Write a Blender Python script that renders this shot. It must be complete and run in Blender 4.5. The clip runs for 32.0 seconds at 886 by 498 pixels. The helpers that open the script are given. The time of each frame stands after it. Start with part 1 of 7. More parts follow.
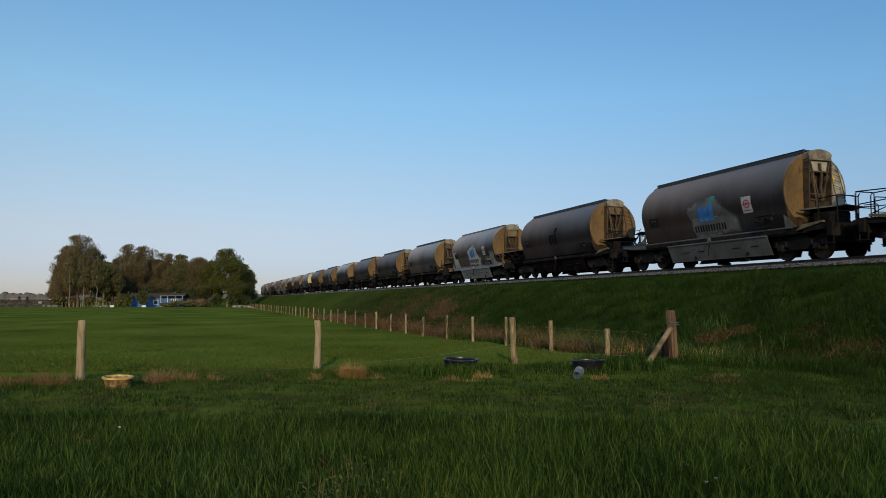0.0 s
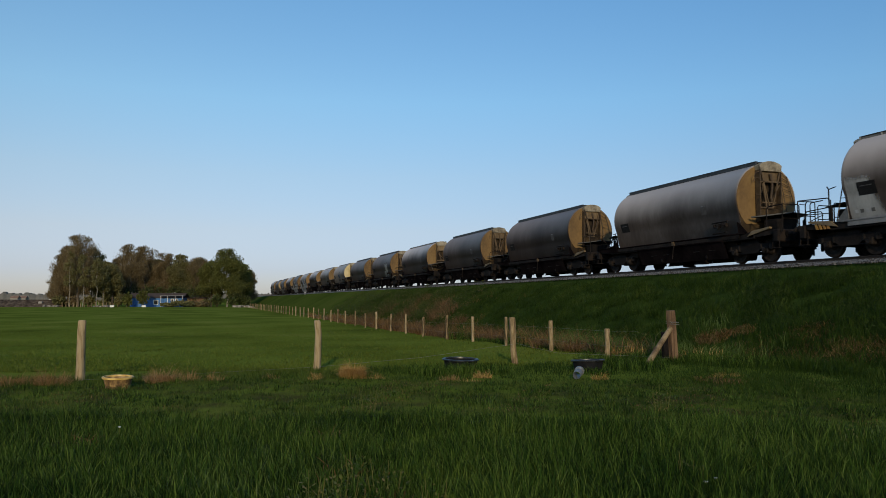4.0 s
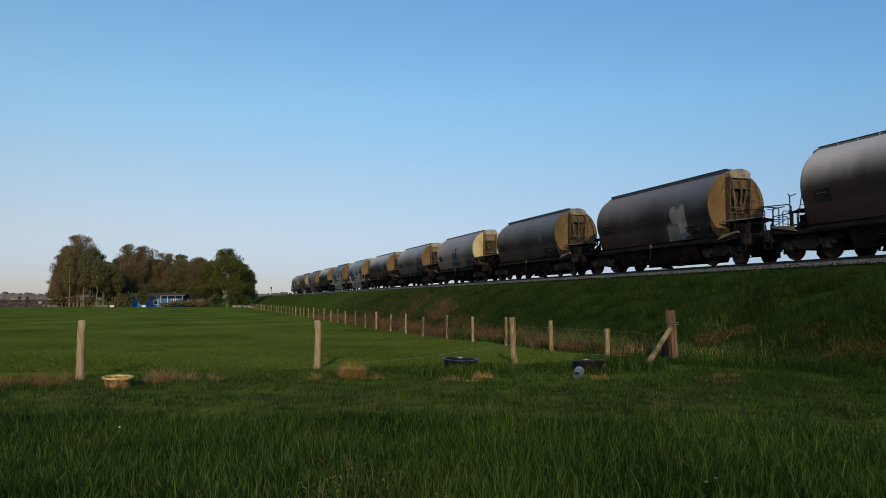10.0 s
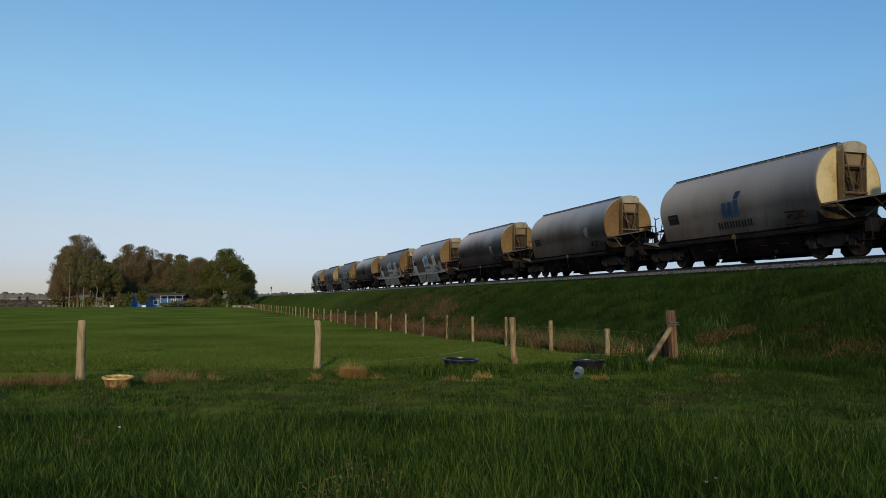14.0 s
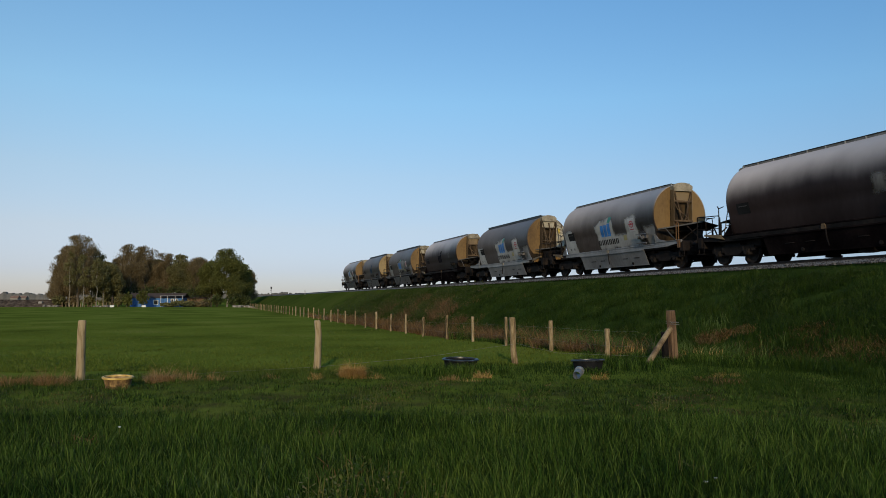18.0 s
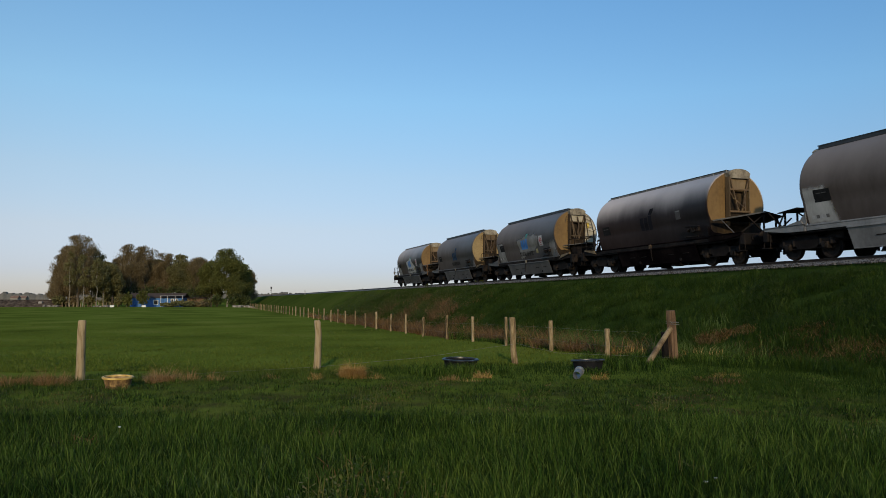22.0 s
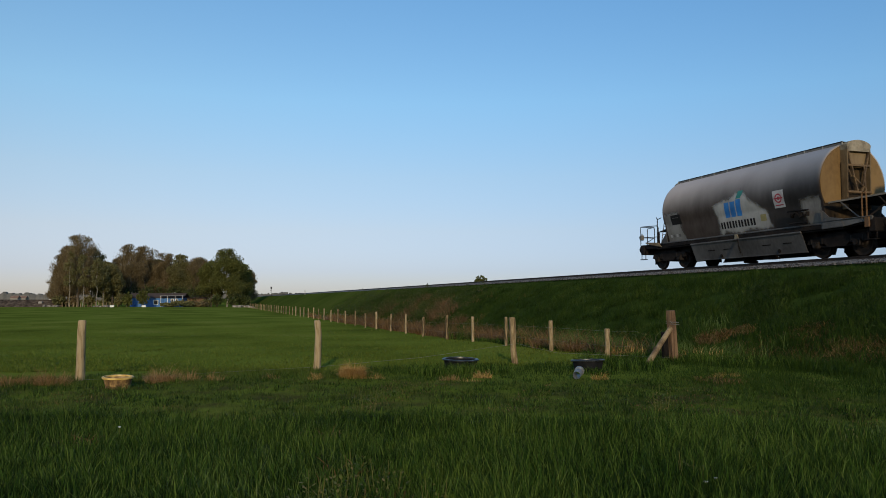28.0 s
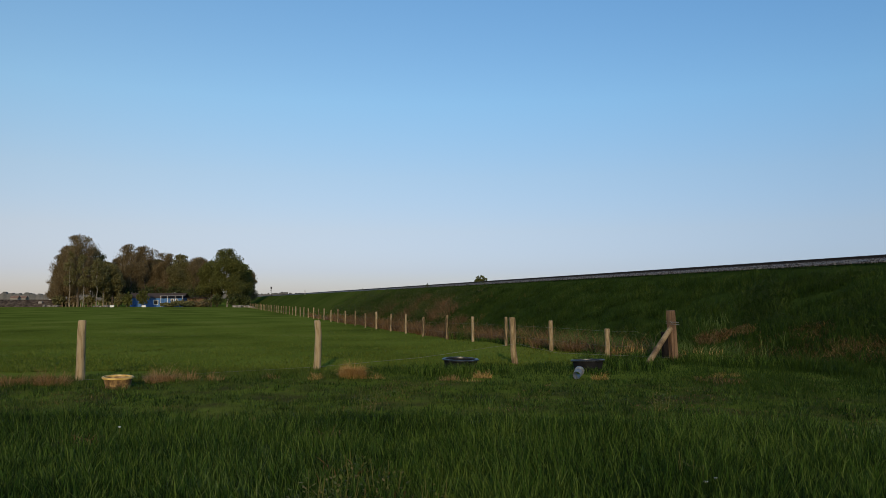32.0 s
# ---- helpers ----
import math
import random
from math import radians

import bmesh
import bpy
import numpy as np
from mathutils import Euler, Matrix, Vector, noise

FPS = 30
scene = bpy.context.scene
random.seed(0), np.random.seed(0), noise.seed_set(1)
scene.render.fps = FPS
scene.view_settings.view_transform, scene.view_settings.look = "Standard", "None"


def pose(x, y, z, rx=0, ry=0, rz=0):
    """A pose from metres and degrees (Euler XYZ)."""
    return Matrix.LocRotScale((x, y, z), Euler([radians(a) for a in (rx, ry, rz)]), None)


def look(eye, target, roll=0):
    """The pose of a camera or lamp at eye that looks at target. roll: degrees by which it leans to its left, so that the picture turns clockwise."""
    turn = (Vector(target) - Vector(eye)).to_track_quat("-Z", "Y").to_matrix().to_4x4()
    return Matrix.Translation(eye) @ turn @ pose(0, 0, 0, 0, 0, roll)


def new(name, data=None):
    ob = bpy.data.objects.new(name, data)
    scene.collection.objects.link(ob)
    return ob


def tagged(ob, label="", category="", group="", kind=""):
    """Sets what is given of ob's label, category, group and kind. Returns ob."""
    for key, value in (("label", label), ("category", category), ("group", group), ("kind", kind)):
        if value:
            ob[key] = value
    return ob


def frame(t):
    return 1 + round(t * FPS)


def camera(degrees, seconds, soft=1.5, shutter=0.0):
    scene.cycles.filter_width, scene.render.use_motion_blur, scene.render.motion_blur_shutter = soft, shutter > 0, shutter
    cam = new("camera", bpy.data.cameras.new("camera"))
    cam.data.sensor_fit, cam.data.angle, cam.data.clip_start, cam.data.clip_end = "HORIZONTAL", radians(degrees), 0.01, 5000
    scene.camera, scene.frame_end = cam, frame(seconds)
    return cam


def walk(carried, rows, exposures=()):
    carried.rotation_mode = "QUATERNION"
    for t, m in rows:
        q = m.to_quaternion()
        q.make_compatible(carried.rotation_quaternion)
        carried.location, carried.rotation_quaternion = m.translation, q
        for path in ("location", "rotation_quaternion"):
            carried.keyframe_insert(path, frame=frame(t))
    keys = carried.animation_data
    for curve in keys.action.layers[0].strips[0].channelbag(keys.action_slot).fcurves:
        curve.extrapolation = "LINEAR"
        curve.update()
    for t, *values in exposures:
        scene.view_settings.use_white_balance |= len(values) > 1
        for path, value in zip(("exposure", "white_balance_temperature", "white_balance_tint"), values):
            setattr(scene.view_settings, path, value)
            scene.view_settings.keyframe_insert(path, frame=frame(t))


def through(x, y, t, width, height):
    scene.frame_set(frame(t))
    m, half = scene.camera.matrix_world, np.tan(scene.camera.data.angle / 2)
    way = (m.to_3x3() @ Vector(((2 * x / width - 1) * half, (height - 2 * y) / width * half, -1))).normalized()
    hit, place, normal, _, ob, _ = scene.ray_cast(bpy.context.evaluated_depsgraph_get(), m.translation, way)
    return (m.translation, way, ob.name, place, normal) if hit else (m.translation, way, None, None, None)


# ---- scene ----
cam = camera(60.69, 32.0, soft=0.76, shutter=0.12)
EYE = (0.0, 0.0, 1.6)
YAW, PITCH = radians(17.65), math.atan(90 / 1339)
AHEAD = Vector((math.sin(YAW) * math.cos(PITCH), math.cos(YAW) * math.cos(PITCH), math.sin(PITCH)))
STAND = look(EYE, Vector(EYE) + AHEAD * 10)
walk(cam, [(0, STAND), (32, STAND)], [(0, 0.0, 6350, 7), (12, 0.04, 6350, 7), (25, 0.08, 6400, 8), (28.5, 0.08, 6400, 8), (30.5, 0.01, 6500, 10), (32, 0.01, 6500, 10)])

# ---- light ----
SUN_FROM = Vector((-0.29, -0.957, 0.0)).normalized()
SUN_HIGH = radians(16.5)
world = bpy.data.worlds.new("sky")
scene.world = world
world.use_nodes = True
wn, wl = world.node_tree.nodes, world.node_tree.links
sky = wn.new("ShaderNodeTexSky")
sky.sky_type, sky.sun_disc = "NISHITA", False
sky.sun_elevation, sky.sun_rotation = SUN_HIGH, math.atan2(SUN_FROM.x, SUN_FROM.y)
sky.altitude, sky.air_density, sky.dust_density, sky.ozone_density = 0, 1.0, 0.3, 2.2
cool = wn.new("ShaderNodeMix")
cool.data_type, cool.blend_type = "RGBA", "MULTIPLY"
cool.inputs[0].default_value = 1.0
wl.new(sky.outputs[0], cool.inputs[6])
# hazy spring air: paler and pinker towards the horizon, deeper blue above
aim = wn.new("ShaderNodeTexCoord")
part_z = wn.new("ShaderNodeSeparateXYZ")
wl.new(aim.outputs["Generated"], part_z.inputs[0])
air = wn.new("ShaderNodeValToRGB")
AIR = ((0.0, (0.385, 0.435, 0.67)), (0.038, (0.43, 0.455, 0.70)), (0.09, (0.58, 0.54, 0.65)), (0.16, (0.68, 0.67, 0.715)), (0.254, (0.71, 0.845, 0.885)), (0.38, (0.67, 0.89, 0.985)))
while len(air.color_ramp.elements) < len(AIR):
    air.color_ramp.elements.new(0.5)
for el, (at, c) in zip(air.color_ramp.elements, AIR):
    el.position, el.color = at, (*c, 1)
wl.new(part_z.outputs[2], air.inputs[0])
wl.new(air.outputs[0], cool.inputs[7])
# the sky is paler towards the sun's side and deeper away from it
across = wn.new("ShaderNodeVectorMath")
across.operation = "DOT_PRODUCT"
across.inputs[1].default_value = (math.cos(YAW), -math.sin(YAW), 0)
wl.new(aim.outputs["Generated"], across.inputs[0])
span = wn.new("ShaderNodeMapRange")
span.inputs[1].default_value, span.inputs[2].default_value = -0.46, 0.46
wl.new(across.outputs["Value"], span.inputs[0])
glow_side = wn.new("ShaderNodeMix")
glow_side.data_type = "RGBA"
glow_side.inputs[6].default_value = (0.985, 0.895, 0.835, 1)
glow_side.inputs[7].default_value = (0.725, 0.755, 0.785, 1)
wl.new(span.outputs[0], glow_side.inputs[0])
tilt = wn.new("ShaderNodeMix")
tilt.data_type, tilt.blend_type = "RGBA", "MULTIPLY"
tilt.inputs[0].default_value = 1.0
wl.new(cool.outputs[2], tilt.inputs[6])
wl.new(glow_side.outputs[2], tilt.inputs[7])
wl.new(tilt.outputs[2], wn["Background"].inputs[0])
wn["Background"].inputs[1].default_value = 0.184
sun = new("sun", bpy.data.lights.new("sun", "SUN"))
sun.data.energy, sun.data.angle, sun.data.color = 2.35, radians(1.5), (1.0, 0.78, 0.48)
sun.matrix_world = look(SUN_FROM * 40 + Vector((0, 0, 40 * math.tan(SUN_HIGH))), (0, 0, 0))

# ---- plan: the track runs along y at TRACK_X, the camera looks slightly to its right ----
TRACK_X, RAIL_Z = 22.3, 3.1
FENCE_X, FENCE_Y, BAY = 10.7, 17.3, 3.62
PITCH_M = 14.99


# ---- materials ----
def material(name, colours, scale=4.0, rough=0.7, metal=0.0, bump=0.2, fine=40.0, stretch=(1, 1, 1), island=0.0, per_object=0.0, soft=(0.35, 0.65), spec=0.5, dust_sheen=None):
    """Two to four colours mixed by coarse and fine noise at real size, with relief."""
    m = bpy.data.materials.new(name)
    m.use_nodes = True
    n, l = m.node_tree.nodes, m.node_tree.links
    b = n["Principled BSDF"]
    co = n.new("ShaderNodeTexCoord")
    mp = n.new("ShaderNodeMapping")
    mp.inputs["Scale"].default_value = stretch
    l.new(co.outputs["Object"], mp.inputs[0])
    big = n.new("ShaderNodeTexNoise")
    big.inputs["Scale"].default_value, big.inputs["Detail"].default_value = scale, 6
    small = n.new("ShaderNodeTexNoise")
    small.inputs["Scale"].default_value, small.inputs["Detail"].default_value = fine, 4
    l.new(mp.outputs[0], big.inputs[0])
    l.new(mp.outputs[0], small.inputs[0])
    mix = n.new("ShaderNodeMath")
    mix.operation = "MULTIPLY_ADD"
    l.new(small.outputs[0], mix.inputs[0])
    mix.inputs[1].default_value = 0.35
    l.new(big.outputs[0], mix.inputs[2])
    shift = n.new("ShaderNodeMath")
    shift.operation = "ADD"
    l.new(mix.outputs[0], shift.inputs[0])
    shift.inputs[1].default_value = -0.175
    last = shift.outputs[0]
    for amount, kind, port in ((island, "ShaderNodeNewGeometry", "Random Per Island"), (per_object, "ShaderNodeObjectInfo", "Random")):
        if amount:
            g = n.new(kind)
            k = n.new("ShaderNodeMath")
            k.operation = "MULTIPLY_ADD"
            l.new(g.outputs[port], k.inputs[0])
            k.inputs[1].default_value = amount
            l.new(last, k.inputs[2])
            k2 = n.new("ShaderNodeMath")
            k2.operation = "ADD"
            l.new(k.outputs[0], k2.inputs[0])
            k2.inputs[1].default_value = -amount / 2
            last = k2.outputs[0]
    ramp = n.new("ShaderNodeValToRGB")
    e = ramp.color_ramp.elements
    while len(e) < len(colours):
        e.new(0.5)
    for k, c in enumerate(colours):
        e[k].position = soft[0] + (soft[1] - soft[0]) * k / max(1, len(colours) - 1)
        e[k].color = (*c, 1)
    l.new(last, ramp.inputs[0])
    colour = ramp.outputs[0]
    if dust_sheen:
        # pale upper side, ragged below: dust and the shoulder's sheen put into the colour
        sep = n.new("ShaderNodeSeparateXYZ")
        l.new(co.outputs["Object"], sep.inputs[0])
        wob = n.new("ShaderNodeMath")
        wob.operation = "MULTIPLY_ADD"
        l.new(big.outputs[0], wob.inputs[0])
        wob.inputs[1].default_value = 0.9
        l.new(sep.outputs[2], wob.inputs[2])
        top_pale = n.new("ShaderNodeMapRange")
        top_pale.interpolation_type = "SMOOTHSTEP"
        for q, value in enumerate((dust_sheen[1] + 0.45, dust_sheen[2] + 0.45, 0.0, dust_sheen[3])):
            top_pale.inputs[q + 1].default_value = value
        l.new(wob.outputs[0], top_pale.inputs[0])
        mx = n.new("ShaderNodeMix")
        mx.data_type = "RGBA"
        l.new(top_pale.outputs[0], mx.inputs[0])
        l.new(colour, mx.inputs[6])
        mx.inputs[7].default_value = (*dust_sheen[0], 1)
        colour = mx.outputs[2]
    l.new(colour, b.inputs["Base Color"])
    b.inputs["Roughness"].default_value, b.inputs["Metallic"].default_value = rough, metal
    b.inputs["Specular IOR Level"].default_value = spec
    if bump:
        bp = n.new("ShaderNodeBump")
        bp.inputs["Strength"].default_value, bp.inputs["Distance"].default_value = bump, 0.02
        l.new(mix.outputs[0], bp.inputs["Height"])
        l.new(bp.outputs[0], b.inputs["Normal"])
    return m


def leafy(name, colours, island=0.8, scale=0.3, through=0.35, rough=0.55):
    """Blades and leaves: diffuse with some light let through."""
    m = material(name, colours, scale=scale, fine=6, rough=rough, bump=0, island=island, spec=0.1, soft=(0.15, 0.85))
    n, l = m.node_tree.nodes, m.node_tree.links
    b, out = n["Principled BSDF"], n["Material Output"]
    t = n.new("ShaderNodeBsdfTranslucent")
    l.new(b.inputs["Base Color"].links[0].from_socket, t.inputs[0])
    mx = n.new("ShaderNodeMixShader")
    mx.inputs[0].default_value = through
    l.new(b.outputs[0], mx.inputs[1])
    l.new(t.outputs[0], mx.inputs[2])
    l.new(mx.outputs[0], out.inputs[0])
    return m


M = {}
M["soil"] = material("meadow_soil", [(0.07, 0.092, 0.0145), (0.114, 0.147, 0.0215), (0.154, 0.192, 0.029), (0.192, 0.207, 0.044)], scale=0.14, fine=7, rough=1.0, bump=0.6, spec=0.0, soft=(0.28, 0.72))


def add_bank_shade(m):
    """Rank growth on the embankment, the slope's shade put in as darker green, with a ragged edge."""
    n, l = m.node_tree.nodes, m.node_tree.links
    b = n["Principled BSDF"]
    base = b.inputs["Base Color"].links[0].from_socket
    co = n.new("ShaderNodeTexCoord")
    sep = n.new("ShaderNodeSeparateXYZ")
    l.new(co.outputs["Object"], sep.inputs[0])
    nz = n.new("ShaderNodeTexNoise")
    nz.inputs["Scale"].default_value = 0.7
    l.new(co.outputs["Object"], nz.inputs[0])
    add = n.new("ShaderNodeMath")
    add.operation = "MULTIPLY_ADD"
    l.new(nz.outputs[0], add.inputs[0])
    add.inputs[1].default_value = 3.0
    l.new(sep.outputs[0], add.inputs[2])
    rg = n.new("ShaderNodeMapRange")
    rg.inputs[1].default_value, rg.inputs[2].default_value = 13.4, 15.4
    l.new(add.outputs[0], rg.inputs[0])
    # less of the painted shade along the far bank
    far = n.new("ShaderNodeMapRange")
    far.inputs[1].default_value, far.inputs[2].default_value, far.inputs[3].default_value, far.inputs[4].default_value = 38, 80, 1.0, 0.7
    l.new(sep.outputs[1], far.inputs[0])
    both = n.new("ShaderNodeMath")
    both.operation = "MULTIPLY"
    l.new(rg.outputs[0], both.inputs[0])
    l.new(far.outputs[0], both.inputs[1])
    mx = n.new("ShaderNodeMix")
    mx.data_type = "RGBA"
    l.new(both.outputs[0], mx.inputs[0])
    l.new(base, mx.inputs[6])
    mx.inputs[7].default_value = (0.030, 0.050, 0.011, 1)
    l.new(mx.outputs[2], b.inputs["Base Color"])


def add_trodden(m):
    """Brown bare patches along the trodden strip between verge and fence."""
    n, l = m.node_tree.nodes, m.node_tree.links
    b = n["Principled BSDF"]
    base = b.inputs["Base Color"].links[0].from_socket
    co = n.new("ShaderNodeTexCoord")
    dot = n.new("ShaderNodeVectorMath")
    dot.operation = "DOT_PRODUCT"
    l.new(co.outputs["Object"], dot.inputs[0])
    dot.inputs[1].default_value = (math.sin(YAW), math.cos(YAW), 0)
    near = n.new("ShaderNodeMapRange")
    near.inputs[1].default_value, near.inputs[2].default_value = 9.3, 10.4
    l.new(dot.outputs["Value"], near.inputs[0])
    off = n.new("ShaderNodeMapRange")
    off.inputs[1].default_value, off.inputs[2].default_value, off.inputs[3].default_value, off.inputs[4].default_value = 14.0, 16.0, 1.0, 0.0
    l.new(dot.outputs["Value"], off.inputs[0])
    nz = n.new("ShaderNodeTexNoise")
    nz.inputs["Scale"].default_value, nz.inputs["Detail"].default_value = 0.9, 7
    l.new(co.outputs["Object"], nz.inputs[0])
    cut = n.new("ShaderNodeMapRange")
    cut.inputs[1].default_value, cut.inputs[2].default_value = 0.42, 0.62
    l.new(nz.outputs[0], cut.inputs[0])
    a = n.new("ShaderNodeMath")
    a.operation = "MULTIPLY"
    l.new(near.outputs[0], a.inputs[0])
    l.new(off.outputs[0], a.inputs[1])
    c = n.new("ShaderNodeMath")
    c.operation = "MULTIPLY"
    l.new(a.outputs[0], c.inputs[0])
    l.new(cut.outputs[0], c.inputs[1])
    mx = n.new("ShaderNodeMix")
    mx.data_type = "RGBA"
    l.new(c.outputs[0], mx.inputs[0])
    l.new(base, mx.inputs[6])
    mx.inputs[7].default_value = (0.075, 0.072, 0.024, 1)
    l.new(mx.outputs[2], b.inputs["Base Color"])


add_bank_shade(M["soil"])
add_trodden(M["soil"])
M["blade"] = leafy("grass_blades", [(0.0085, 0.019, 0.003), (0.022, 0.050, 0.0064), (0.053, 0.110, 0.0135), (0.125, 0.182, 0.032)], island=0.95, scale=0.7)
# bank blades: the slope's shade is put into these darker greens
M["blade_bank"] = leafy("shade_toned_blades", [(0.0105, 0.022, 0.0035), (0.022, 0.046, 0.006), (0.039, 0.074, 0.01), (0.062, 0.097, 0.018)], island=0.5, scale=0.55)
M["blade_lip"] = leafy("broad_verge_leaves", [(0.012, 0.026, 0.004), (0.026, 0.054, 0.008), (0.05, 0.09, 0.013), (0.085, 0.13, 0.022)], island=0.7, scale=0.7)
M["blade_strip"] = leafy("trodden_strip_blades", [(0.03, 0.05, 0.009), (0.055, 0.085, 0.013), (0.085, 0.117, 0.02), (0.12, 0.145, 0.034)], island=0.6, scale=0.8)
M["blade_fresh"] = leafy("fresh_bank_blades", [(0.024, 0.046, 0.008), (0.043, 0.075, 0.012), (0.066, 0.1, 0.018), (0.095, 0.124, 0.03)], island=0.5, scale=0.55)
M["blade_short"] = leafy("meadow_blades", [(0.078, 0.102, 0.0145), (0.11, 0.142, 0.02), (0.143, 0.178, 0.028)], island=0.5)
M["straw"] = leafy("dry_grass", [(0.27, 0.14, 0.042), (0.48, 0.28, 0.09), (0.64, 0.44, 0.18)], through=0.2)
M["reddry"] = leafy("reddish_dry_grass", [(0.19, 0.1, 0.04), (0.34, 0.19, 0.08), (0.47, 0.3, 0.15)], through=0.2)
M["dead"] = leafy("dead_brown_stalks", [(0.10, 0.054, 0.021), (0.2, 0.113, 0.045), (0.32, 0.2, 0.088)], through=0.2)
M["bramble"] = leafy("bramble_leaves", [(0.024, 0.042, 0.010), (0.042, 0.066, 0.016), (0.07, 0.088, 0.024), (0.13, 0.105, 0.045)], island=0.45, scale=0.5)
M["bracken"] = leafy("rust_brown_dead_bracken", [(0.075, 0.042, 0.02), (0.15, 0.086, 0.042), (0.25, 0.16, 0.082)], through=0.2, island=0.6)
M["rank_leaf"] = leafy("rank_weed_leaves", [(0.018, 0.032, 0.008), (0.032, 0.053, 0.013), (0.055, 0.076, 0.022)], island=0.4, scale=0.5)
M["rim"] = material("worn_yellow_rim", [(0.48, 0.3, 0.07), (0.72, 0.5, 0.16)], scale=9, rough=0.5)
M["ballast"] = material("ballast_stone", [(0.034, 0.033, 0.035), (0.09, 0.09, 0.095), (0.165, 0.165, 0.172)], scale=9, fine=30, rough=0.95, bump=0.8, island=0.5, spec=0.2)
M["rail"] = material("rusty_rail", [(0.022, 0.016, 0.013), (0.045, 0.032, 0.025)], scale=6, rough=0.7, metal=0.4)
M["sleeper"] = material("concrete_sleeper", [(0.16, 0.15, 0.14), (0.26, 0.25, 0.23)], rough=0.9)
M["post"] = material("weathered_post_wood", [(0.06, 0.038, 0.018), (0.165, 0.115, 0.056), (0.26, 0.19, 0.1), (0.34, 0.262, 0.155)], scale=6, fine=60, stretch=(3, 3, 0.5), rough=0.88, bump=0.8, per_object=0.3, soft=(0.3, 0.68))
M["brace_wood"] = material("pale_brace_wood", [(0.09, 0.058, 0.03), (0.19, 0.135, 0.072), (0.29, 0.215, 0.12)], scale=4, fine=45, rough=0.88, bump=0.7)
M["oldwood"] = material("brown_sleeper_wood", [(0.06, 0.034, 0.02), (0.13, 0.078, 0.043), (0.2, 0.126, 0.072)], scale=4, fine=50, stretch=(3, 3, 0.3), rough=0.9, bump=0.8)
M["wire"] = material("galvanised_wire", [(0.24, 0.235, 0.21), (0.36, 0.35, 0.32)], rough=0.5, metal=0.6, bump=0)
M["tub_yellow"] = material("muddy_yellow_plastic", [(0.085, 0.048, 0.022), (0.2, 0.118, 0.045), (0.46, 0.31, 0.12)], scale=7, fine=26, rough=0.6, soft=(0.4, 0.7))
M["tub_black"] = material("black_rubber", [(0.006, 0.0065, 0.008), (0.013, 0.0135, 0.016)], scale=8, rough=0.85, spec=0.15)
# the rim's grey highlights are painted in as the paler third tone
M["tub_rim"] = material("highlight_rubber_rim", [(0.008, 0.009, 0.011), (0.018, 0.019, 0.022), (0.06, 0.062, 0.066)], scale=5, fine=20, rough=0.4, soft=(0.35, 0.7))
M["pipe"] = material("grey_plastic_pipe", [(0.11, 0.118, 0.125), (0.19, 0.2, 0.215)], scale=6, rough=0.45)
M["bark"] = material("tree_bark", [(0.05, 0.037, 0.026), (0.10, 0.08, 0.06), (0.15, 0.12, 0.09)], scale=2, fine=14, stretch=(2, 2, 0.4), rough=0.95, bump=0.7)
M["birchbark"] = material("birch_bark", [(0.10, 0.085, 0.065), (0.22, 0.20, 0.165), (0.32, 0.30, 0.25)], scale=2, fine=8, stretch=(1, 1, 2.5), rough=0.9, bump=0.4)
M["bud"] = leafy("budding_twigs", [(0.16, 0.12, 0.066), (0.235, 0.182, 0.096), (0.31, 0.245, 0.13)], through=0.5)
M["olive"] = leafy("olive_spring_leaves", [(0.135, 0.126, 0.052), (0.2, 0.186, 0.077), (0.26, 0.24, 0.102)], through=0.5)
M["leaf"] = leafy("green_spring_leaves", [(0.09, 0.094, 0.027), (0.142, 0.15, 0.042), (0.2, 0.208, 0.062)], through=0.5)
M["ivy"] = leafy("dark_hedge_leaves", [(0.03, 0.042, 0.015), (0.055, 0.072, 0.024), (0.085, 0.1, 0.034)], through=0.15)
M["blue"] = material("blue_painted_boards", [(0.03, 0.11, 0.30), (0.045, 0.16, 0.42)], scale=1.2, fine=12, rough=0.6)
M["roof"] = material("dark_roof_felt", [(0.04, 0.028, 0.024), (0.075, 0.05, 0.04)], rough=0.95)
M["white"] = material("white_paint", [(0.6, 0.6, 0.58), (0.8, 0.8, 0.78)], scale=2, rough=0.6)
M["glass"] = material("window_glass", [(0.02, 0.025, 0.03), (0.03, 0.035, 0.04)], rough=0.08, bump=0, spec=0.8)
M["rubble"] = material("grey_stone_heap", [(0.10, 0.09, 0.075), (0.22, 0.20, 0.17), (0.32, 0.29, 0.25)], scale=2, rough=0.95, island=0.5)
M["haze"] = material("far_wooded_land", [(0.11, 0.105, 0.095), (0.18, 0.17, 0.15)], scale=0.03, fine=0.3, rough=1, bump=0, spec=0)
M["brownfield"] = material("brown_hedge_twigs", [(0.055, 0.04, 0.03), (0.115, 0.085, 0.062), (0.18, 0.135, 0.1)], scale=0.9, fine=7, rough=1, spec=0)
M["farroof"] = material("far_red_roof", [(0.15, 0.09, 0.07), (0.21, 0.14, 0.11)], scale=0.5, rough=1)
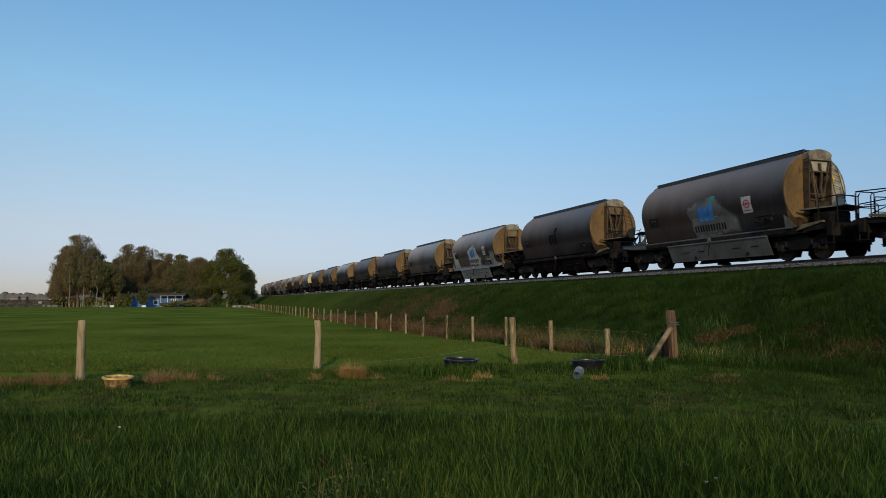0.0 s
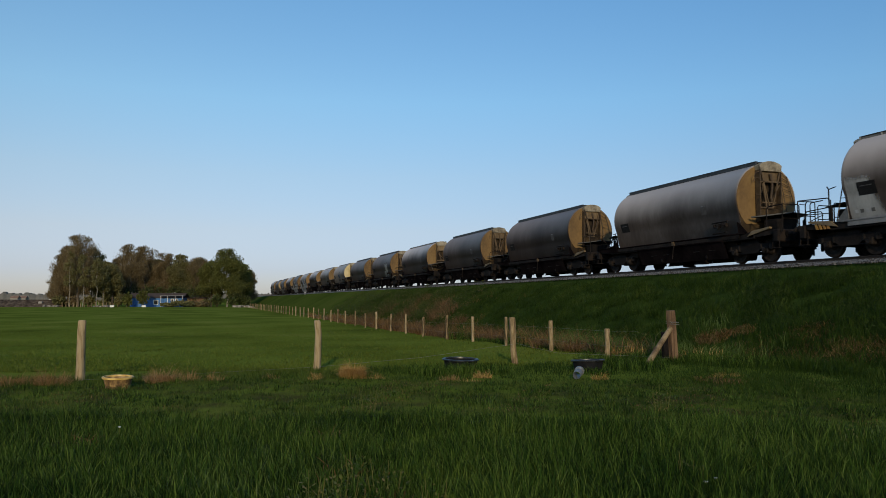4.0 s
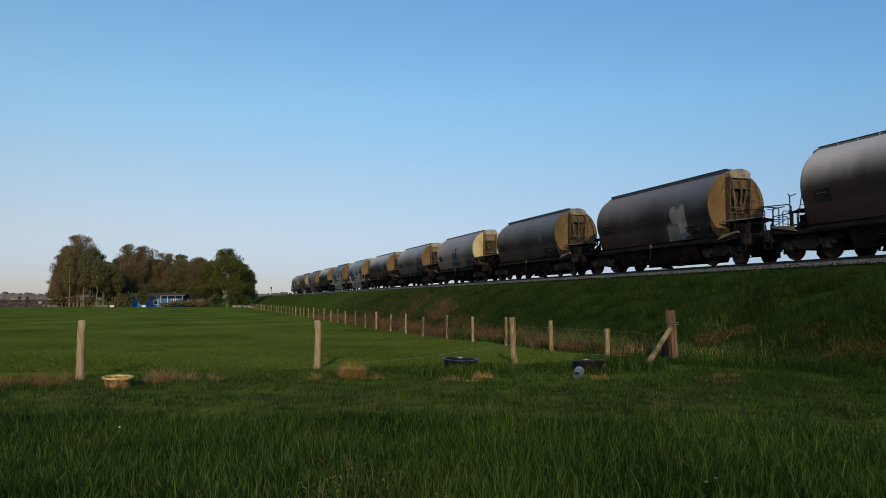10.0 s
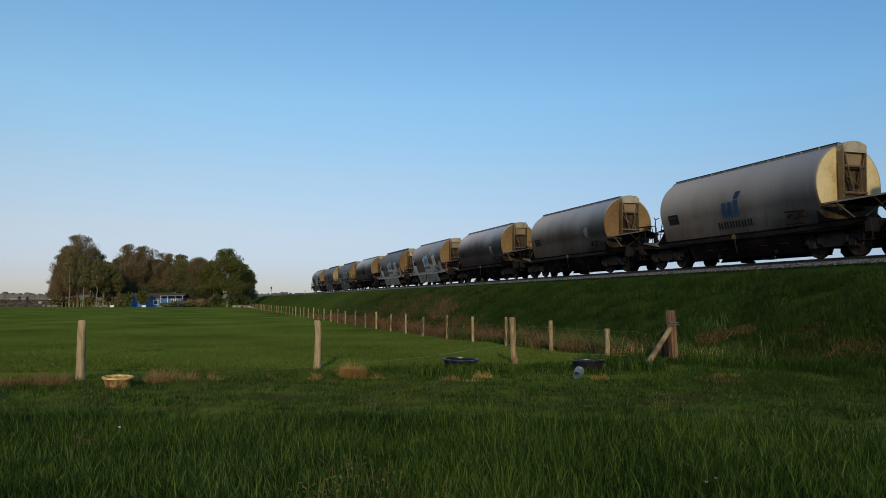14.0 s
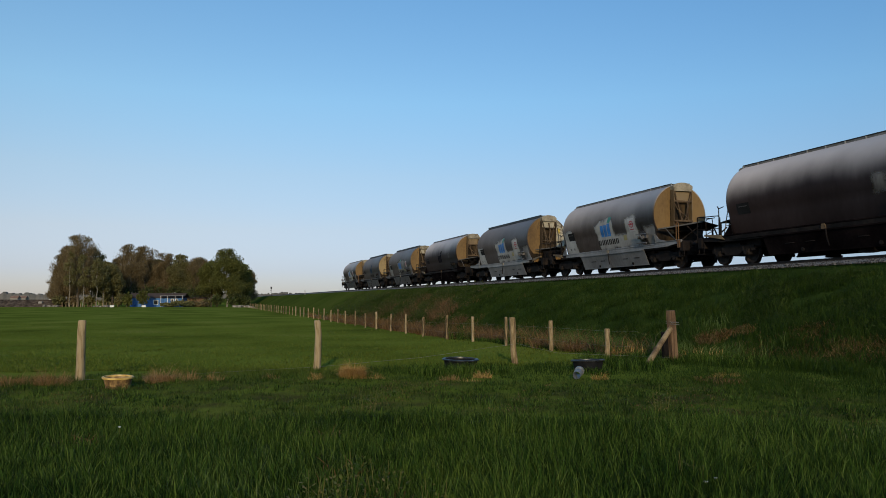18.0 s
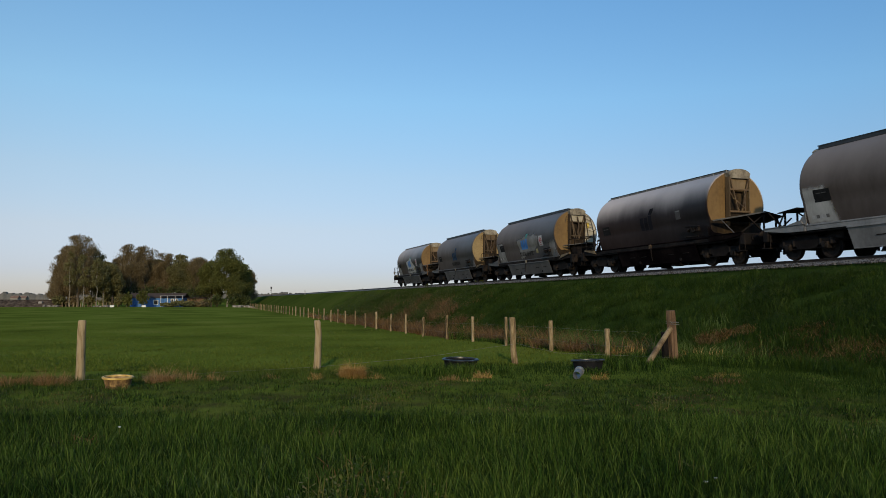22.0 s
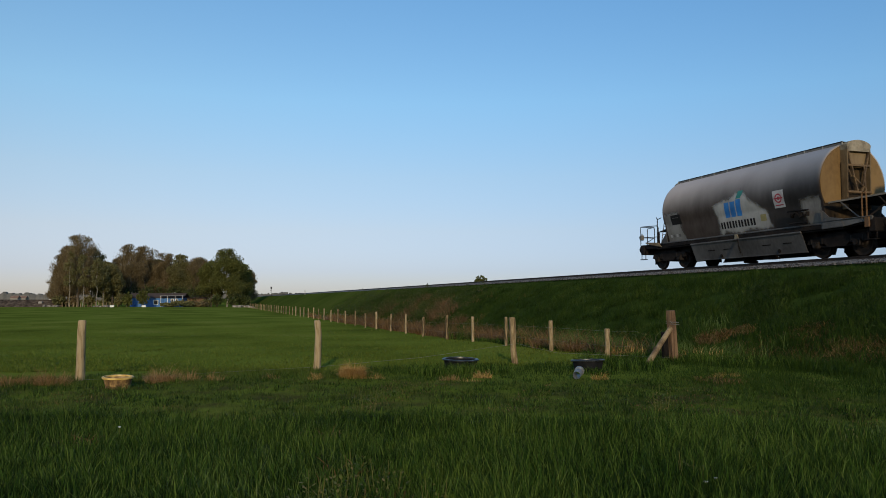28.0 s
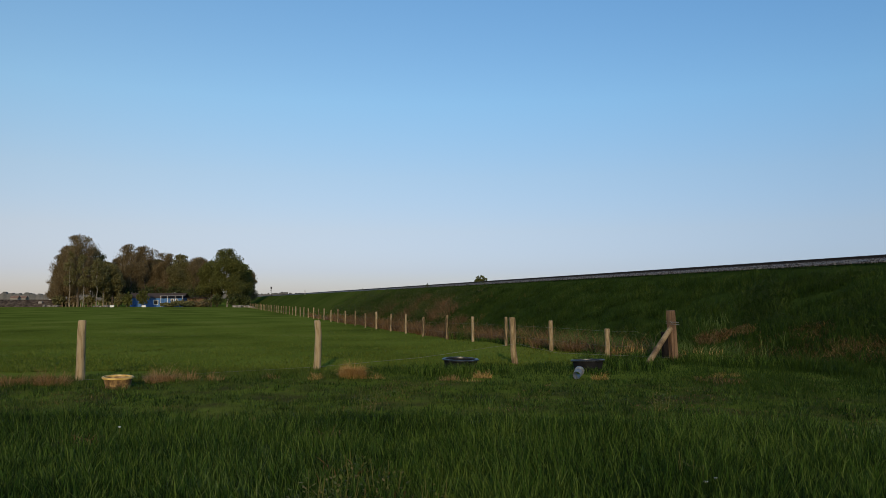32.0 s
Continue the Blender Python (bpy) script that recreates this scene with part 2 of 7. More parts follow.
# wagon paint and grime
TANK = dict(scale=0.5, fine=6, stretch=(1, 1.0, 0.4), rough=0.52, bump=0.03, per_object=0.1, spec=0.13, soft=(0.22, 0.82))
SOOT = [(0.014, 0.0095, 0.0095), (0.024, 0.0165, 0.0162), (0.036, 0.026, 0.025), (0.056, 0.043, 0.041)]
# each tank's paler top paints sun and sky sheen over its dust
M["tank_dark"] = material("sooty_tank_paint", SOOT, dust_sheen=((0.25, 0.218, 0.215), 2.35, 4.05, 0.88), **TANK)
M["tank_dust_sheen"] = material("sooty_tank_paint_dust_sheen_above", [(0.016, 0.010, 0.0105), (0.024, 0.016, 0.0165), (0.034, 0.024, 0.025), (0.05, 0.037, 0.038)], dust_sheen=((0.60, 0.54, 0.53), 2.5, 3.85, 0.92), **TANK)
M["tank_mid"] = material("dusty_tank_paint", [(0.028, 0.021, 0.019), (0.046, 0.036, 0.033), (0.07, 0.057, 0.053), (0.105, 0.09, 0.085)], dust_sheen=((0.46, 0.42, 0.415), 2.25, 3.95, 0.95), **TANK)
M["tank_even"] = material("evenly_dusted_tank_paint", [(0.046, 0.038, 0.037), (0.064, 0.054, 0.0525), (0.085, 0.073, 0.071), (0.115, 0.102, 0.099)], dust_sheen=((0.24, 0.218, 0.216), 2.3, 4.2, 0.8), **TANK)
M["tank_light"] = material("worn_grey_tank_paint", [(0.046, 0.037, 0.034), (0.075, 0.062, 0.058), (0.11, 0.094, 0.089), (0.155, 0.138, 0.132)], dust_sheen=((0.37, 0.33, 0.315), 1.5, 4.0, 1.0), **TANK)
M["clean"] = material("wiped_grey_paint", [(0.23, 0.217, 0.208), (0.35, 0.335, 0.325), (0.45, 0.435, 0.422)], scale=1.4, fine=14, stretch=(1, 1, 0.4), rough=0.45, bump=0.03, per_object=0.1, soft=(0.25, 0.75))
M["smear"] = material("half_wiped_paint", [(0.07, 0.063, 0.062), (0.105, 0.097, 0.094), (0.165, 0.153, 0.15)], scale=2, fine=14, stretch=(1, 1, 0.4), rough=0.5, bump=0.03)
M["skirt_grey"] = material("grey_chute_panel", [(0.11, 0.106, 0.106), (0.18, 0.175, 0.176), (0.25, 0.244, 0.244)], scale=0.9, fine=10, stretch=(1, 1, 0.5), rough=0.5, bump=0.05, soft=(0.3, 0.7))
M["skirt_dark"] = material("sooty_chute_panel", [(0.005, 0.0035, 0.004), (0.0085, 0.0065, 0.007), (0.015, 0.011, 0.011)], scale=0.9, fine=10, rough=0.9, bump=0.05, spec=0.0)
M["skirt_mid"] = material("dirty_grey_chute_panel", [(0.05, 0.046, 0.045), (0.088, 0.083, 0.082), (0.13, 0.125, 0.124)], scale=0.9, fine=10, stretch=(1, 1, 0.5), rough=0.55, bump=0.05, soft=(0.3, 0.7), spec=0.3)
M["ochre"] = material("ochre_end_paint", [(0.07, 0.04, 0.016), (0.145, 0.088, 0.033), (0.2, 0.127, 0.05)], scale=0.6, fine=9, stretch=(1, 1, 0.6), rough=0.6, bump=0.03, per_object=0.16, soft=(0.2, 0.66), spec=0.3)
M["cream"] = material("cream_end_paint", [(0.22, 0.16, 0.07), (0.44, 0.35, 0.165), (0.54, 0.45, 0.25)], scale=1.0, fine=9, rough=0.6, bump=0.05, per_object=0.15, soft=(0.2, 0.62))
M["pale_ochre"] = material("pale_ochre_end_paint", [(0.11, 0.074, 0.032), (0.235, 0.165, 0.07), (0.31, 0.23, 0.108)], scale=0.7, fine=9, rough=0.6, bump=0.03, per_object=0.1, soft=(0.2, 0.64))
M["hood"] = material("dusty_cream_hood", [(0.11, 0.092, 0.066), (0.23, 0.198, 0.145), (0.31, 0.275, 0.21)], scale=2, fine=12, rough=0.7, per_object=0.2)
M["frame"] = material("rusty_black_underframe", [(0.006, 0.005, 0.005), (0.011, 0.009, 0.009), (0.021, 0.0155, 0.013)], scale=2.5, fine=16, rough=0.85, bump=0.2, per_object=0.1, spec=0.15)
M["browniron"] = material("brown_dirty_steel", [(0.035, 0.021, 0.011), (0.075, 0.047, 0.024), (0.14, 0.09, 0.045)], scale=2.5, fine=14, rough=0.75, per_object=0.15)
M["end_brown"] = material("brown_end_panel", [(0.03, 0.019, 0.011), (0.065, 0.042, 0.022), (0.105, 0.07, 0.035)], scale=2, fine=14, rough=0.75, per_object=0.15)
# pale growth; in the verge this lighter green also paints sunlit blades
M["blade_light"] = leafy("light_grass_blades", [(0.032, 0.07, 0.012), (0.058, 0.112, 0.02), (0.098, 0.155, 0.035), (0.18, 0.225, 0.075)], island=0.7)
M["dock"] = leafy("yellowish_weed_leaves", [(0.06, 0.085, 0.018), (0.11, 0.13, 0.03), (0.17, 0.165, 0.05), (0.26, 0.21, 0.09)], island=0.8)
M["roofgrey"] = material("grey_roof_grating", [(0.06, 0.058, 0.056), (0.11, 0.105, 0.1)], scale=3, rough=0.7)
M["rooflight"] = material("pale_roof_rail", [(0.2, 0.195, 0.19), (0.3, 0.295, 0.285)], scale=3, rough=0.7)
M["wheel"] = material("brown_wheel_steel", [(0.006, 0.005, 0.0045), (0.013, 0.010, 0.009), (0.026, 0.019, 0.015)], scale=5, fine=30, rough=0.75, spec=0.2)
M["blue_mark"] = material("blue_mark_paint", [(0.02, 0.13, 0.40), (0.03, 0.20, 0.56)], scale=3, rough=0.5, bump=0)
M["navy_faint"] = material("grimy_blue_mark", [(0.018, 0.038, 0.075), (0.026, 0.066, 0.14)], scale=3, rough=0.8, bump=0, spec=0.15)
M["leaf_mark"] = material("green_mark_paint", [(0.02, 0.16, 0.14), (0.03, 0.24, 0.2)], scale=3, rough=0.5, bump=0)
M["black_mark"] = material("black_mark_paint", [(0.01, 0.0095, 0.01), (0.02, 0.019, 0.02)], scale=3, rough=0.85, bump=0, spec=0.15)
M["dull_tag"] = material("grimy_sticker", [(0.05, 0.043, 0.042), (0.085, 0.077, 0.076)], scale=5, rough=0.7, bump=0)
M["red_mark"] = material("red_ring_paint", [(0.28, 0.02, 0.035), (0.4, 0.03, 0.05)], scale=3, rough=0.5, bump=0)
M["sign_white"] = material("dusty_white_sticker", [(0.36, 0.345, 0.35), (0.52, 0.51, 0.52)], scale=4, rough=0.5, bump=0)
M["hazard"] = material("orange_yellow_paint", [(0.3, 0.13, 0.02), (0.45, 0.24, 0.04)], scale=6, rough=0.6)
M["yellow"] = material("yellow_paint", [(0.5, 0.36, 0.05), (0.7, 0.52, 0.1)], scale=6, rough=0.6)
M["faded_yellow"] = material("faded_yellow_sticker", [(0.24, 0.2, 0.08), (0.33, 0.28, 0.12)], scale=6, rough=0.6)
M["concrete"] = material("grey_concrete_block", [(0.2, 0.19, 0.17), (0.32, 0.3, 0.28)], scale=1.5, rough=0.95)
M["soot_blue"] = material("sooted_blue_mark", [(0.012, 0.0115, 0.014), (0.019, 0.019, 0.027)], scale=3, rough=0.9, bump=0, spec=0.05)
M["lattice"] = material("grey_roof_lattice", [(0.10, 0.095, 0.09), (0.18, 0.172, 0.165)], scale=3, rough=0.6)
M["pale_end"] = material("pale_repainted_end", [(0.26, 0.23, 0.17), (0.38, 0.345, 0.265), (0.46, 0.425, 0.34)], scale=1.5, fine=10, rough=0.6, bump=0.05, per_object=0.1)


M["end_dark"] = material("dark_recess_panel", [(0.012, 0.0085, 0.006), (0.03, 0.02, 0.011), (0.06, 0.04, 0.02)], scale=2, fine=14, stretch=(1, 1, 0.5), rough=0.8, per_object=0.15, spec=0.2)
M["end_tan"] = material("tan_end_housing", [(0.085, 0.056, 0.027), (0.14, 0.096, 0.048), (0.19, 0.135, 0.072)], scale=1.2, fine=12, stretch=(1, 1, 0.4), rough=0.7, bump=0.05, per_object=0.15)
M["walk_dark"] = material("blue_black_walkway_steel", [(0.02, 0.022, 0.026), (0.034, 0.037, 0.044)], scale=1.2, fine=20, rough=0.55, bump=0.05)
M["rust_orange"] = material("orange_painted_steel", [(0.10, 0.048, 0.016), (0.18, 0.085, 0.024)], scale=5, rough=0.65)


def worn(name, base):
    """A wiped area: its edge, given by the sheet's wear value, is broken up by streaky noise and lets the grime show."""
    m = M[base].copy()
    m.name = name
    n, l = m.node_tree.nodes, m.node_tree.links
    b, out = n["Principled BSDF"], n["Material Output"]
    wear = n.new("ShaderNodeAttribute")
    wear.attribute_name = "wear"
    co = n.new("ShaderNodeTexCoord")
    mp = n.new("ShaderNodeMapping")
    mp.inputs["Scale"].default_value = (1, 1.3, 0.7)
    l.new(co.outputs["Object"], mp.inputs[0])
    nz = n.new("ShaderNodeTexNoise")
    nz.noise_dimensions = "4D"
    nz.inputs["Scale"].default_value, nz.inputs["Detail"].default_value = 1.7, 5
    l.new(mp.outputs[0], nz.inputs["Vector"])
    who = n.new("ShaderNodeObjectInfo")
    far = n.new("ShaderNodeMath")
    far.operation = "MULTIPLY"
    l.new(who.outputs["Random"], far.inputs[0])
    far.inputs[1].default_value = 40
    l.new(far.outputs[0], nz.inputs["W"])
    add = n.new("ShaderNodeMath")
    add.operation = "MULTIPLY_ADD"
    l.new(nz.outputs[0], add.inputs[0])
    add.inputs[1].default_value = 0.5
    l.new(wear.outputs["Fac"], add.inputs[2])
    rg = n.new("ShaderNodeMapRange")
    rg.interpolation_type = "SMOOTHSTEP"
    rg.inputs[1].default_value, rg.inputs[2].default_value = 0.17, 0.42
    l.new(add.outputs[0], rg.inputs[0])
    clear = n.new("ShaderNodeBsdfTransparent")
    mx = n.new("ShaderNodeMixShader")
    l.new(rg.outputs[0], mx.inputs[0])
    l.new(clear.outputs[0], mx.inputs[1])
    l.new(b.outputs[0], mx.inputs[2])
    l.new(mx.outputs[0], out.inputs[0])
    return m


for base in ("clean", "smear"):
    M["worn_" + base] = worn("worn_edge_" + base, base)
M["half_clean"] = material("dulled_grey_paint", [(0.12, 0.11, 0.105), (0.18, 0.168, 0.16), (0.24, 0.226, 0.216)], scale=1.4, fine=14, stretch=(1, 1, 0.4), rough=0.5, bump=0.03, per_object=0.1)
M["worn_half_clean"] = worn("worn_edge_half_clean", "half_clean")


# ---- building helpers ----
class Shape:
    """Collects one mesh: bevelled boxes, rods, plates and turned forms."""

    def __init__(self):
        self.bm = bmesh.new()

    def box(self, c, s, bevel=0.0, turn=None):
        made = bmesh.ops.create_cube(self.bm, size=1.0)["verts"]
        m = Matrix.Translation(c) @ (turn or Matrix.Identity(4)) @ Matrix.Diagonal((*s, 1))
        bmesh.ops.transform(self.bm, matrix=m, verts=made)
        if bevel:
            edges = {e for v in made for e in v.link_edges}
            bmesh.ops.bevel(self.bm, geom=list(edges), offset=bevel, segments=1, affect="EDGES")
        return self

    def rod(self, a, b, r, r2=None, seg=8):
        a, b = Vector(a), Vector(b)
        d = b - a
        m = Matrix.Translation((a + b) / 2) @ d.to_track_quat("Z", "Y").to_matrix().to_4x4()
        bmesh.ops.create_cone(self.bm, cap_ends=True, segments=seg, radius1=r, radius2=r if r2 is None else r2, depth=d.length, matrix=m)
        return self

    def bar(self, a, b, w, h):
        """A square bar from a to b."""
        a, b = Vector(a), Vector(b)
        d = b - a
        return self.box((a + b) / 2, (w, h, d.length), 0, d.to_track_quat("Z", "Y").to_matrix().to_4x4())

    def path(self, pts, r, seg=6):
        """One bent tube through the points."""
        pts = [Vector(p) for p in pts]
        rings = []
        for k, p in enumerate(pts):
            d = (pts[min(k + 1, len(pts) - 1)] - pts[max(k - 1, 0)]).normalized()
            q = d.to_track_quat("Z", "Y").to_matrix()
            rings.append([self.bm.verts.new(p + q @ Vector((r * math.cos(2 * math.pi * j / seg), r * math.sin(2 * math.pi * j / seg), 0))) for j in range(seg)])
        for a, b in zip(rings, rings[1:]):
            best = min(range(seg), key=lambda o: sum((a[j].co - b[(j + o) % seg].co).length for j in range(seg)))
            for j in range(seg):
                self.bm.faces.new((a[j], a[(j + 1) % seg], b[(j + 1 + best) % seg], b[(j + best) % seg]))
        self.bm.faces.new(rings[0][::-1])
        self.bm.faces.new(rings[-1])
        return self

    def plate(self, pts, thick):
        """A flat plate of given outline, thickened along the vector thick."""
        t = Vector(thick)
        lo = [self.bm.verts.new(Vector(p)) for p in pts]
        hi = [self.bm.verts.new(Vector(p) + t) for p in pts]
        n = len(pts)
        self.bm.faces.new(lo)
        self.bm.faces.new(hi[::-1])
        for k in range(n):
            self.bm.faces.new((lo[k], hi[k], hi[(k + 1) % n], lo[(k + 1) % n]))
        return self

    def turned(self, prof, c=(0, 0, 0), axis="Z", seg=16, caps=True):
        """A form turned about an axis: rows of radius and height."""
        rings = []
        for r, h in prof:
            ring = []
            for k in range(seg):
                a = 2 * math.pi * k / seg
                p = (r * math.cos(a), r * math.sin(a), h)
                if axis == "X":
                    p = (h, p[0], p[1])
                if axis == "Y":
                    p = (p[0], h, p[1])
                ring.append(self.bm.verts.new(Vector(p) + Vector(c)))
            rings.append(ring)
        for a, b in zip(rings, rings[1:]):
            for k in range(seg):
                self.bm.faces.new((a[k], a[(k + 1) % seg], b[(k + 1) % seg], b[k]))
        if caps:
            self.bm.faces.new(rings[0][::-1])
            self.bm.faces.new(rings[-1])
        return self

    def mesh(self, name, mat, smooth=False):
        bmesh.ops.recalc_face_normals(self.bm, faces=self.bm.faces)
        me = bpy.data.meshes.new(name)
        self.bm.to_mesh(me)
        self.bm.free()
        me.materials.append(mat)
        if smooth:
            for p in me.polygons:
                p.use_smooth = True
            me.set_sharp_from_angle(angle=radians(40))
        return me


def part(name, me, parent, label="", at=None):
    ob = new(name, me)
    ob.parent = parent
    if at is not None:
        ob.matrix_basis = at
    if label:
        ob["label"] = label
    return ob


def thing(name, m, label, category, group="", kind="", me=None):
    ob = new(name, me)
    ob.matrix_basis = m
    return tagged(ob, label, category, group, kind)


def raw_mesh(name, verts, faces_flat, sizes, mat, smooth=False):
    """A large mesh from arrays: corner indices one after another, and corners per face."""
    me = bpy.data.meshes.new(name)
    verts = np.asarray(verts, dtype=np.float32)
    faces_flat = np.asarray(faces_flat, dtype=np.int32)
    sizes = np.asarray(sizes, dtype=np.int32)
    me.vertices.add(len(verts))
    me.vertices.foreach_set("co", verts.ravel())
    me.loops.add(len(faces_flat))
    me.loops.foreach_set("vertex_index", faces_flat)
    me.polygons.add(len(sizes))
    me.polygons.foreach_set("loop_start", np.concatenate(([0], np.cumsum(sizes)[:-1])).astype(np.int32))
    me.polygons.foreach_set("loop_total", sizes)
    if smooth:
        me.polygons.foreach_set("use_smooth", np.ones(len(sizes), dtype=bool))
    me.update(calc_edges=True)
    me.materials.append(mat)
    return me


rng = np.random.default_rng(7)


def wave(x, y, s):
    """Cheap smooth unevenness from a few crossed waves, about -1 to 1."""
    return (np.sin(x * s + 1.3) * np.cos(y * s * 0.83 - 0.4) + np.sin(x * s * 2.3 - y * s * 1.7 + 2.0) * 0.6 + np.cos(x * s * 4.1 + y * s * 3.7) * 0.35) / 1.6


def blend(a, b, v):
    t = np.clip((v - a) / (b - a), 0, 1)
    return t * t * (3 - 2 * t)


def ground_z(x, y):
    """Height of the land: meadow, embankment and the small swells on both."""
    x, y = np.asarray(x, dtype=float), np.asarray(y, dtype=float)
    flat = -0.28 * blend(16, 44, y) + 0.035 * wave(x, y, 0.55) + 0.02 * wave(x, y, 1.9)
    ditch = -0.28 * np.exp(-((x - 12.6) / 0.9) ** 2) * blend(17, 24, y)
    off = np.abs(x - TRACK_X)
    up = np.clip((8.4 - off) / 5.8, 0, 1)
    bank = (2.78 - flat) * (up ** 1.08) + (0.10 * wave(x, y, 0.8) + 0.10 * wave(x + 3, y, 1.9)) * np.sin(np.pi * np.clip(up, 0, 1))
    return flat + ditch + np.where(up > 0, bank, 0)


# ---- ground: one sheet to the horizon ----
def build_ground():
    xs = np.unique(np.concatenate([np.linspace(-2500, -60, 24), np.linspace(-60, -12, 40), np.arange(-12, 12, 0.3), np.arange(12, 33, 0.25), np.linspace(33, 80, 24), np.linspace(80, 2500, 20)]))
    ys = np.unique(np.concatenate([np.linspace(-600, -20, 14), np.linspace(-20, 4, 30), np.arange(4, 30, 0.25), np.arange(30, 90, 0.8), np.linspace(90, 260, 60), np.linspace(260, 800, 30), np.linspace(800, 4000, 16)]))
    gx, gy = np.meshgrid(xs, ys)
    gz = ground_z(gx, gy)
    nx, ny = len(xs), len(ys)
    v = np.stack([gx, gy, gz], -1).reshape(-1, 3)
    i = (np.arange(ny - 1)[:, None] * nx + np.arange(nx - 1)[None, :]).ravel()
    f = np.stack([i, i + 1, i + nx + 1, i + nx], -1)
    ob = new("ground", raw_mesh("ground", v, f.ravel(), np.full(len(f), 4), M["soil"], True))
    tagged(ob, "green meadow with a grassy railway embankment", "ground", kind="structure")


build_ground()


# ---- track ----
def build_track():
    y0, y1 = -80.0, 900.0
    prof = [(-2.75, -0.36), (-2.35, -0.26), (-1.75, -0.19), (-0.9, -0.19), (0.9, -0.19), (1.75, -0.19), (2.35, -0.26), (2.75, -0.36)]
    ys = np.unique(np.concatenate([np.arange(y0, 8, 2.0), np.arange(8, 70, 0.22), np.arange(70, 160, 1.0), np.arange(160, y1, 10.0)]))
    n = 36
    px = np.linspace(-2.75, 2.75, n)
    pz = np.interp(px, [p[0] for p in prof], [p[1] for p in prof])
    gx, gy = np.meshgrid(px, ys)
    gz = np.broadcast_to(pz, gx.shape) + rng.uniform(-0.028, 0.028, gx.shape)
    gz[:, 0] -= 0.2
    gz[:, -1] -= 0.2
    v = np.stack([gx + TRACK_X, gy + rng.uniform(-0.05, 0.05, gx.shape), gz + RAIL_Z], -1).reshape(-1, 3)
    i = (np.arange(len(ys) - 1)[:, None] * n + np.arange(n - 1)[None, :]).ravel()
    f = np.stack([i, i + 1, i + n + 1, i + n], -1)
    bed = new("ballast_bed", raw_mesh("ballast_bed", v, f.ravel(), np.full(len(f), 4), M["ballast"]))
    tagged(bed, "grey crushed stone bed under the rails", "ballast", kind="structure")
    # loose stones on the shoulder
    count = 16000
    sy = 9 + 70 * rng.random(count) ** 1.6
    sx = TRACK_X - 2.95 + 1.9 * rng.random(count)
    sz = np.interp(sx - TRACK_X, px, pz) + RAIL_Z
    base = np.array([(1, 0, 0), (-1, 0, 0), (0, 1, 0), (0, -1, 0), (0, 0, 1), (0, 0, -1)], dtype=float)
    tri = np.array([(0, 2, 4), (2, 1, 4), (1, 3, 4), (3, 0, 4), (2, 0, 5), (1, 2, 5), (3, 1, 5), (0, 3, 5)])
    size = rng.uniform(0.018, 0.042, (count, 1, 3)) * rng.uniform(0.8, 1.3, (count, 6, 1))
    verts = base[None] * size
    a = rng.random(count) * 6.28
    c, s = np.cos(a)[:, None], np.sin(a)[:, None]
    verts = np.stack([verts[..., 0] * c - verts[..., 1] * s, verts[..., 0] * s + verts[..., 1] * c, verts[..., 2]], -1)
    verts += np.stack([sx, sy, sz], -1)[:, None, :]
    faces = tri[None] + 6 * np.arange(count)[:, None, None]
    st = new("ballast_stones", raw_mesh("ballast_stones", verts.reshape(-1, 3), faces.ravel(), np.full(count * 8, 3), M["ballast"]))
    tagged(st, "loose grey ballast stones along the track shoulder", "ballast", kind="stuff")
    # sleepers
    sh = Shape()
    for k in range(170):
        sh.box((TRACK_X, -6 + 0.6 * k, RAIL_Z - 0.225), (2.5, 0.24, 0.11))
    sl = new("sleepers", sh.mesh("sleepers", M["sleeper"]))
    tagged(sl, "grey concrete sleepers bedded in ballast", "sleeper", kind="stuff")
    for side in (-1, 1):
        sh = Shape()
        outline = [(-0.07, -0.17), (0.07, -0.17), (0.07, -0.155), (0.012, -0.135), (0.012, -0.04), (0.036, -0.03), (0.036, 0.0), (-0.036, 0.0), (-0.036, -0.03), (-0.012, -0.04), (-0.012, -0.135), (-0.07, -0.155)]
        sh.plate([(TRACK_X + side * 0.753 + x, y0, RAIL_Z + z) for x, z in outline], (0, y1 - y0, 0))
        tagged(new("rail", sh.mesh("rail", M["rail"])), "rust-brown steel rail on the ballast bed", "rail", "rails of the track", "structure")


build_track()


# ---- grass ----
RIGHT = Vector((math.cos(YAW), -math.sin(YAW), 0))
FORE = Vector((math.sin(YAW), math.cos(YAW), 0))


def in_view(depth, lateral):
    """Plan places at a depth along the view and a sideways share of the picture's half width."""
    lat = lateral * depth * 0.62
    return depth * FORE.x + lat * RIGHT.x, depth * FORE.y + lat * RIGHT.y


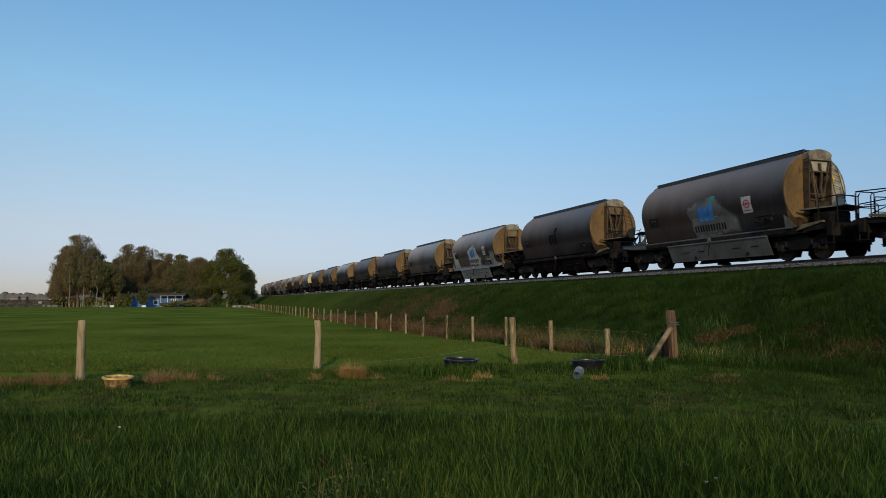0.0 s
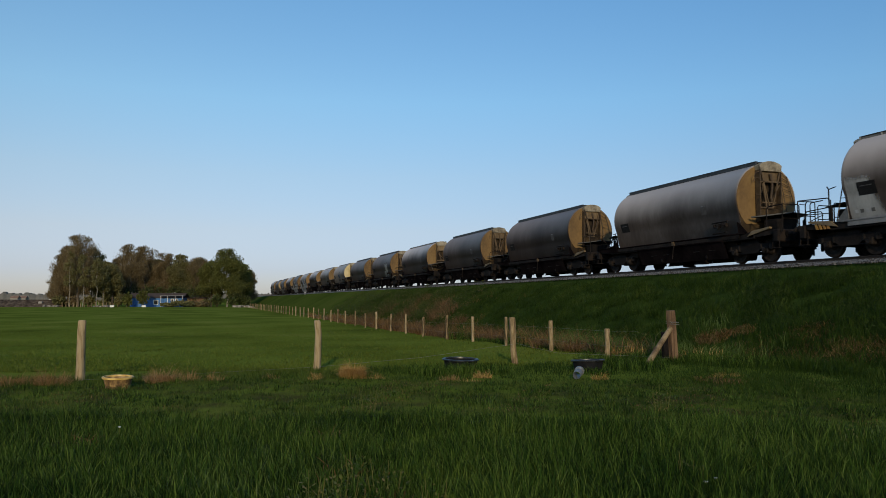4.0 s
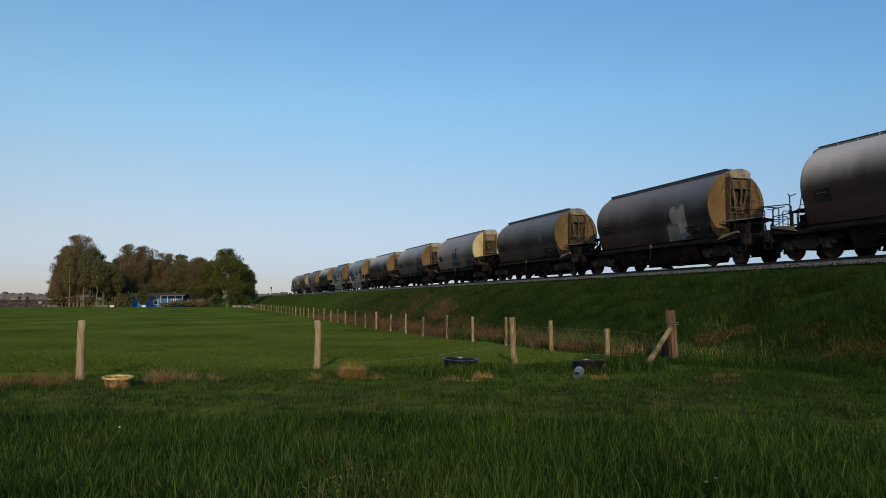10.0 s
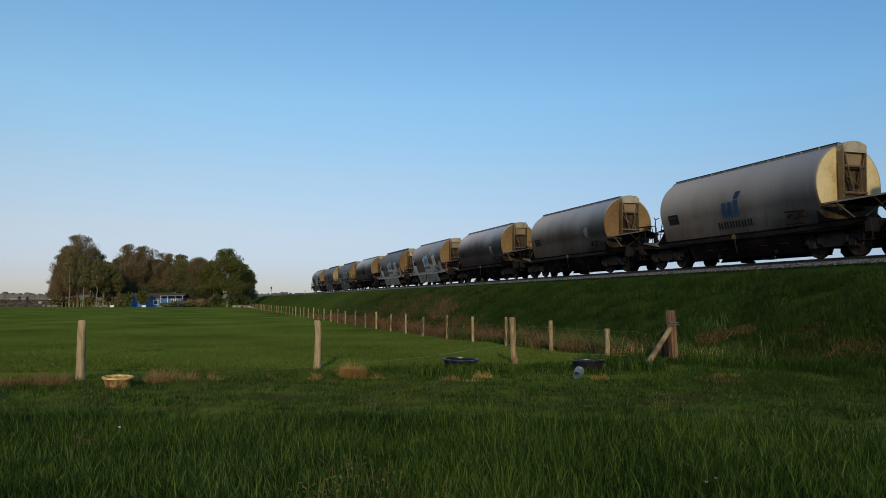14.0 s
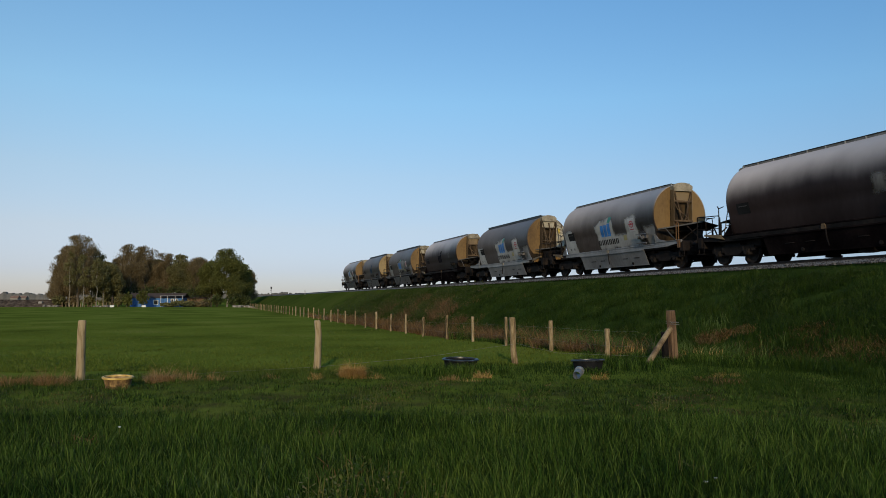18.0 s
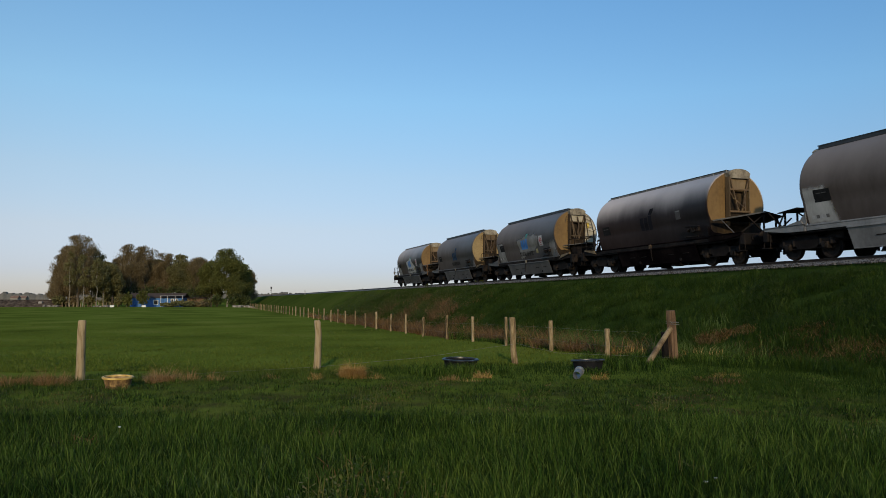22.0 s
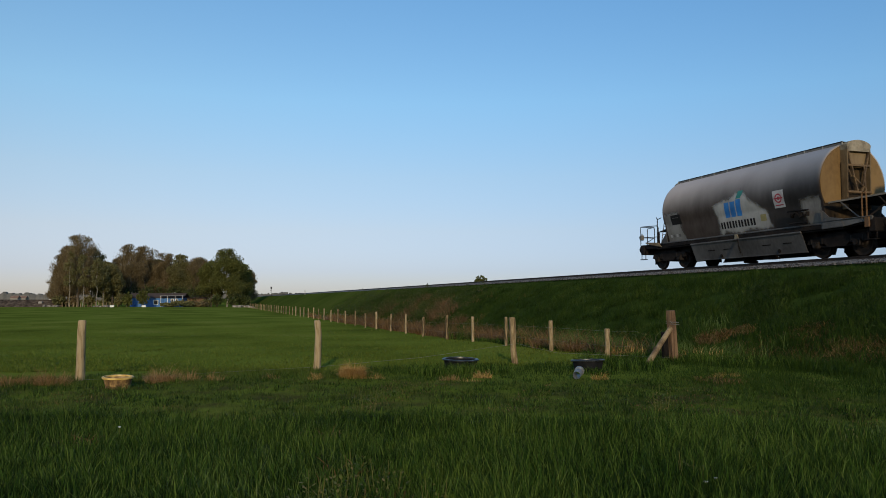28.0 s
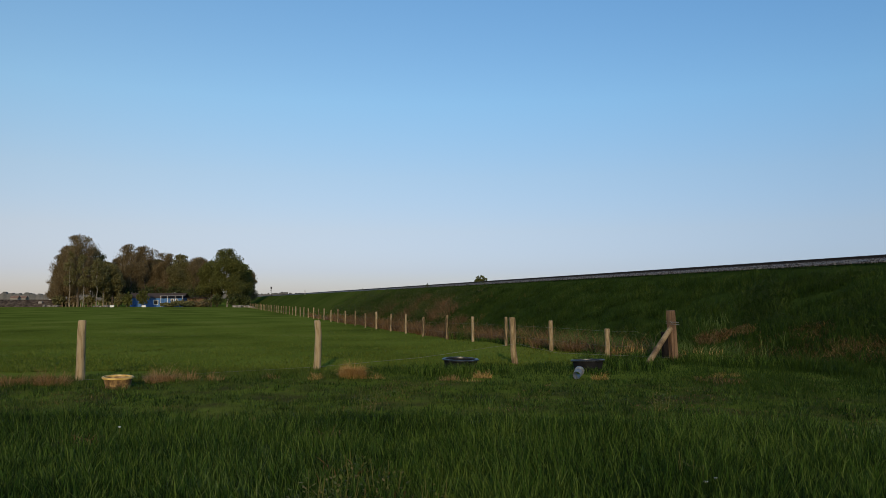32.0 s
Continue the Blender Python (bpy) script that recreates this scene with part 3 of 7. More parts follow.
def blades(name, x, y, height, width, lean, mat, label, droop=0.5, sink=0.02, add_z=0.0, out=None):
    """One mesh of bent, tapering blades standing on the ground."""
    n = len(x)
    z = ground_z(x, y) - sink + add_z
    a = rng.random(n) * 2 * np.pi
    d = rng.random(n) * 5.4 + 1.2 * wave(x, y, 0.8) + 1.0
    if out is not None:
        d = out
    lx, ly = np.cos(d) * lean * height, np.sin(d) * lean * height
    wx, wy = np.cos(a) * width / 2, np.sin(a) * width / 2
    v = np.empty((n, 5, 3))
    v[:, 0] = np.stack([x - wx, y - wy, z], -1)
    v[:, 1] = np.stack([x + wx, y + wy, z], -1)
    mx, my, mz = x + lx * 0.35, y + ly * 0.35, z + height * 0.62
    v[:, 2] = np.stack([mx + wx * 0.8, my + wy * 0.8, mz], -1)
    v[:, 3] = np.stack([mx - wx * 0.8, my - wy * 0.8, mz], -1)
    v[:, 4] = np.stack([x + lx, y + ly, z + height * (1 - droop * lean ** 2)], -1)
    k = 5 * np.arange(n)[:, None]
    flat = np.concatenate([k + np.array([0, 1, 2, 3]), k + np.array([3, 2, 4])], 1).ravel()
    sizes = np.tile([4, 3], n)
    ob = new(name, raw_mesh(name, v.reshape(-1, 3), flat, sizes, mat))
    return tagged(ob, label, "grass", kind="stuff")


def verge_end(lat):
    """Depth at which the tall verge gives way to the trodden strip."""
    return 9.6 - 0.6 * blend(-0.1, 0.3, lat) - 0.8 * blend(0.55, 1.0, lat) + 0.2 * wave(lat * 6, lat * 2, 1.0)


def build_grass():
    # tall verge before the camera: single blades between tussocks that lean out from their middle
    n = 200000
    lat = rng.uniform(-1.06, 1.06, n)
    end = verge_end(lat)
    dep = 4.6 + (end + 0.3 - 4.6) * rng.random(n) ** 0.8
    x, y = in_view(dep, lat)
    clump = wave(x, y, 1.7) * 0.5 + wave(x + 9, y, 4.5) * 0.5
    edge = (1 - 0.8 * blend(-0.25, 0.2, dep - end + 0.15 * wave(x, y, 0.9))) * (1 + 0.28 * blend(-0.1, 0.25, lat))
    h = np.clip(0.165 + 0.07 * clump + rng.normal(0, 0.05, n), 0.04, 0.4) * edge
    blades("verge_grass", x, y, h, np.where(rng.random(n) < 0.15, rng.uniform(0.008, 0.013, n), rng.uniform(0.004, 0.0075, n)), np.where(rng.random(n) < 0.7, 0.05 + 0.4 * rng.random(n), 0.5 + 0.6 * rng.random(n)), M["blade"], "tall dark green verge grass")

    def verge_tussocks(count, per, h0, h1, w0, w1, mat, label, patchy):
        lat = rng.uniform(-1.06, 1.06, count)
        dep = 4.7 + (verge_end(lat) - 4.75) * rng.random(count) ** 0.8
        cx, cy = in_view(dep, lat)
        keep = wave(cx, cy, 1.1) + 0.6 * wave(cx + 3, cy, 2.9) > patchy
        cx, cy, lat = cx[keep], cy[keep], lat[keep]
        size = rng.random(len(cx))
        own = np.repeat(np.arange(len(cx)), per)
        m = len(own)
        a, q = rng.random(m) * 2 * np.pi, np.sqrt(rng.random(m))
        r = (0.05 + 0.13 * size)[own]
        tall = (h0 + (h1 - h0) * size)[own] * (1.1 - 0.35 * q ** 2) * rng.uniform(0.6, 1.15, m) * (1 + 0.25 * blend(-0.1, 0.25, lat))[own]
        blades("verge_grass", cx[own] + r * q * np.cos(a), cy[own] + r * q * np.sin(a), tall, rng.uniform(w0, w1, m), 0.1 + 1.0 * q * rng.random(m), mat, label, 0.45, out=a + rng.normal(0, 0.5, m))

    verge_tussocks(3300, 44, 0.14, 0.32, 0.005, 0.011, M["blade"], "dark green tussocks in the verge", -2)
    verge_tussocks(1500, 16, 0.14, 0.27, 0.006, 0.012, M["blade_light"], "light green blades standing in the verge", -0.2)
    # single bent blades, their highlights put in as a lighter green
    n = 9000
    dep = 4.7 + 4.6 * rng.random(n)
    x, y = in_view(dep, 1.06 - 2.12 * rng.random(n) ** 0.8)
    blades("verge_grass", x, y, rng.uniform(0.14, 0.3, n), rng.uniform(0.006, 0.012, n), rng.uniform(0.3, 1.3, n), M["blade_light"], "bent light green blades in the verge")
    # grass round about the camera, thinner
    n = 24000
    x, y = rng.uniform(-14, 14, n), rng.uniform(-9, 9, n)
    keep = (np.hypot(x, y) > 0.9) & ((x * FORE.x + y * FORE.y < 4.8) | (np.abs(x * RIGHT.x + y * RIGHT.y) > 0.66 * np.maximum(x * FORE.x + y * FORE.y, 0.1)))
    x, y = x[keep], y[keep]
    n = len(x)
    blades("verge_grass", x, y, np.clip(0.18 + 0.08 * wave(x, y, 1.7) + rng.normal(0, 0.05, n), 0.05, 0.4), rng.uniform(0.008, 0.016, n), rng.uniform(0.1, 0.8, n), M["blade"], "tall dark green verge grass")
    # mown strip between verge and fence
    n = 110000
    dep = 8.6 + 11.0 * rng.random(n)
    lat = rng.uniform(-1.06, 1.06, n)
    x, y = in_view(np.maximum(dep, verge_end(lat)), lat)
    keep = y < 17.4
    x, y = x[keep], y[keep]
    n = len(x)
    near = np.maximum(blend(14.3, 16.2, y), blend(8.0, 10.5, x))
    h = np.clip(0.05 + 0.13 * near * (0.6 + 0.5 * wave(x, y, 1.3)) + 0.03 * wave(x, y, 2.4) + rng.normal(0, 0.025, n), 0.02, 0.34)
    # blades turn darker towards the right-hand part of the strip
    darker_part = x + 1.2 * wave(x, y, 0.7) + rng.normal(0, 0.8, n) > 3.6
    for pick, mat in ((~darker_part, "blade_strip"), (darker_part, "blade_bank")):
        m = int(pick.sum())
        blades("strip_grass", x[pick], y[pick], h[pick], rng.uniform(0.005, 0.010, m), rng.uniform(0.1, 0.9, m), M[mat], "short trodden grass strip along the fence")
    # small rough tufts in the strip
    count = 1500
    lat = rng.uniform(-1.06, 1.06, count)
    cx, cy = in_view(verge_end(lat) + 0.2 + 6.5 * rng.random(count), lat)
    own = np.repeat(np.arange(count)[cy < 16.8], 30)
    m = len(own)
    a, q = rng.random(m) * 2 * np.pi, np.sqrt(rng.random(m))
    size = rng.random(count)[own]
    tall = (0.05 + 0.11 * size) * (1.1 - 0.4 * q ** 2) * rng.uniform(0.6, 1.15, m)
    x, y = cx[own] + (0.06 + 0.12 * size) * q * np.cos(a), cy[own] + (0.06 + 0.12 * size) * q * np.sin(a)
    for pick, mat in ((own % 3 == 0, "blade_strip"), (own % 3 > 0, "blade")):
        blades("strip_grass", x[pick], y[pick], tall[pick], rng.uniform(0.005, 0.011, int(pick.sum())), 0.15 + 0.9 * q[pick], M[mat], "small rough grass tufts in the trodden strip", 0.4, out=a[pick])
    # a lip of broader leaves where the tall growth ends
    n = 26000
    lat = rng.uniform(-1.06, 1.06, n)
    dep = verge_end(lat) - 0.15 + 0.16 * rng.normal(0, 1, n)
    x, y = in_view(dep, lat)
    h = np.clip(0.2 + 0.07 * wave(x, y, 1.9) + rng.normal(0, 0.04, n), 0.06, 0.34)
    blades("verge_grass", x, y, h, rng.uniform(0.008, 0.016, n), rng.uniform(0.3, 1.1, n), M["blade_lip"], "broad dark leaves at the edge of the verge")
    # dead blades trodden into the strip
    n = 30000
    dep = 9.7 + 6.0 * rng.random(n)
    x, y = in_view(dep, rng.uniform(-1.06, 1.06, n))
    keep = (wave(x, y, 0.9) + 0.6 * wave(x + 7, y, 2.3) > 0.35) & (y < 17)
    x, y = x[keep], y[keep]
    n = len(x)
    blades("strip_grass", x, y, rng.uniform(0.02, 0.075, n), rng.uniform(0.005, 0.009, n), rng.uniform(0.6, 1.3, n), M["dead"], "dead brown blades trodden into the strip")
    # meadow
    n = 90000
    dep = 17 + 45 * rng.random(n) ** 1.7
    x, y = in_view(dep, rng.uniform(-1.06, 0.62, n))
    keep = (x < 12) & (y > 17)
    x, y = x[keep], y[keep]
    n = len(x)
    h = np.clip(0.07 + 0.03 * wave(x, y, 0.9) + rng.normal(0, 0.02, n), 0.03, 0.16)
    blades("meadow_grass", x, y, h, rng.uniform(0.012, 0.03, n), rng.uniform(0.2, 0.9, n), M["blade_short"], "grazed green meadow grass")
    # embankment: tussocks whose blades lean out from their middle, over a short sward
    def tussocks(count, x0, x1, y0, y1, power, per, r0, r1, h0, h1, mat, label):
        cx, cy = rng.uniform(x0, x1, count), y0 + (y1 - y0) * rng.random(count) ** power
        size = rng.random(count) ** 1.5
        own = np.repeat(np.arange(count), per)
        m = len(own)
        a, q = rng.random(m) * 2 * np.pi, np.sqrt(rng.random(m))
        r = (r0 + (r1 - r0) * size)[own]
        high = (h0 + (h1 - h0) * size)[own] * (1.08 - 0.6 * q ** 2) * rng.uniform(0.7, 1.15, m)
        x, y = cx[own] + r * q * np.cos(a), cy[own] + r * q * np.sin(a)
        keep = x < 19.75
        x, y, a, q, high = x[keep], y[keep], a[keep], q[keep], high[keep]
        blades("bank_grass", x, y, high * blend(20.0, 18.4, x) + 0.02, rng.uniform(0.006, 0.014, len(x)), 0.2 + 0.75 * q, mat, label, 0.4, out=a + rng.normal(0, 0.4, len(x)))

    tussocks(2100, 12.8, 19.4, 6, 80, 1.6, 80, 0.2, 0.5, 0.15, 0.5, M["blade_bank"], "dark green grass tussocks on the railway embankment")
    tussocks(520, 13.0, 19.3, 8, 62, 1.4, 60, 0.16, 0.4, 0.14, 0.42, M["blade_fresh"], "fresh green grass tussocks on the railway embankment")
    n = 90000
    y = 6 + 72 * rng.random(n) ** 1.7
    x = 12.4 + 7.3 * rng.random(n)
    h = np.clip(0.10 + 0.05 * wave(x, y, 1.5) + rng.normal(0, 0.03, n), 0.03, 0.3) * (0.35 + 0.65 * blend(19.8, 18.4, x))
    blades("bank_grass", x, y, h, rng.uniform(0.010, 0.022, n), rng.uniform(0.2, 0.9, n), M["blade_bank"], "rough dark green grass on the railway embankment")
    # rough corner behind the strained post
    n = 40000
    x, y = rng.uniform(9.6, 13.4, n), 16.4 + 16 * rng.random(n) ** 1.4
    keep = (x > 10.9) | (y < 18.5)
    x, y = x[keep], y[keep]
    n = len(x)
    h = np.clip(0.17 + 0.1 * wave(x, y, 1.5) + rng.normal(0, 0.06, n), 0.05, 0.5)
    blades("ditch_grass", x, y, h, rng.uniform(0.006, 0.014, n), rng.uniform(0.1, 0.9, n), M["blade"], "rough green grass along the ditch")
    # dead stalks along the ditch and on the bank
    n = 34000
    y = 15.5 + 70 * rng.random(n) ** 1.2
    x = 11.3 + 2.6 * rng.random(n) ** 1.1
    keep = (wave(x * 1.6, y * 0.5, 0.7) + 0.5 * wave(x, y, 2.1) > 0.12) & ((y > 24) | ((rng.random(n) < 0.3) & (y > 18) & (x < 12.7)))
    x, y = x[keep], y[keep]
    n = len(x)
    blades("dead_stalks", x, y, np.clip(rng.normal(0.5, 0.22, n), 0.1, 1.1), rng.uniform(0.008, 0.018, n), rng.uniform(0.3, 1.3, n), M["dead"], "dead brown stalks along the ditch")
    n = 9000
    y = np.concatenate([rng.uniform(40, 76, n - n // 4), rng.uniform(11, 22, n // 4)])
    x = np.concatenate([rng.uniform(14.4, 18.0, n - n // 4), rng.uniform(13.4, 15.6, n // 4)])
    keep = wave(x, y, 0.9) + 0.4 * wave(x, y, 2.7) > 0.5
    x, y = x[keep], y[keep]
    n = len(x)
    blades("dead_stalks", x, y, np.clip(rng.normal(0.3, 0.14, n), 0.06, 0.7) * np.where(y < 30, 0.45, 1.0), rng.uniform(0.007, 0.016, n), rng.uniform(0.4, 1.4, n), M["dead"], "flattened brown dead grass on the embankment")
    # heaps of flattened dead grass
    for cx, cy, cr, cn, ch in ((14.85, 19.6, 0.45, 700, 0.3), (15.3, 18.8, 0.3, 300, 0.25), (13.3, 16.2, 0.6, 420, 0.2), (14.6, 15.1, 0.7, 700, 0.24), (14.9, 13.9, 0.7, 650, 0.22), (15.6, 16.4, 0.5, 360, 0.22), (13.9, 16.6, 0.8, 520, 0.2), (14.2, 17.8, 0.6, 360, 0.2), (11.4, 21.8, 0.5, 1100, 0.4), (11.7, 20.0, 0.5, 800, 0.3), (11.5, 24.0, 0.6, 1200, 0.45), (11.2, 18.4, 0.4, 500, 0.3), (11.35, 19.0, 0.5, 650, 0.26), (12.0, 18.2, 0.55, 600, 0.24), (10.9, 17.6, 0.35, 300, 0.2), (12.6, 17.2, 0.5, 360, 0.22), (9.6, 12.5, 0.4, 320, 0.14), (1.3, 5.4, 0.25, 110, 0.3), (-1.15, 8.97, 0.15, 90, 0.3), (1.3, 8.3, 0.15, 90, 0.3), (1.23, 6.5, 0.3, 140, 0.3), (12.3, 27.0, 0.8, 1300, 0.6), (12.2, 31.0, 0.8, 1300, 0.65), (12.4, 35.5, 1.0, 1300, 0.7), (12.5, 41.0, 1.2, 1300, 0.7)):
        a, q = rng.random(cn) * 6.28, cr * np.sqrt(rng.random(cn))
        blades("dead_grass", cx + q * np.cos(a), cy + 1.4 * q * np.sin(a), ch * rng.uniform(0.5, 1.1, cn), rng.uniform(0.006, 0.014, cn), rng.uniform(0.5, 1.35, cn), M["dead"], "heap of flattened brown dead grass", 0.42)
    # rust-brown dead bracken and canes behind the ditch fence
    n = 26000
    y = 19.5 + 62 * rng.random(n) ** 1.25
    x = 11.5 + 2.9 * rng.random(n)
    top = 13.0 + 1.3 * blend(22, 34, y) + 0.7 * wave(y * 0.35, y * 0.2, 1.0)
    keep = (x < top) & (wave(x * 1.3, y * 0.45, 0.9) + 0.5 * wave(x, y, 2.1) > -0.15 + 0.5 * blend(44, 80, y))
    x, y = x[keep], y[keep]
    n = len(x)
    blades("dead_bracken", x, y, np.clip(rng.normal(0.5, 0.2, n), 0.12, 1.05), rng.uniform(0.008, 0.02, n), rng.uniform(0.5, 1.6, n), M["bracken"], "rust-brown dead bracken behind the ditch fence", 0.3)
    for cx, cy, cr, cn, ch in ((15.6, 49.0, 1.0, 700, 0.7), (16.4, 52.5, 0.9, 600, 0.7), (14.9, 57.0, 1.2, 700, 0.7), (15.4, 66.0, 1.2, 500, 0.7), (17.2, 60.0, 0.9, 350, 0.6), (14.6, 44.0, 0.9, 500, 0.6)):
        a, q = rng.random(cn) * 6.28, cr * np.sqrt(rng.random(cn))
        blades("dead_bracken", cx + q * np.cos(a), cy + 1.6 * q * np.sin(a), ch * rng.uniform(0.5, 1.2, cn), rng.uniform(0.008, 0.02, cn), rng.uniform(0.4, 1.3, cn), M["bracken"], "rust-brown dead bracken on the embankment", 0.4)
    # taller pale reeds and fresh shoots
    for cx, cy, cr, cn, ch, mm, nm in ((12.5, 22.5, 0.8, 600, 0.95, "blade_light", "tall_grass"), (11.6, 19.3, 0.5, 260, 0.7, "blade_light", "tall_grass"), (13.0, 26.5, 0.9, 500, 0.8, "blade_light", "tall_grass"), (15.2, 20.5, 0.8, 260, 0.5, "blade_light", "tall_grass"), (14.4, 16.4, 0.35, 22, 0.7, "blade_light", "reed_stalks"), (12.9, 15.9, 0.6, 40, 0.55, "blade_light", "reed_stalks"), (12.6, 16.9, 0.5, 30, 0.45, "straw", "reed_stalks"), (11.2, 18.3, 0.6, 60, 0.5, "straw", "reed_stalks"), (11.9, 20.6, 0.5, 420, 0.75, "blade_light", "tall_grass"), (12.4, 24.6, 0.7, 500, 0.8, "blade_light", "tall_grass"), (11.5, 26.5, 0.6, 420, 0.7, "blade", "tall_grass"), (12.9, 29.5, 0.8, 420, 0.8, "blade_light", "tall_grass"), (11.6, 33.0, 0.8, 420, 0.7, "blade", "tall_grass"), (12.9, 19.0, 0.7, 420, 0.6, "blade_light", "tall_grass"), (13.6, 17.6, 0.6, 320, 0.5, "blade_light", "tall_grass"), (5.2, 6.3, 0.6, 420, 0.3, "blade_light", "tall_grass"), (0.6, 6.6, 0.9, 1000, 0.3, "blade_light", "tall_grass"), (0.0, 7.4, 0.7, 600, 0.26, "blade_light", "tall_grass"), (5.0, 15.9, 0.7, 1100, 0.3, "blade", "tall_grass"), (6.0, 15.8, 0.6, 900, 0.27, "blade", "tall_grass"), (9.6, 15.4, 0.7, 700, 0.3, "blade", "tall_grass"), (8.3, 14.9, 0.45, 420, 0.17, "blade", "tall_grass"), (5.7, 16.0, 0.5, 500, 0.2, "blade", "tall_grass"), (12.5, 15.4, 1.2, 1600, 0.34, "blade", "tall_grass")):
        a, q = rng.random(cn) * 6.28, cr * np.sqrt(rng.random(cn))
        blades(nm, cx + q * np.cos(a), cy + q * np.sin(a), ch * rng.uniform(0.5, 1.1, cn), rng.uniform(0.006, 0.014, cn), rng.uniform(0.1, 0.8, cn), M[mm], "clump of taller pale grass")


build_grass()


def tuft(x, y, r, h, n, mat, name="dry_tuft", label="dry straw-coloured grass tuft"):
    """Wispy dry blades arching out of an uneven crown."""
    a = rng.random(n) * 6.28
    q = np.sqrt(rng.random(n))
    px, py = x + r * q * np.cos(a), y + 0.6 * r * q * np.sin(a)
    hh = h * (1.05 - 0.5 * q ** 2) * rng.uniform(0.35, 1.15, n) * (1 + 0.25 * np.sin(3 * a + x * 7))
    ob = blades(name, px, py, hh, rng.uniform(0.003, 0.006, n), 0.35 + 0.95 * rng.random(n) * (0.5 + 0.5 * q), mat, label, 0.5, out=a + rng.normal(0, 0.8, n))
    tagged(ob, category="grass tuft", group="dry tufts by the fence")


for tx, ty, tr, thh, tn in ((2.95, 15.4, 0.24, 0.37, 2200), (5.55, 14.75, 0.2, 0.22, 260), (7.75, 13.85, 0.18, 0.24, 160), (10.3, 13.2, 0.4, 0.14, 420), (2.2, 15.3, 0.15, 0.22, 160), (5.1, 14.1, 0.3, 0.1, 120), (3.4, 15.35, 0.25, 0.16, 200), (13.2, 18.4, 0.5, 0.3, 160)):
    tuft(tx, ty, tr, thh, tn, M["straw"])
for tx, ty, tr, thh, tn in ((-4.75, 15.95, 0.5, 0.42, 800), (-4.0, 16.05, 0.32, 0.45, 520), (-3.35, 15.9, 0.4, 0.32, 480), (-2.65, 15.8, 0.45, 0.4, 620), (-0.72, 15.75, 0.4, 0.42, 620), (-0.2, 15.6, 0.26, 0.3, 240), (0.25, 15.5, 0.25, 0.22, 160), (1.35, 15.6, 0.22, 0.18, 120), (4.7, 14.4, 0.3, 0.2, 160)):
    tuft(tx, ty, tr * 0.75, thh * 0.92, tn, M["reddry"], label="reddish dry grass tuft at the meadow edge")


# ---- fence ----
def make_post(h, r, mat, lean=(0, 0)):
    sh = Shape()
    prof = [(r * 0.9, -0.25), (r * 1.03, 0.05), (r, 0.35), (r * 0.96, h * 0.75), (r * 0.97, h - 0.03), (r * 0.8, h)]
    sh.turned(prof, seg=10)
    for v in sh.bm.verts:
        w = 1 + 0.07 * math.sin(v.co.x * 60 + v.co.z * 5) + 0.05 * math.cos(v.co.y * 70 - v.co.z * 3)
        v.co.x = v.co.x * w + lean[0] * v.co.z + 0.014 * math.sin(v.co.z * 3.1 + 40 * lean[0]) + 0.01 * math.sin(v.co.z * 9 + 70 * lean[0])
        v.co.y = v.co.y * w + lean[1] * v.co.z
    return sh.mesh("fence_post", mat, True)


POST = [make_post(1.12, 0.065, M["post"]), make_post(1.0, 0.058, M["post"], (0.03, 0.01)), make_post(1.06, 0.055, M["post"], (-0.025, 0.0)), make_post(1.04, 0.06, M["post"], (0.04, 0.02))]


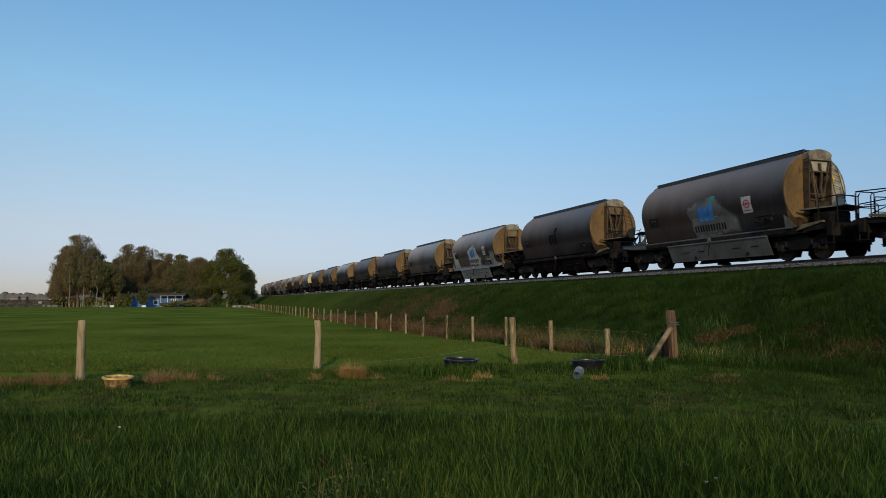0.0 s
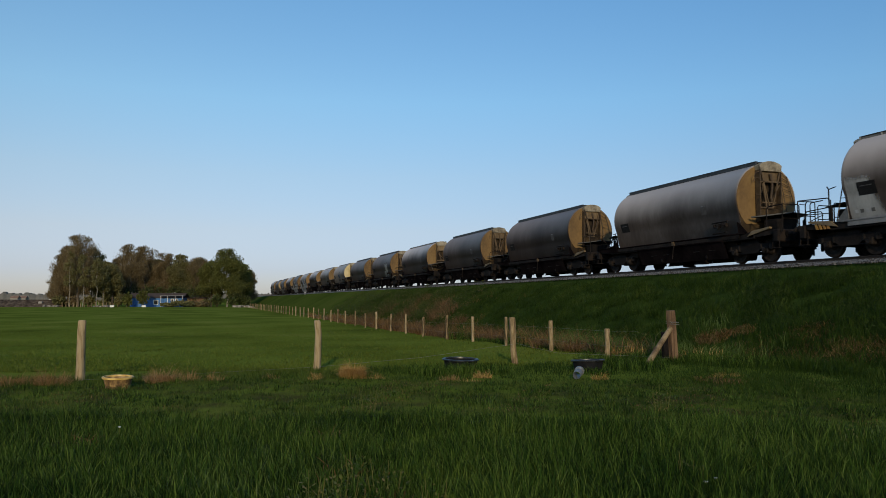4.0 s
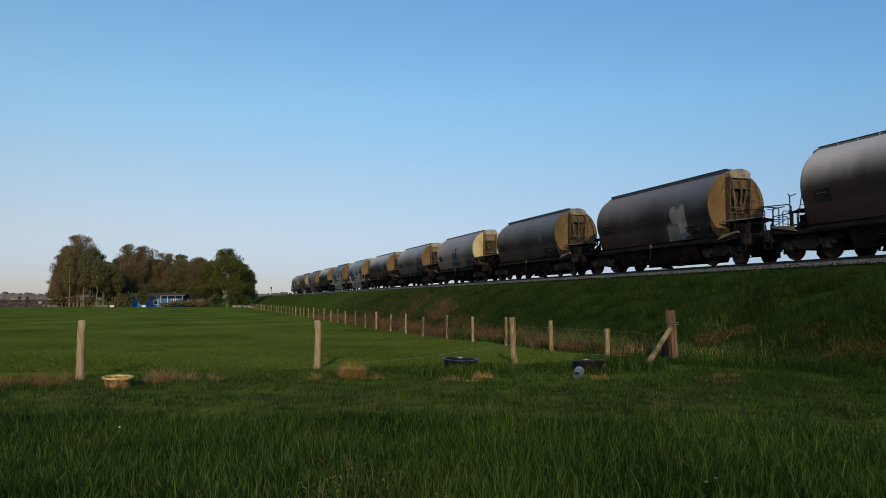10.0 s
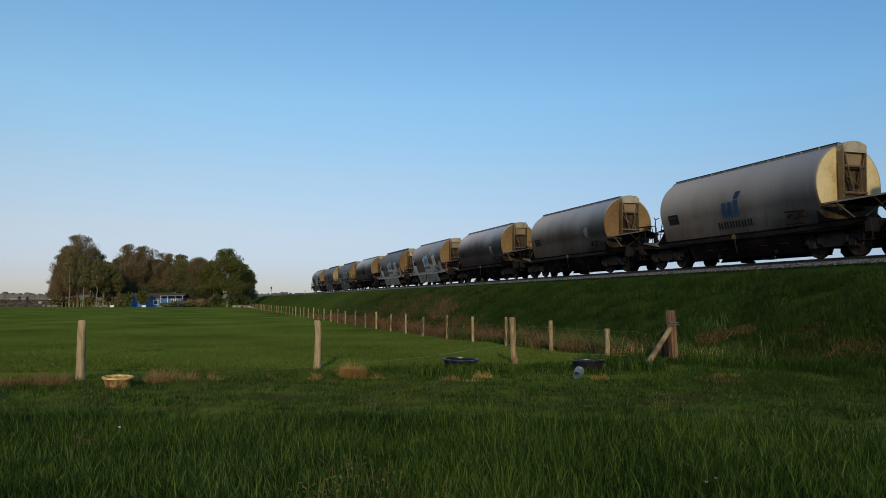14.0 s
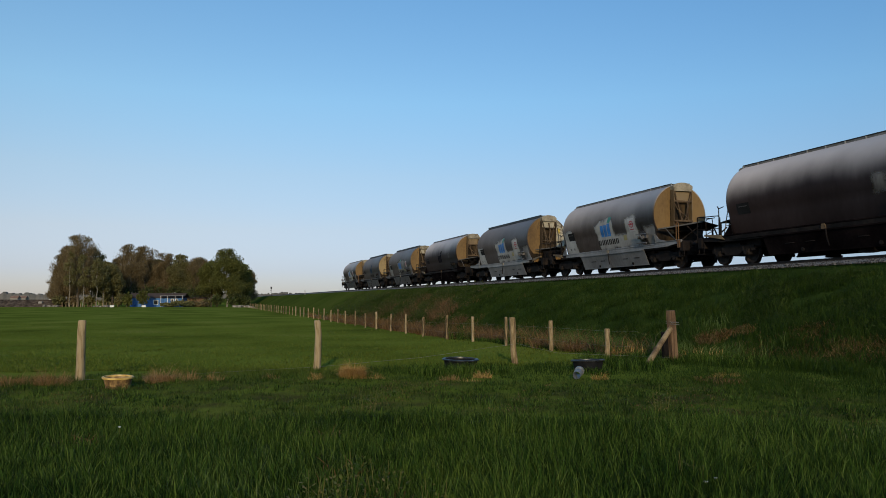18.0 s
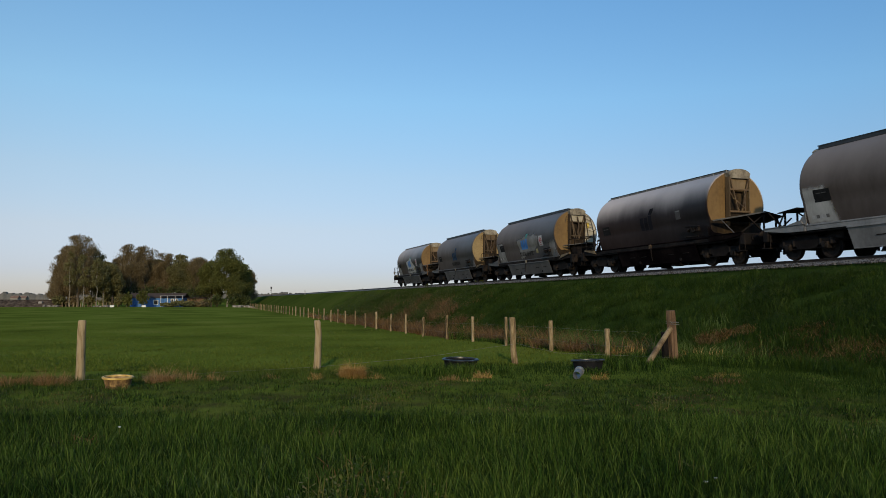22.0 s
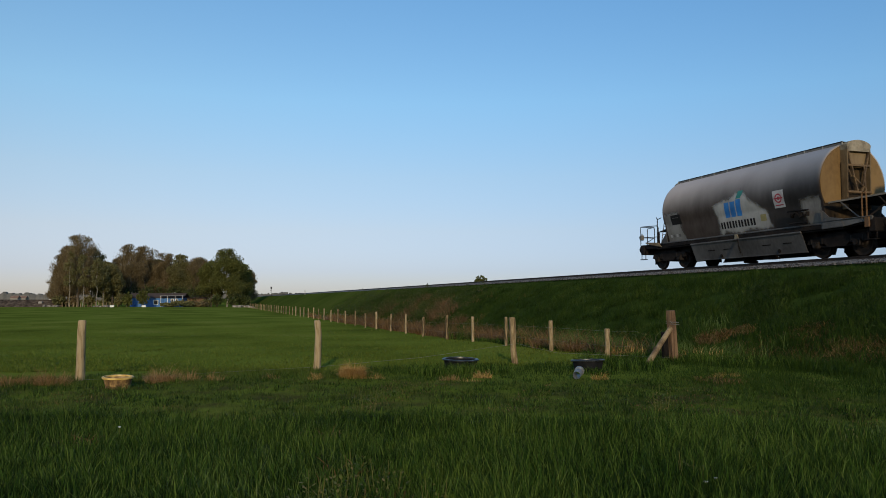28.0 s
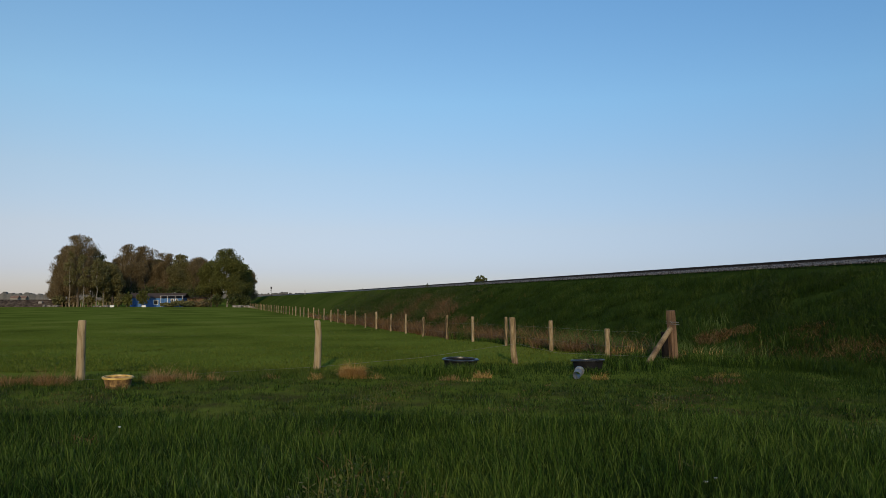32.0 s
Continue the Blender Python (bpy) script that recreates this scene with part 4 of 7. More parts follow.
def build_fence():
    lab = "weathered round wooden fence post"
    for x, y, h, ln in ((-2.28, 16.63, 1.19, (0.03, 0)), (2.55, 17.52, 1.12, (0.0, 0)), (7.47, 17.55, 1.16, (-0.07, 0))):
        thing("fence_post", pose(x, y, float(ground_z(x, y))), "thick pale weathered fence post at the meadow edge", "fence post", "posts of the front fence", me=make_post(h, 0.08 if x > -1 else 0.083, M["post"], ln))
    for k in range(46):
        y = 18.65 + BAY * k
        x = FENCE_X + 0.04 * math.sin(k * 2.1)
        z = float(ground_z(x, y))
        me = make_post((0.82, 0.97)[k], 0.07, M["post"], (-0.02, 0.01)) if k < 2 else POST[k % 4]
        thing("fence_post", pose(x, y, z, 0, 0, 40 * k), ("short rough grey-brown fence post" if k < 2 else lab) + " beside the ditch", "fence post", "posts of the long fence", me=me)
    # strained corner post with its brace
    sh = Shape()
    sh.box((0, 0, 0.58), (0.2, 0.16, 1.5), 0.02, Matrix.Rotation(radians(-4), 4, "Y"))
    corner = thing("corner_post", pose(11.62, 16.95, 0, 0, 0, 10), "brown squared timber corner post with a propping brace", "fence post", me=sh.mesh("corner_post", M["oldwood"]))
    sh = Shape()
    sh.rod((-1.45, -0.55, -0.05), (-0.1, -0.03, 0.86), 0.075, 0.065, 10)
    part("brace", sh.mesh("brace", M["brace_wood"], True), corner, "pale round wooden brace")
    sh = Shape()
    sh.box((-0.16, 0.1, 0.3), (0.16, 0.12, 0.95), 0.02, Matrix.Rotation(radians(-3), 4, "Y"))
    part("rear_stake", sh.mesh("rear_stake", M["frame"]), corner, "dark old stake")
    sh = Shape()
    for z in (0.98, 1.03):
        sh.path([(-0.12, -0.1, z), (0.13, -0.1, z - 0.02), (0.13, 0.1, z), (-0.12, 0.1, z), (-0.12, -0.1, z)], 0.008)
    sh.path([(-0.1, -0.1, 1.0), (-0.2, -0.12, 1.06)], 0.007)
    part("wire_wrap", sh.mesh("wire_wrap", M["wire"]), corner)
    # wires
    front = [(-2.28, 16.5, 0.02), (2.55, 17.4, 0.07), (5.0, 17.45, 0.26), (7.47, 17.43, 0.52), (8.4, 17.1, 0.3), (11.5, 16.9, 0.12)]
    sh = Shape()
    sh.path([(x, y, float(ground_z(x, y)) + h0) for x, y, h0 in front], 0.0024, 4)
    tagged(new("fence_wire", sh.mesh("fence_wire", M["wire"])), "thin slack wire strung along the front fence", "wire", "fence wires")
    for h0 in (0.35, 0.75):
        sh = Shape()
        pts = [(FENCE_X - 0.06, 17.0, h0 + 0.05)]
        for k in range(40):
            y = 18.65 + BAY * k
            pts.append((FENCE_X - 0.06, y, float(ground_z(FENCE_X, y)) + h0))
        sh.path(pts, 0.0014, 4)
        tagged(new("fence_wire", sh.mesh("fence_wire", M["wire"])), "thin wire strung along the ditch fence", "wire", "fence wires")


build_fence()


# ---- tubs and pipe ----
def tub(x, y, r, h, mat, name, label, lift=0.0, tilt=0, handles=True):
    z = float(ground_z(x, y)) + lift
    root = thing(name, pose(x, y, z, tilt, 0, 20), label, "tub")
    sh = Shape()
    sh.turned([(r * 0.72, 0), (r * 0.8, 0.01), (r * 0.95, h * 0.8), (r * 0.98, h - 0.02), (r * 0.9, h - 0.03), (r * 0.86, h * 0.7), (r * 0.72, 0.04), (0.02, 0.035)], seg=28)
    part("bowl", sh.mesh("bowl", mat, True), root)
    sh = Shape()
    sh.turned([(r * 0.9, h - 0.04), (r * 1.06, h - 0.035), (r * 1.08, h - 0.01), (r * 1.03, h), (r * 0.92, h), (r * 0.9, h - 0.04)], seg=28, caps=False)
    part("rim", sh.mesh("rim", M["rim"] if mat is M["tub_yellow"] else M["tub_rim"], True), root)
    if handles:
        for s in (-1, 1):
            sh = Shape()
            sh.path([(s * r * 1.0, -0.09, h - 0.03), (s * r * 1.2, -0.07, h + 0.01), (s * r * 1.2, 0.07, h + 0.01), (s * r * 1.0, 0.09, h - 0.03)], 0.014)
            part("handle", sh.mesh("handle", mat), root)
    return root


tub(-1.42, 15.0, 0.255, 0.24, M["tub_yellow"], "feed_tub", "mud-stained yellow plastic feed tub in the grass", -0.02, 2, False)
tub(5.75, 16.75, 0.40, 0.36, M["tub_black"], "feed_tub", "black rubber feed tub half hidden in grass", -0.09, 2, False)
tub(8.45, 15.6, 0.36, 0.34, M["tub_black"], "feed_tub", "black rubber tub beside a grey pipe", -0.09, -3, False)
sh = Shape()
sh.turned([(0.115, -0.3), (0.125, -0.3), (0.125, 0.16), (0.15, 0.17), (0.15, 0.3), (0.12, 0.3), (0.112, 0.0), (0.112, -0.3), (0.125, -0.3)], seg=20, caps=False)
thing("drain_pipe", Matrix.Translation((7.4, 14.1, 0.1)) @ Matrix.Scale(0.66, 4) @ Vector((0.55, 0.75, 0.14)).to_track_quat("Z", "Y").to_matrix().to_4x4(), "short grey plastic drain pipe lying in grass", "pipe", me=sh.mesh("drain_pipe", M["pipe"], True))


# ---- wagons ----
TANK_R, TANK_Z, TANK_L = 1.5, 2.66, 4.78


def half_width(z):
    """Half the tank's width at a height: round above, nearly upright below."""
    low = TANK_Z - 0.62
    if z >= low:
        return math.sqrt(max(0.0, TANK_R ** 2 - (z - TANK_Z) ** 2))
    edge = math.sqrt(TANK_R ** 2 - 0.62 ** 2)
    t = (low - z) / (low - 1.16)
    return edge - 0.20 * t * t * 0.6 - 0.10 * t


def cross_section(seg=44, grow=0.0):
    pts = []
    a0 = math.asin(-0.62 / TANK_R)
    for k in range(seg + 1):
        a = a0 + (math.pi - 2 * a0) * k / seg
        pts.append(((TANK_R + grow) * math.cos(a), TANK_Z + (TANK_R + grow) * math.sin(a)))
    low = TANK_Z - 0.62
    for k in range(1, 6):
        z = low - (low - 1.16) * k / 5
        pts.append((-half_width(z) - grow, z))
    for k in range(5, 0, -1):
        z = low - (low - 1.16) * k / 5
        pts.append((half_width(z) + grow, z))
    return pts


MESHES = {}


def cached(key, make):
    if key not in MESHES:
        MESHES[key] = make()
    return MESHES[key]


def tank_mesh(mat):
    sh = Shape()
    rings = []
    for y, g in ((-TANK_L, -0.05), (-TANK_L - 0.03, 0.0), (-TANK_L + 0.06, 0.012), (-TANK_L + 0.1, 0.0), (TANK_L - 0.1, 0.0), (TANK_L - 0.06, 0.012), (TANK_L + 0.03, 0.0), (TANK_L, -0.05)):
        rings.append([sh.bm.verts.new((x, y, z)) for x, z in cross_section(grow=g)])
    n = len(rings[0])
    for a, b in zip(rings, rings[1:]):
        for k in range(n):
            sh.bm.faces.new((a[k], a[(k + 1) % n], b[(k + 1) % n], b[k]))
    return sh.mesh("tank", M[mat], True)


def end_mesh(mat, y, s):
    """Round end wall, cut off where the platform begins, set in from the rim."""
    sh = Shape()
    low = 1.95 if s < 0 else 1.62
    r = TANK_R - 0.045
    a0 = math.asin((low - TANK_Z) / r)
    pts = [(r * math.cos(a), y, TANK_Z + r * math.sin(a)) for a in (a0 + (math.pi - 2 * a0) * k / 44 for k in range(45))]
    sh.plate(pts, (0, s * 0.03, 0))
    return sh.mesh("end_plate", M[mat])


def cream_half_mesh():
    """The repainted half of an end wall, on the ladder's side."""
    sh = Shape()
    y = TANK_L + 0.034
    pts = [(x, y, z) for x, z in cross_section(grow=-0.06) if x < -0.58 and z > 2.1]
    pts = [(-0.58, y, pts[0][2] + 0.05)] + pts + [(-0.58, y, 2.1)]
    sh.plate(pts, (0, 0.006, 0))
    return sh.mesh("repainted_half", M["pale_end"])


def low_end_mesh(y, s):
    sh = Shape()
    pts = [(x, y - s * 0.012, z) for x, z in cross_section(grow=-0.02) if z < 2.5]
    lo = sorted(pts, key=lambda p: math.atan2(p[2] - 1.4, p[0]))
    sh.plate(lo, (0, s * 0.02, 0))
    return sh.mesh("lower_end_plate", M["end_dark"])


def bogie_mesh():
    """Bolster and cross beams of a bogie."""
    sh = Shape()
    sh.box((0, 0, 0.72), (1.95, 0.6, 0.22), 0.04)
    sh.box((0, -1.3, 0.66), (1.9, 0.1, 0.12), 0.02)
    sh.box((0, 1.3, 0.66), (1.9, 0.1, 0.12), 0.02)
    return sh.mesh("bogie", M["frame"])


def side_frame_mesh(s):
    sh = Shape()
    x = s * 1.0
    outline = [(-1.35, 0.52), (-1.25, 0.74), (-0.55, 0.78), (-0.42, 0.88), (0.42, 0.88), (0.55, 0.78), (1.25, 0.74), (1.35, 0.52), (1.12, 0.5), (1.1, 0.56), (0.62, 0.56), (0.4, 0.38), (-0.4, 0.38), (-0.62, 0.56), (-1.1, 0.56), (-1.12, 0.5)]
    sh.plate([(x - 0.05, y, z) for y, z in outline], (0.1, 0, 0))
    sh.rod((x, -0.75, 0.4), (x, 0.75, 0.4), 0.025)
    for y in (-1.42, 1.42):
        sh.box((s * 0.8, y, 0.42), (0.1, 0.06, 0.34), 0.01)
    return sh.mesh("side_frame", M["frame"])


def axle_box_mesh(s):
    """Axle box with its cover and two coil springs."""
    sh = Shape()
    sh.box((0, 0, 0), (0.24, 0.28, 0.26), 0.03)
    sh.rod((0, 0, 0), (s * 0.17, 0, 0), 0.1, 0.09, 12)
    for d in (-0.25, 0.25):
        sh.rod((0, d, 0.03), (0, d, 0.25), 0.075, seg=8)
    return sh.mesh("axle_box", M["wheel"])


def wheelset_mesh():
    sh = Shape()
    sh.rod((-1.05, 0, 0), (1.05, 0, 0), 0.085, seg=10)
    for s in (-1, 1):
        prof = [(0.1, -0.08), (0.16, -0.07), (0.2, -0.02), (0.36, -0.03), (0.39, -0.06), (0.455, -0.068), (0.46, 0.03), (0.485, 0.04), (0.485, 0.062), (0.39, 0.065), (0.36, 0.02), (0.2, 0.03), (0.12, 0.08)]
        sh.turned([(r, -s * h) for r, h in prof], (s * 0.76, 0, 0), "X", 28)
    return sh.mesh("wheelset", M["wheel"], True)


def underframe_mesh():
    sh = Shape()
    for s in (-1, 1):
        sh.box((s * 1.22, 0, 1.06), (0.16, 11.2, 0.24), 0.02)
        sh.box((s * 0.45, 0, 1.02), (0.2, 14.0, 0.3), 0.02)
        sh.box((0, s * 6.82, 0.98), (2.7, 0.28, 0.48), 0.03)
        sh.box((0, s * 6.55, 0.74), (1.5, 0.5, 0.34), 0.04)
        sh.box((0, s * 3.75, 0.86), (2.0, 0.7, 0.4), 0.04)
        sh.box((0, s * 5.4, 1.1), (2.6, 0.3, 0.24), 0.02)
        sh.box((0, s * 5.95, 1.2), (2.5, 1.9, 0.05), 0.01)
        sh.plate([(-1.28, s * 5.5, 0.98), (-1.28, s * 5.5, 1.2), (-1.28, s * 6.75, 1.2), (-1.28, s * 6.75, 1.05)], (0.05, 0, 0))
        sh.plate([(1.23, s * 5.5, 0.98), (1.23, s * 5.5, 1.2), (1.23, s * 6.75, 1.2), (1.23, s * 6.75, 1.05)], (0.05, 0, 0))
    for y in (-3.2, -1.1, 1.1, 3.2):
        sh.box((0, y, 1.04), (2.4, 0.2, 0.2))
    for s in (-1, 1):
        sh.rod((s * 0.2, -3.2, 0.72), (s * 0.2, 3.2, 0.72), 0.05)
    sh.rod((0.5, -0.6, 0.75), (0.5, 0.6, 0.75), 0.19, seg=14)
    sh.rod((-0.4, 3.0, 0.8), (-0.4, 3.9, 0.8), 0.16, seg=14)
    return sh.mesh("underframe", M["frame"])


def hopper_mesh():
    """Discharge hoppers between the bogies, under the tank."""
    sh = Shape()
    for y0, y1 in ((-2.6, -0.1), (0.1, 2.6)):
        sh.plate([(-0.95, y0, 1.15), (-0.95, y1, 1.15), (-0.55, y1 - 0.6, 0.35), (-0.55, y0 + 0.6, 0.35)], (0.02, 0, 0))
        ring_lo = [(-0.6, y0 + 0.6, 0.3), (0.6, y0 + 0.6, 0.3), (0.6, y1 - 0.6, 0.3), (-0.6, y1 - 0.6, 0.3)]
        ring_hi = [(-1.05, y0, 1.15), (1.05, y0, 1.15), (1.05, y1, 1.15), (-1.05, y1, 1.15)]
        lo = [sh.bm.verts.new(p) for p in ring_lo]
        hi = [sh.bm.verts.new(p) for p in ring_hi]
        for k in range(4):
            sh.bm.faces.new((lo[k], lo[(k + 1) % 4], hi[(k + 1) % 4], hi[k]))
        sh.bm.faces.new(lo)
    return sh.mesh("hopper", M["frame"])


def skirt_x(z):
    """The chute panels lean in towards their foot."""
    return 1.36 - 0.3 * (1.0 - z) / 0.76


def skirt_mesh(mat, y0, y1, s):
    """Side chute panel below the sill, leaning in, with a folded upper edge and a rounded foot."""
    sh = Shape()
    a, b = s * -y0, s * -y1
    sh.plate([(s * skirt_x(1.0), a, 1.0), (s * skirt_x(1.0), b, 1.0), (s * skirt_x(0.28), b, 0.28), (s * skirt_x(0.28), a, 0.28)], (-s * 0.015, 0, 0))
    sh.box((s * 1.37, (a + b) / 2, 0.985), (0.03, abs(a - b), 0.06), 0.006)
    sh.rod((s * (skirt_x(0.27) - 0.02), a, 0.27), (s * (skirt_x(0.27) - 0.02), b, 0.27), 0.03, seg=8)
    return sh.mesh("side_panel", M[mat])


def knob_mesh(s):
    sh = Shape()
    sh.turned([(0.075, 0), (0.075, 0.04), (0.04, 0.05)], axis="X", seg=12)
    return sh.mesh("panel_latch", M["frame"])


def slot_mesh():
    sh = Shape()
    sh.box((0, 0, 0), (0.03, 0.46, 0.035), 0.008)
    return sh.mesh("slot", M["frame"])


def ledge_mesh(mat):
    """The flange along the foot of the tank with its upright saddle plates."""
    sh = Shape()
    for s in (-1, 1):
        sh.box((s * 1.31, 0, 1.2), (0.12, 10.1, 0.06), 0.01)
        for e in (-1, 1):
            sh.plate([(s * 1.33, e * 4.7, 1.2), (s * 1.33, e * 5.25, 1.2), (s * 1.36, e * 4.8, 1.62), (s * 1.4, e * 4.7, 1.7)], (-s * 0.03, 0, 0))
    return sh.mesh("ledge", M[mat])


def sill_mesh(s, mat):
    sh = Shape()
    sh.box((s * 1.335, 0, 1.09), (0.03, 9.5, 0.15), 0.004)
    return sh.mesh("sill", M[mat])


def roof_solid_mesh(s):
    """Boxed walkway beam along the roof, with a thin lip on top and a shadow gap below."""
    sh = Shape()
    sh.box((s * 0.49, 0, 4.145), (0.07, 9.75, 0.15), 0.015)
    sh.box((s * 0.5, 0, 4.222), (0.11, 9.8, 0.022), 0.006)
    sh.box((s * 0.2, 0, 4.2), (0.56, 9.75, 0.035), 0.01)
    for k in range(6):
        sh.box((s * 0.46, -4.6 + 1.84 * k, 4.07), (0.05, 0.08, 0.12))
    return sh.mesh("roof_walkway", M["walk_dark"])


def roof_lattice_mesh(s):
    """Grating panels standing along the roof edge."""
    sh = Shape()
    for k in range(11):
        sh.box((s * 0.5, -4.455 + 0.891 * k, 4.095), (0.02, 0.84, 0.1), 0.004)
    return sh.mesh("roof_grating", M["lattice"])


def roof_post_mesh(s):
    sh = Shape()
    sh.box((s * 0.51, 0, 4.1), (0.04, 0.05, 0.14), 0.006)
    return sh.mesh("grating_post", M["rooflight"])


def roof_rail_mesh(s):
    sh = Shape()
    sh.box((s * 0.5, 0, 4.172), (0.06, 9.85, 0.03), 0.008)
    sh.box((s * 0.25, 0, 4.165), (0.5, 9.8, 0.02))
    return sh.mesh("roof_rail", M["walk_dark"])


def roof_hatch_mesh():
    sh = Shape()
    sh.turned([(0.28, 4.1), (0.28, 4.2), (0.25, 4.24), (0.1, 4.25)], seg=16)
    return sh.mesh("roof_hatch", M["roofgrey"])


def hood_mesh(e):
    """Rounded hood over the top middle of an end."""
    sh = Shape()
    pts = []
    for k in range(9):
        a = math.pi * (0.12 + 0.76 * k / 8)
        pts.append((0.6 * math.cos(a), e * (TANK_L + 0.04), 3.93 + 0.29 * math.sin(a)))
    pts += [(-0.5, e * (TANK_L + 0.04), 3.8), (0.5, e * (TANK_L + 0.04), 3.8)]
    sh.plate(pts, (0, e * 0.32, 0))
    return sh.mesh("end_hood", M["hood"])


def trough_mesh(e):
    """Dark recessed middle panel of an end."""
    sh = Shape()
    y = e * (TANK_L + 0.04)
    sh.plate([(-0.55, y, 3.42), (0.55, y, 3.42), (0.55, y, 1.7), (-0.55, y, 1.7)], (0, e * 0.03, 0))
    sh.box((0, e * (TANK_L + 0.16), 2.0), (1.0, 0.2, 0.5), 0.03)
    return sh.mesh("middle_panel", M["end_dark"])


def upper_panel_mesh(e, mat):
    sh = Shape()
    y = e * (TANK_L + 0.2)
    sh.plate([(-0.5, y, 3.84), (0.5, y, 3.84), (0.47, y, 3.34), (-0.47, y, 3.34)], (0, e * 0.03, 0))
    return sh.mesh("upper_panel", M[mat])


def cheek_mesh(e, s, mat):
    """Side wall of the housing that stands out from the end."""
    sh = Shape()
    x = s * 0.5
    y = e * TANK_L
    sh.plate([(x, y + e * 0.03, 3.86), (x, y + e * 0.36, 3.86), (x, y + e * 0.3, 1.72), (x, y + e * 0.03, 1.72)], (s * 0.035, 0, 0))
    return sh.mesh("housing_cheek", M[mat])


def end_frame_mesh(e, kind, mat):
    """Converging struts with cross bars before the recess."""
    sh = Shape()
    y = e * (TANK_L + 0.32)
    thick = 0.07 if kind == "A" else 0.05
    for s in (-1, 1):
        sh.bar((s * 0.48, y, 3.84), (s * 0.1, y, 2.36), thick, 0.05)
    sh.bar((-0.48, y - e * 0.06, 3.25), (0.02, y - e * 0.06, 2.4), 0.04, 0.04)
    if kind == "A":
        sh.box((0, y, 3.3), (0.98, 0.06, 0.075), 0.01)
        sh.box((0, y, 2.34), (1.08, 0.08, 0.08), 0.01)
        sh.box((0, y, 2.1), (1.08, 0.08, 0.06), 0.01)
        sh.rod((0.22, y + e * 0.03, 3.3), (0.26, y + e * 0.03, 2.36), 0.028)
        sh.rod((-0.3, y + e * 0.03, 2.9), (0.2, y + e * 0.03, 2.5), 0.03)
    else:
        sh.box((0, y, 3.36), (0.98, 0.05, 0.06), 0.01)
        sh.box((0.1, y, 2.5), (0.7, 0.05, 0.05), 0.01)
        sh.box((0.2, y, 2.28), (0.6, 0.06, 0.06), 0.01)
        sh.rod((0.36, y, 3.3), (0.18, y, 1.95), 0.035)
    return sh.mesh("end_frame", M[mat])


def hose_mesh(e):
    sh = Shape()
    y = e * (TANK_L + 0.3)
    s = -e
    pts = []
    for k in range(15):
        a = k / 14 * 5.4
        pts.append((s * (-0.62 - 0.22 * math.cos(a)), y + 0.02 * e * k / 14, 3.3 + 0.28 * math.sin(a) - 0.25 * k / 14))
    sh.path([(s * -0.4, y, 3.85), (s * -0.75, y, 3.7)] + pts, 0.013)
    return sh.mesh("hose", M["browniron"])


def drop_pipe_mesh(e):
    sh = Shape()
    y = e * (TANK_L + 0.3)
    s = -e
    sh.path([(s * 0.0, y, 3.7), (s * 0.1, y, 3.2), (s * 0.02, y, 2.7), (s * 0.12, y, 2.3)], 0.05, 8)
    return sh.mesh("drop_pipe", M["browniron"], True)


def canopy_mesh(e):
    """Sheet plate over the end platform, on stays."""
    sh = Shape()
    s = -e
    sh.plate([(s * -1.4, e * 5.1, 1.9), (s * -0.35, e * 7.05, 2.1), (s * 0.5, e * 7.1, 1.92), (s * 1.4, e * 5.1, 1.88)], (0, 0, 0.035))
    return sh.mesh("canopy_plate", M["frame"])


def canopy_edge_mesh(e):
    sh = Shape()
    s = -e
    sh.bar((s * -1.41, e * 5.1, 1.9), (s * -0.36, e * 7.07, 2.1), 0.05, 0.06)
    sh.bar((s * -1.25, e * 5.45, 1.9), (s * -1.2, e * 6.3, 1.2), 0.03, 0.03)
    return sh.mesh("canopy_edge", M["roofgrey"])


def stays_mesh(e, s):
    sh = Shape()
    sh.bar((s * 0.3, e * 6.9, 2.0), (s * 0.3, e * 6.9, 1.2), 0.06, 0.06)
    sh.bar((s * 0.3, e * 6.9, 2.0), (s * 1.1, e * 6.4, 1.25), 0.05, 0.05)
    sh.bar((s * 1.1, e * 6.9, 1.9), (s * 0.3, e * 6.9, 1.25), 0.05, 0.05)
    return sh.mesh("canopy_stay", M["frame"])


